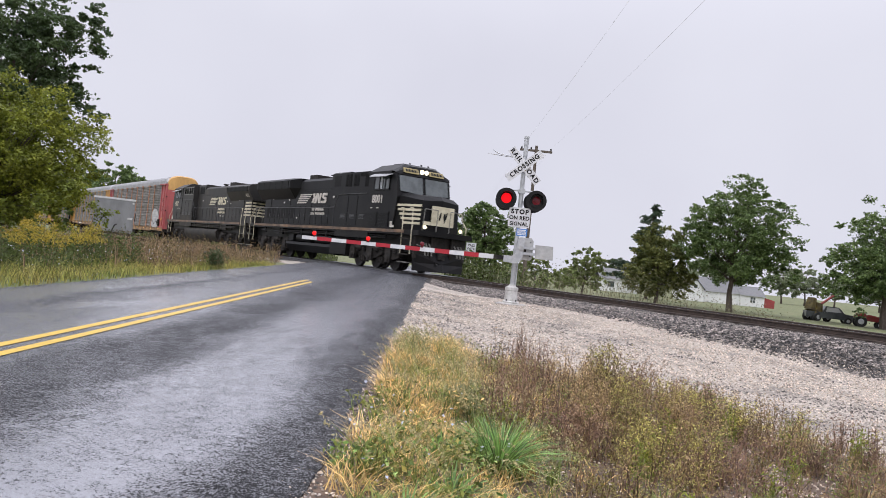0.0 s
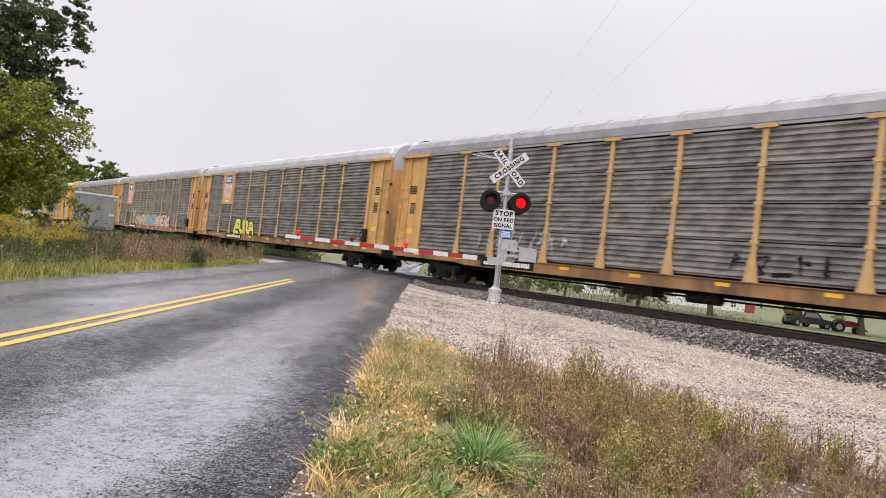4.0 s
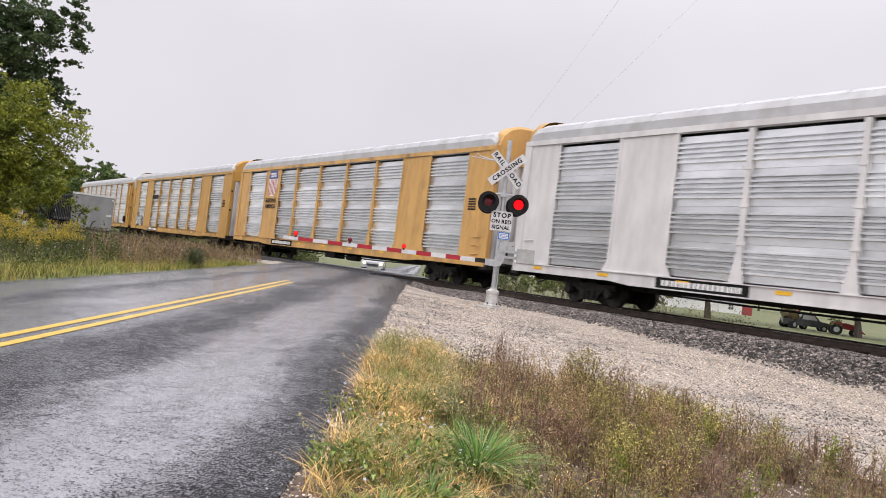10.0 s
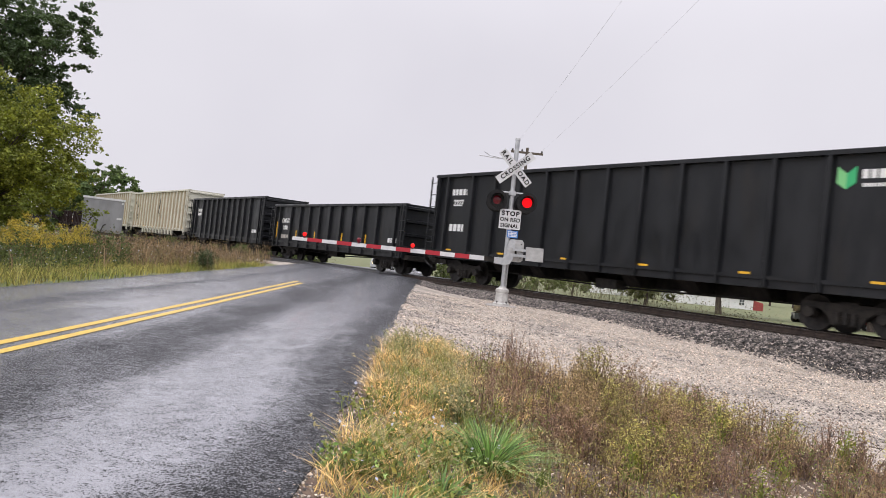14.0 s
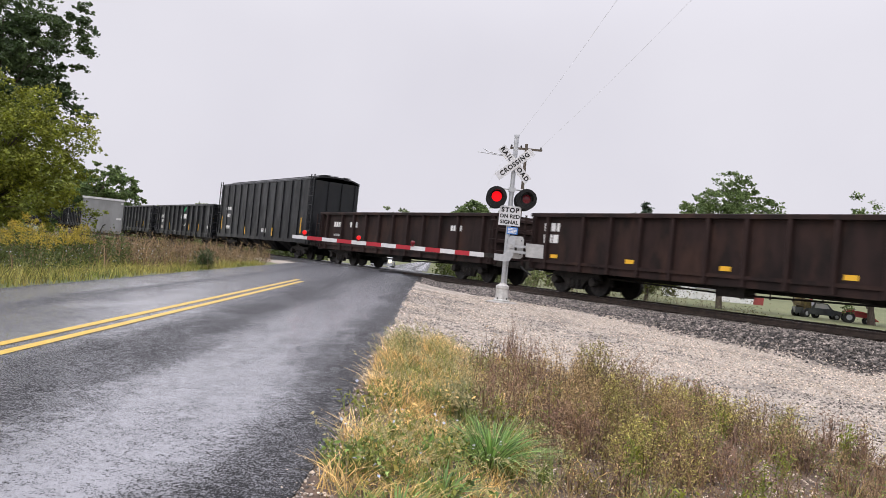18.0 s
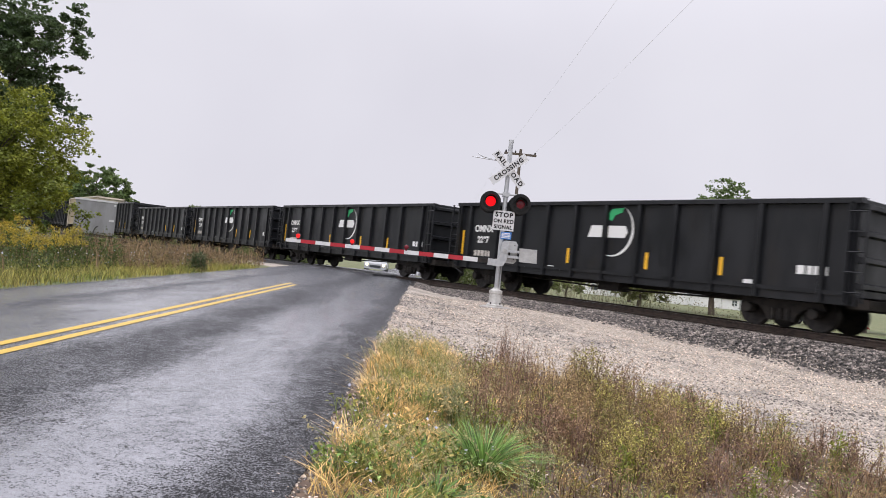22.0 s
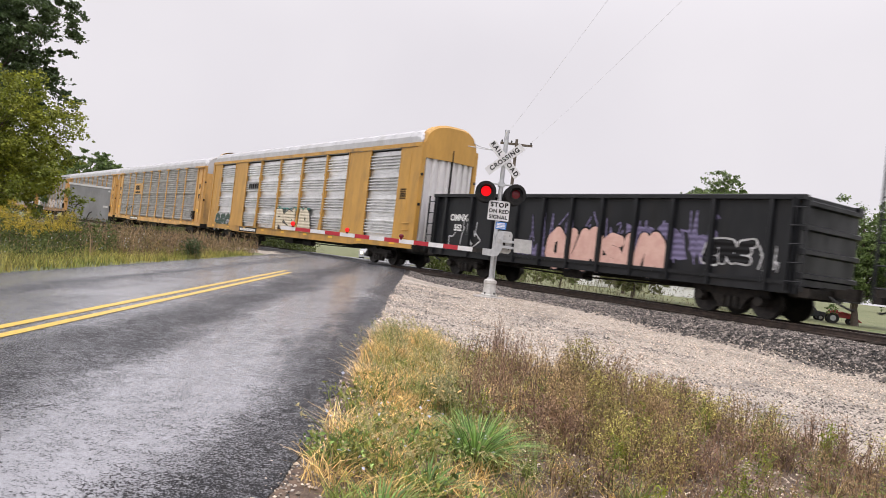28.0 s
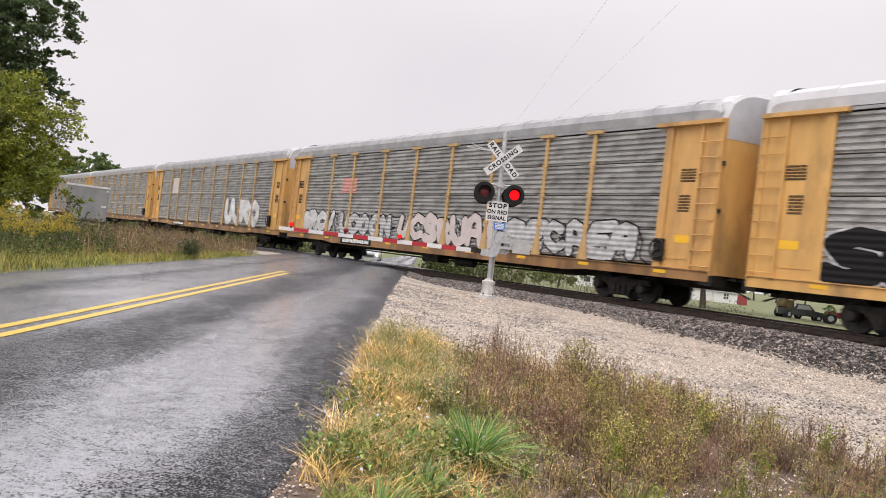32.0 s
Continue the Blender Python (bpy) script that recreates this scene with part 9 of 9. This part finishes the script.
for a in (-0.68, 0.68):
    part("headlamp", Mesh().lathe([(0.12, -0.03), (0.13, 0.05)], (a, 0.02, 0.66), "y", 12), HEADLIGHT, wc, "lit headlamp")
part("grille", Mesh().box(-0.45, 0.45, -0.03, 0.02, 0.45, 0.62), CAR_DARK, wc)
for a in (-0.8, 0.8):
    for b in (0.85, 3.6):
        part("wheel", Mesh().lathe([(0.15, -0.1), (0.30, -0.1), (0.33, -0.05), (0.33, 0.05), (0.30, 0.1), (0.15, 0.1)], (a, b, 0.33), "x", 14), TYRE, wc)

# sign beyond the crossing
sg = thing("road_sign", "white road sign reading pass with care on a post", "road sign", put(1.75, 48, 0.05))
z0 = 2.15 - ground_z(1.75, 48)
part("post", Mesh().box(-0.035, 0.035, -0.02, 0.02, 0, z0 + 0.35), GALVANISED, sg)
pl = part("plate", Mesh().box(-0.31, 0.31, -0.012, 0.0, -0.38, 0.38), SIGN_WHITE, sg, "white rectangular plate", pose(0, -0.025, z0 + 0.05))
for i, wd in enumerate(("PASS", "WITH", "CARE")):
    lettering(wd, 0.21, SIGN_BLACK, pl, pose(0, -0.015, 0.22 - 0.22 * i, 90, 0, 0), "letters", 0.004)

# power line along the road
def power_pole(x, y, zb, h):
    p = thing("utility_pole", "brown wooden utility pole with a crossarm", "utility pole", pose(x, y, zb))
    part("pole", Mesh().tube((0, 0, -0.3), (0, 0, h), 0.15, 10, 0.10), POLE_WOOD, p, smooth=True)
    ca = part("crossarm", Mesh().box(-1.1, 1.1, -0.06, 0.06, h - 0.42, h - 0.28), POLE_WOOD, p)
    for a in (-1.0, -0.35, 1.0):
        part("insulator", Mesh().lathe([(0.03, 0), (0.06, 0.04), (0.06, 0.12), (0.03, 0.16)], (a, 0, h - 0.28), "z", 8), STEEL_DARK, ca)
    return p


power_pole(5.65, 52, -1.0, 10.7)
power_pole(5.65, -14, 0.0, 10.2)
power_pole(5.65, 118, -1.3, 10.7)
for a in (4.65, 6.65):
    for y0, z0, y1, z1 in ((-14, 10.06, 52, 9.58), (52, 9.58, 118, 9.28)):
        wr = thing("power_line", "thin sagging power line wire, paled for haze", "cable")
        pts = [(a, y0 + (y1 - y0) * i / 16, z0 + (z1 - z0) * i / 16 - 0.5 * (1 - (2 * i / 16 - 1) ** 2)) for i in range(17)]
        # drawn thin as well, so the wire looks faint
        part("wire", Mesh().path(pts, 0.0035, 4), WIRE_HAZED, wr)


# ---- loose stones ----
def stones(name, xs, ys, size, mat, label, lift=0.0, seed=1):
    gen = np.random.default_rng(seed)
    n = len(xs)
    p = np.array([(a, b, ground_z(a, b) + lift) for a, b in zip(xs, ys)])
    base = np.array([(1, 0, 0), (-1, 0, 0), (0, 1, 0), (0, -1, 0), (0, 0, 1), (0, 0, -1)], float)
    s = size * gen.uniform(0.5, 1.3, (n, 1, 1)) * gen.uniform(0.55, 1.15, (n, 6, 1))
    a = gen.uniform(0, 2 * math.pi, n)
    tl = gen.uniform(-0.6, 0.6, n)
    c, sn, ct, st = np.cos(a), np.sin(a), np.cos(tl), np.sin(tl)
    v = base[None] * s
    vx, vy, vz = v[..., 0], v[..., 1], v[..., 2] * 0.75
    vy, vz = vy * ct[:, None] - vz * st[:, None], vy * st[:, None] + vz * ct[:, None]
    v = np.stack([vx * c[:, None] - vy * sn[:, None], vx * sn[:, None] + vy * c[:, None], vz], -1) + p[:, None]
    f0 = np.array([(0, 2, 4), (2, 1, 4), (1, 3, 4), (3, 0, 4), (2, 0, 5), (1, 2, 5), (3, 1, 5), (0, 3, 5)])
    f = (np.arange(n)[:, None, None] * 6 + f0[None]).reshape(-1, 3)
    return tagged(new(name, card_mesh(name, v, f, mat)), label, "stones", kind="stuff")


gs = np.random.default_rng(5)
s, d = gs.uniform(-6, 34, 52000), -1.0 - np.abs(gs.normal(0, 1, 52000)) * 1.3 - 0.25
px, py = U.x * s + N.x * (D_TRACK + d), U.y * s + N.y * (D_TRACK + d)
k = (d > -4.2) & ~((px > ROAD_X0 - 0.6) & (px < ROAD_X1 + 0.2))
stones("ballast_stones", px[k], py[k], 0.044, STONE_DARK, "dark and pale broken ballast stones", 0.012, 2)
s, d = gs.uniform(-10, 42, 9000), gs.uniform(-0.65, 0.65, 9000)
px, py = U.x * s + N.x * (D_TRACK + d), U.y * s + N.y * (D_TRACK + d)
k = ~((px > ROAD_X0 - 1.0) & (px < ROAD_X1 + 0.6))
stones("bed_stones", px[k], py[k], 0.04, STONE_DARK, "ballast stones between the rails", 0.02, 3)
px, py = gs.uniform(-0.6, 13, 90000), gs.uniform(3, 24, 90000)
k = np.array([apron(a, b) and off_track(a, b) < -3.2 and gs.uniform() < min(1.0, 14 / max(b, 5)) for a, b in zip(px, py)])
px, py = px[k], py[k]
streak = np.array([noise.noise(((U.x * a + U.y * b) * 0.28, off_track(a, b) * 1.1, 6)) + 0.5 * noise.noise((a * 1.3, b * 1.3, 8)) - 0.25 * smooth(2.5, 0.5, abs(off_track(a, b) + 5.6)) for a, b in zip(px, py)])
dark = streak > 0.20 + gs.uniform(-0.25, 0.25, len(px))
stones("gravel_stones", px[~dark], py[~dark], 0.017, STONE_PALE, "pale crushed gravel stones", 0.004, 4)
stones("gravel_stones", px[dark], py[dark], 0.019, STONE_MIX, "darker gravel stones in streaks along the track", 0.004, 14)
px, py = gs.uniform(-0.72, 4, 14000), gs.uniform(2.5, 12, 14000)
k = np.array([verge(a, b) or a < -0.45 for a, b in zip(px, py)])
ex, ey = -0.58 + gs.normal(0, 0.07, 2600), gs.uniform(2.5, 13, 2600)
stones("kerb_stones", ex, ey, 0.012, STONE_MIX, "pale loose stones along the ragged asphalt edge", 0.002, 7)
stones("edge_stones", px[k], py[k], 0.014, STONE_PALE, "loose stones along the asphalt edge", 0.004, 6)


# ---- what moves ----
def on_track(s):
    return pose(*(N * D_TRACK + U * s), 0, 0, math.degrees(TURN) - 90) @ pose(0, 0, RAIL_Z)


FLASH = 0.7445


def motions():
    # the flashers light in turn: an added glowing disc slides before its lens, and hides behind it when dark
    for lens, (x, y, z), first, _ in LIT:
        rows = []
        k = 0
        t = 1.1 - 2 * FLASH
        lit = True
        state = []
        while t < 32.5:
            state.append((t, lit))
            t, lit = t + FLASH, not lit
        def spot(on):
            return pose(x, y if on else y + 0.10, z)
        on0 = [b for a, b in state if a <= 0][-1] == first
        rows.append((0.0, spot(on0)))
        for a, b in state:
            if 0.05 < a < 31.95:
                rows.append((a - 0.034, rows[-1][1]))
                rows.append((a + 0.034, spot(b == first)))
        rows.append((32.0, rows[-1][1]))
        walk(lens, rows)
    for car, q in TRAIN:
        walk(car, [(0.0, on_track(q)), (32.0, on_track(q - 32.0 * SPEED))])


motions()
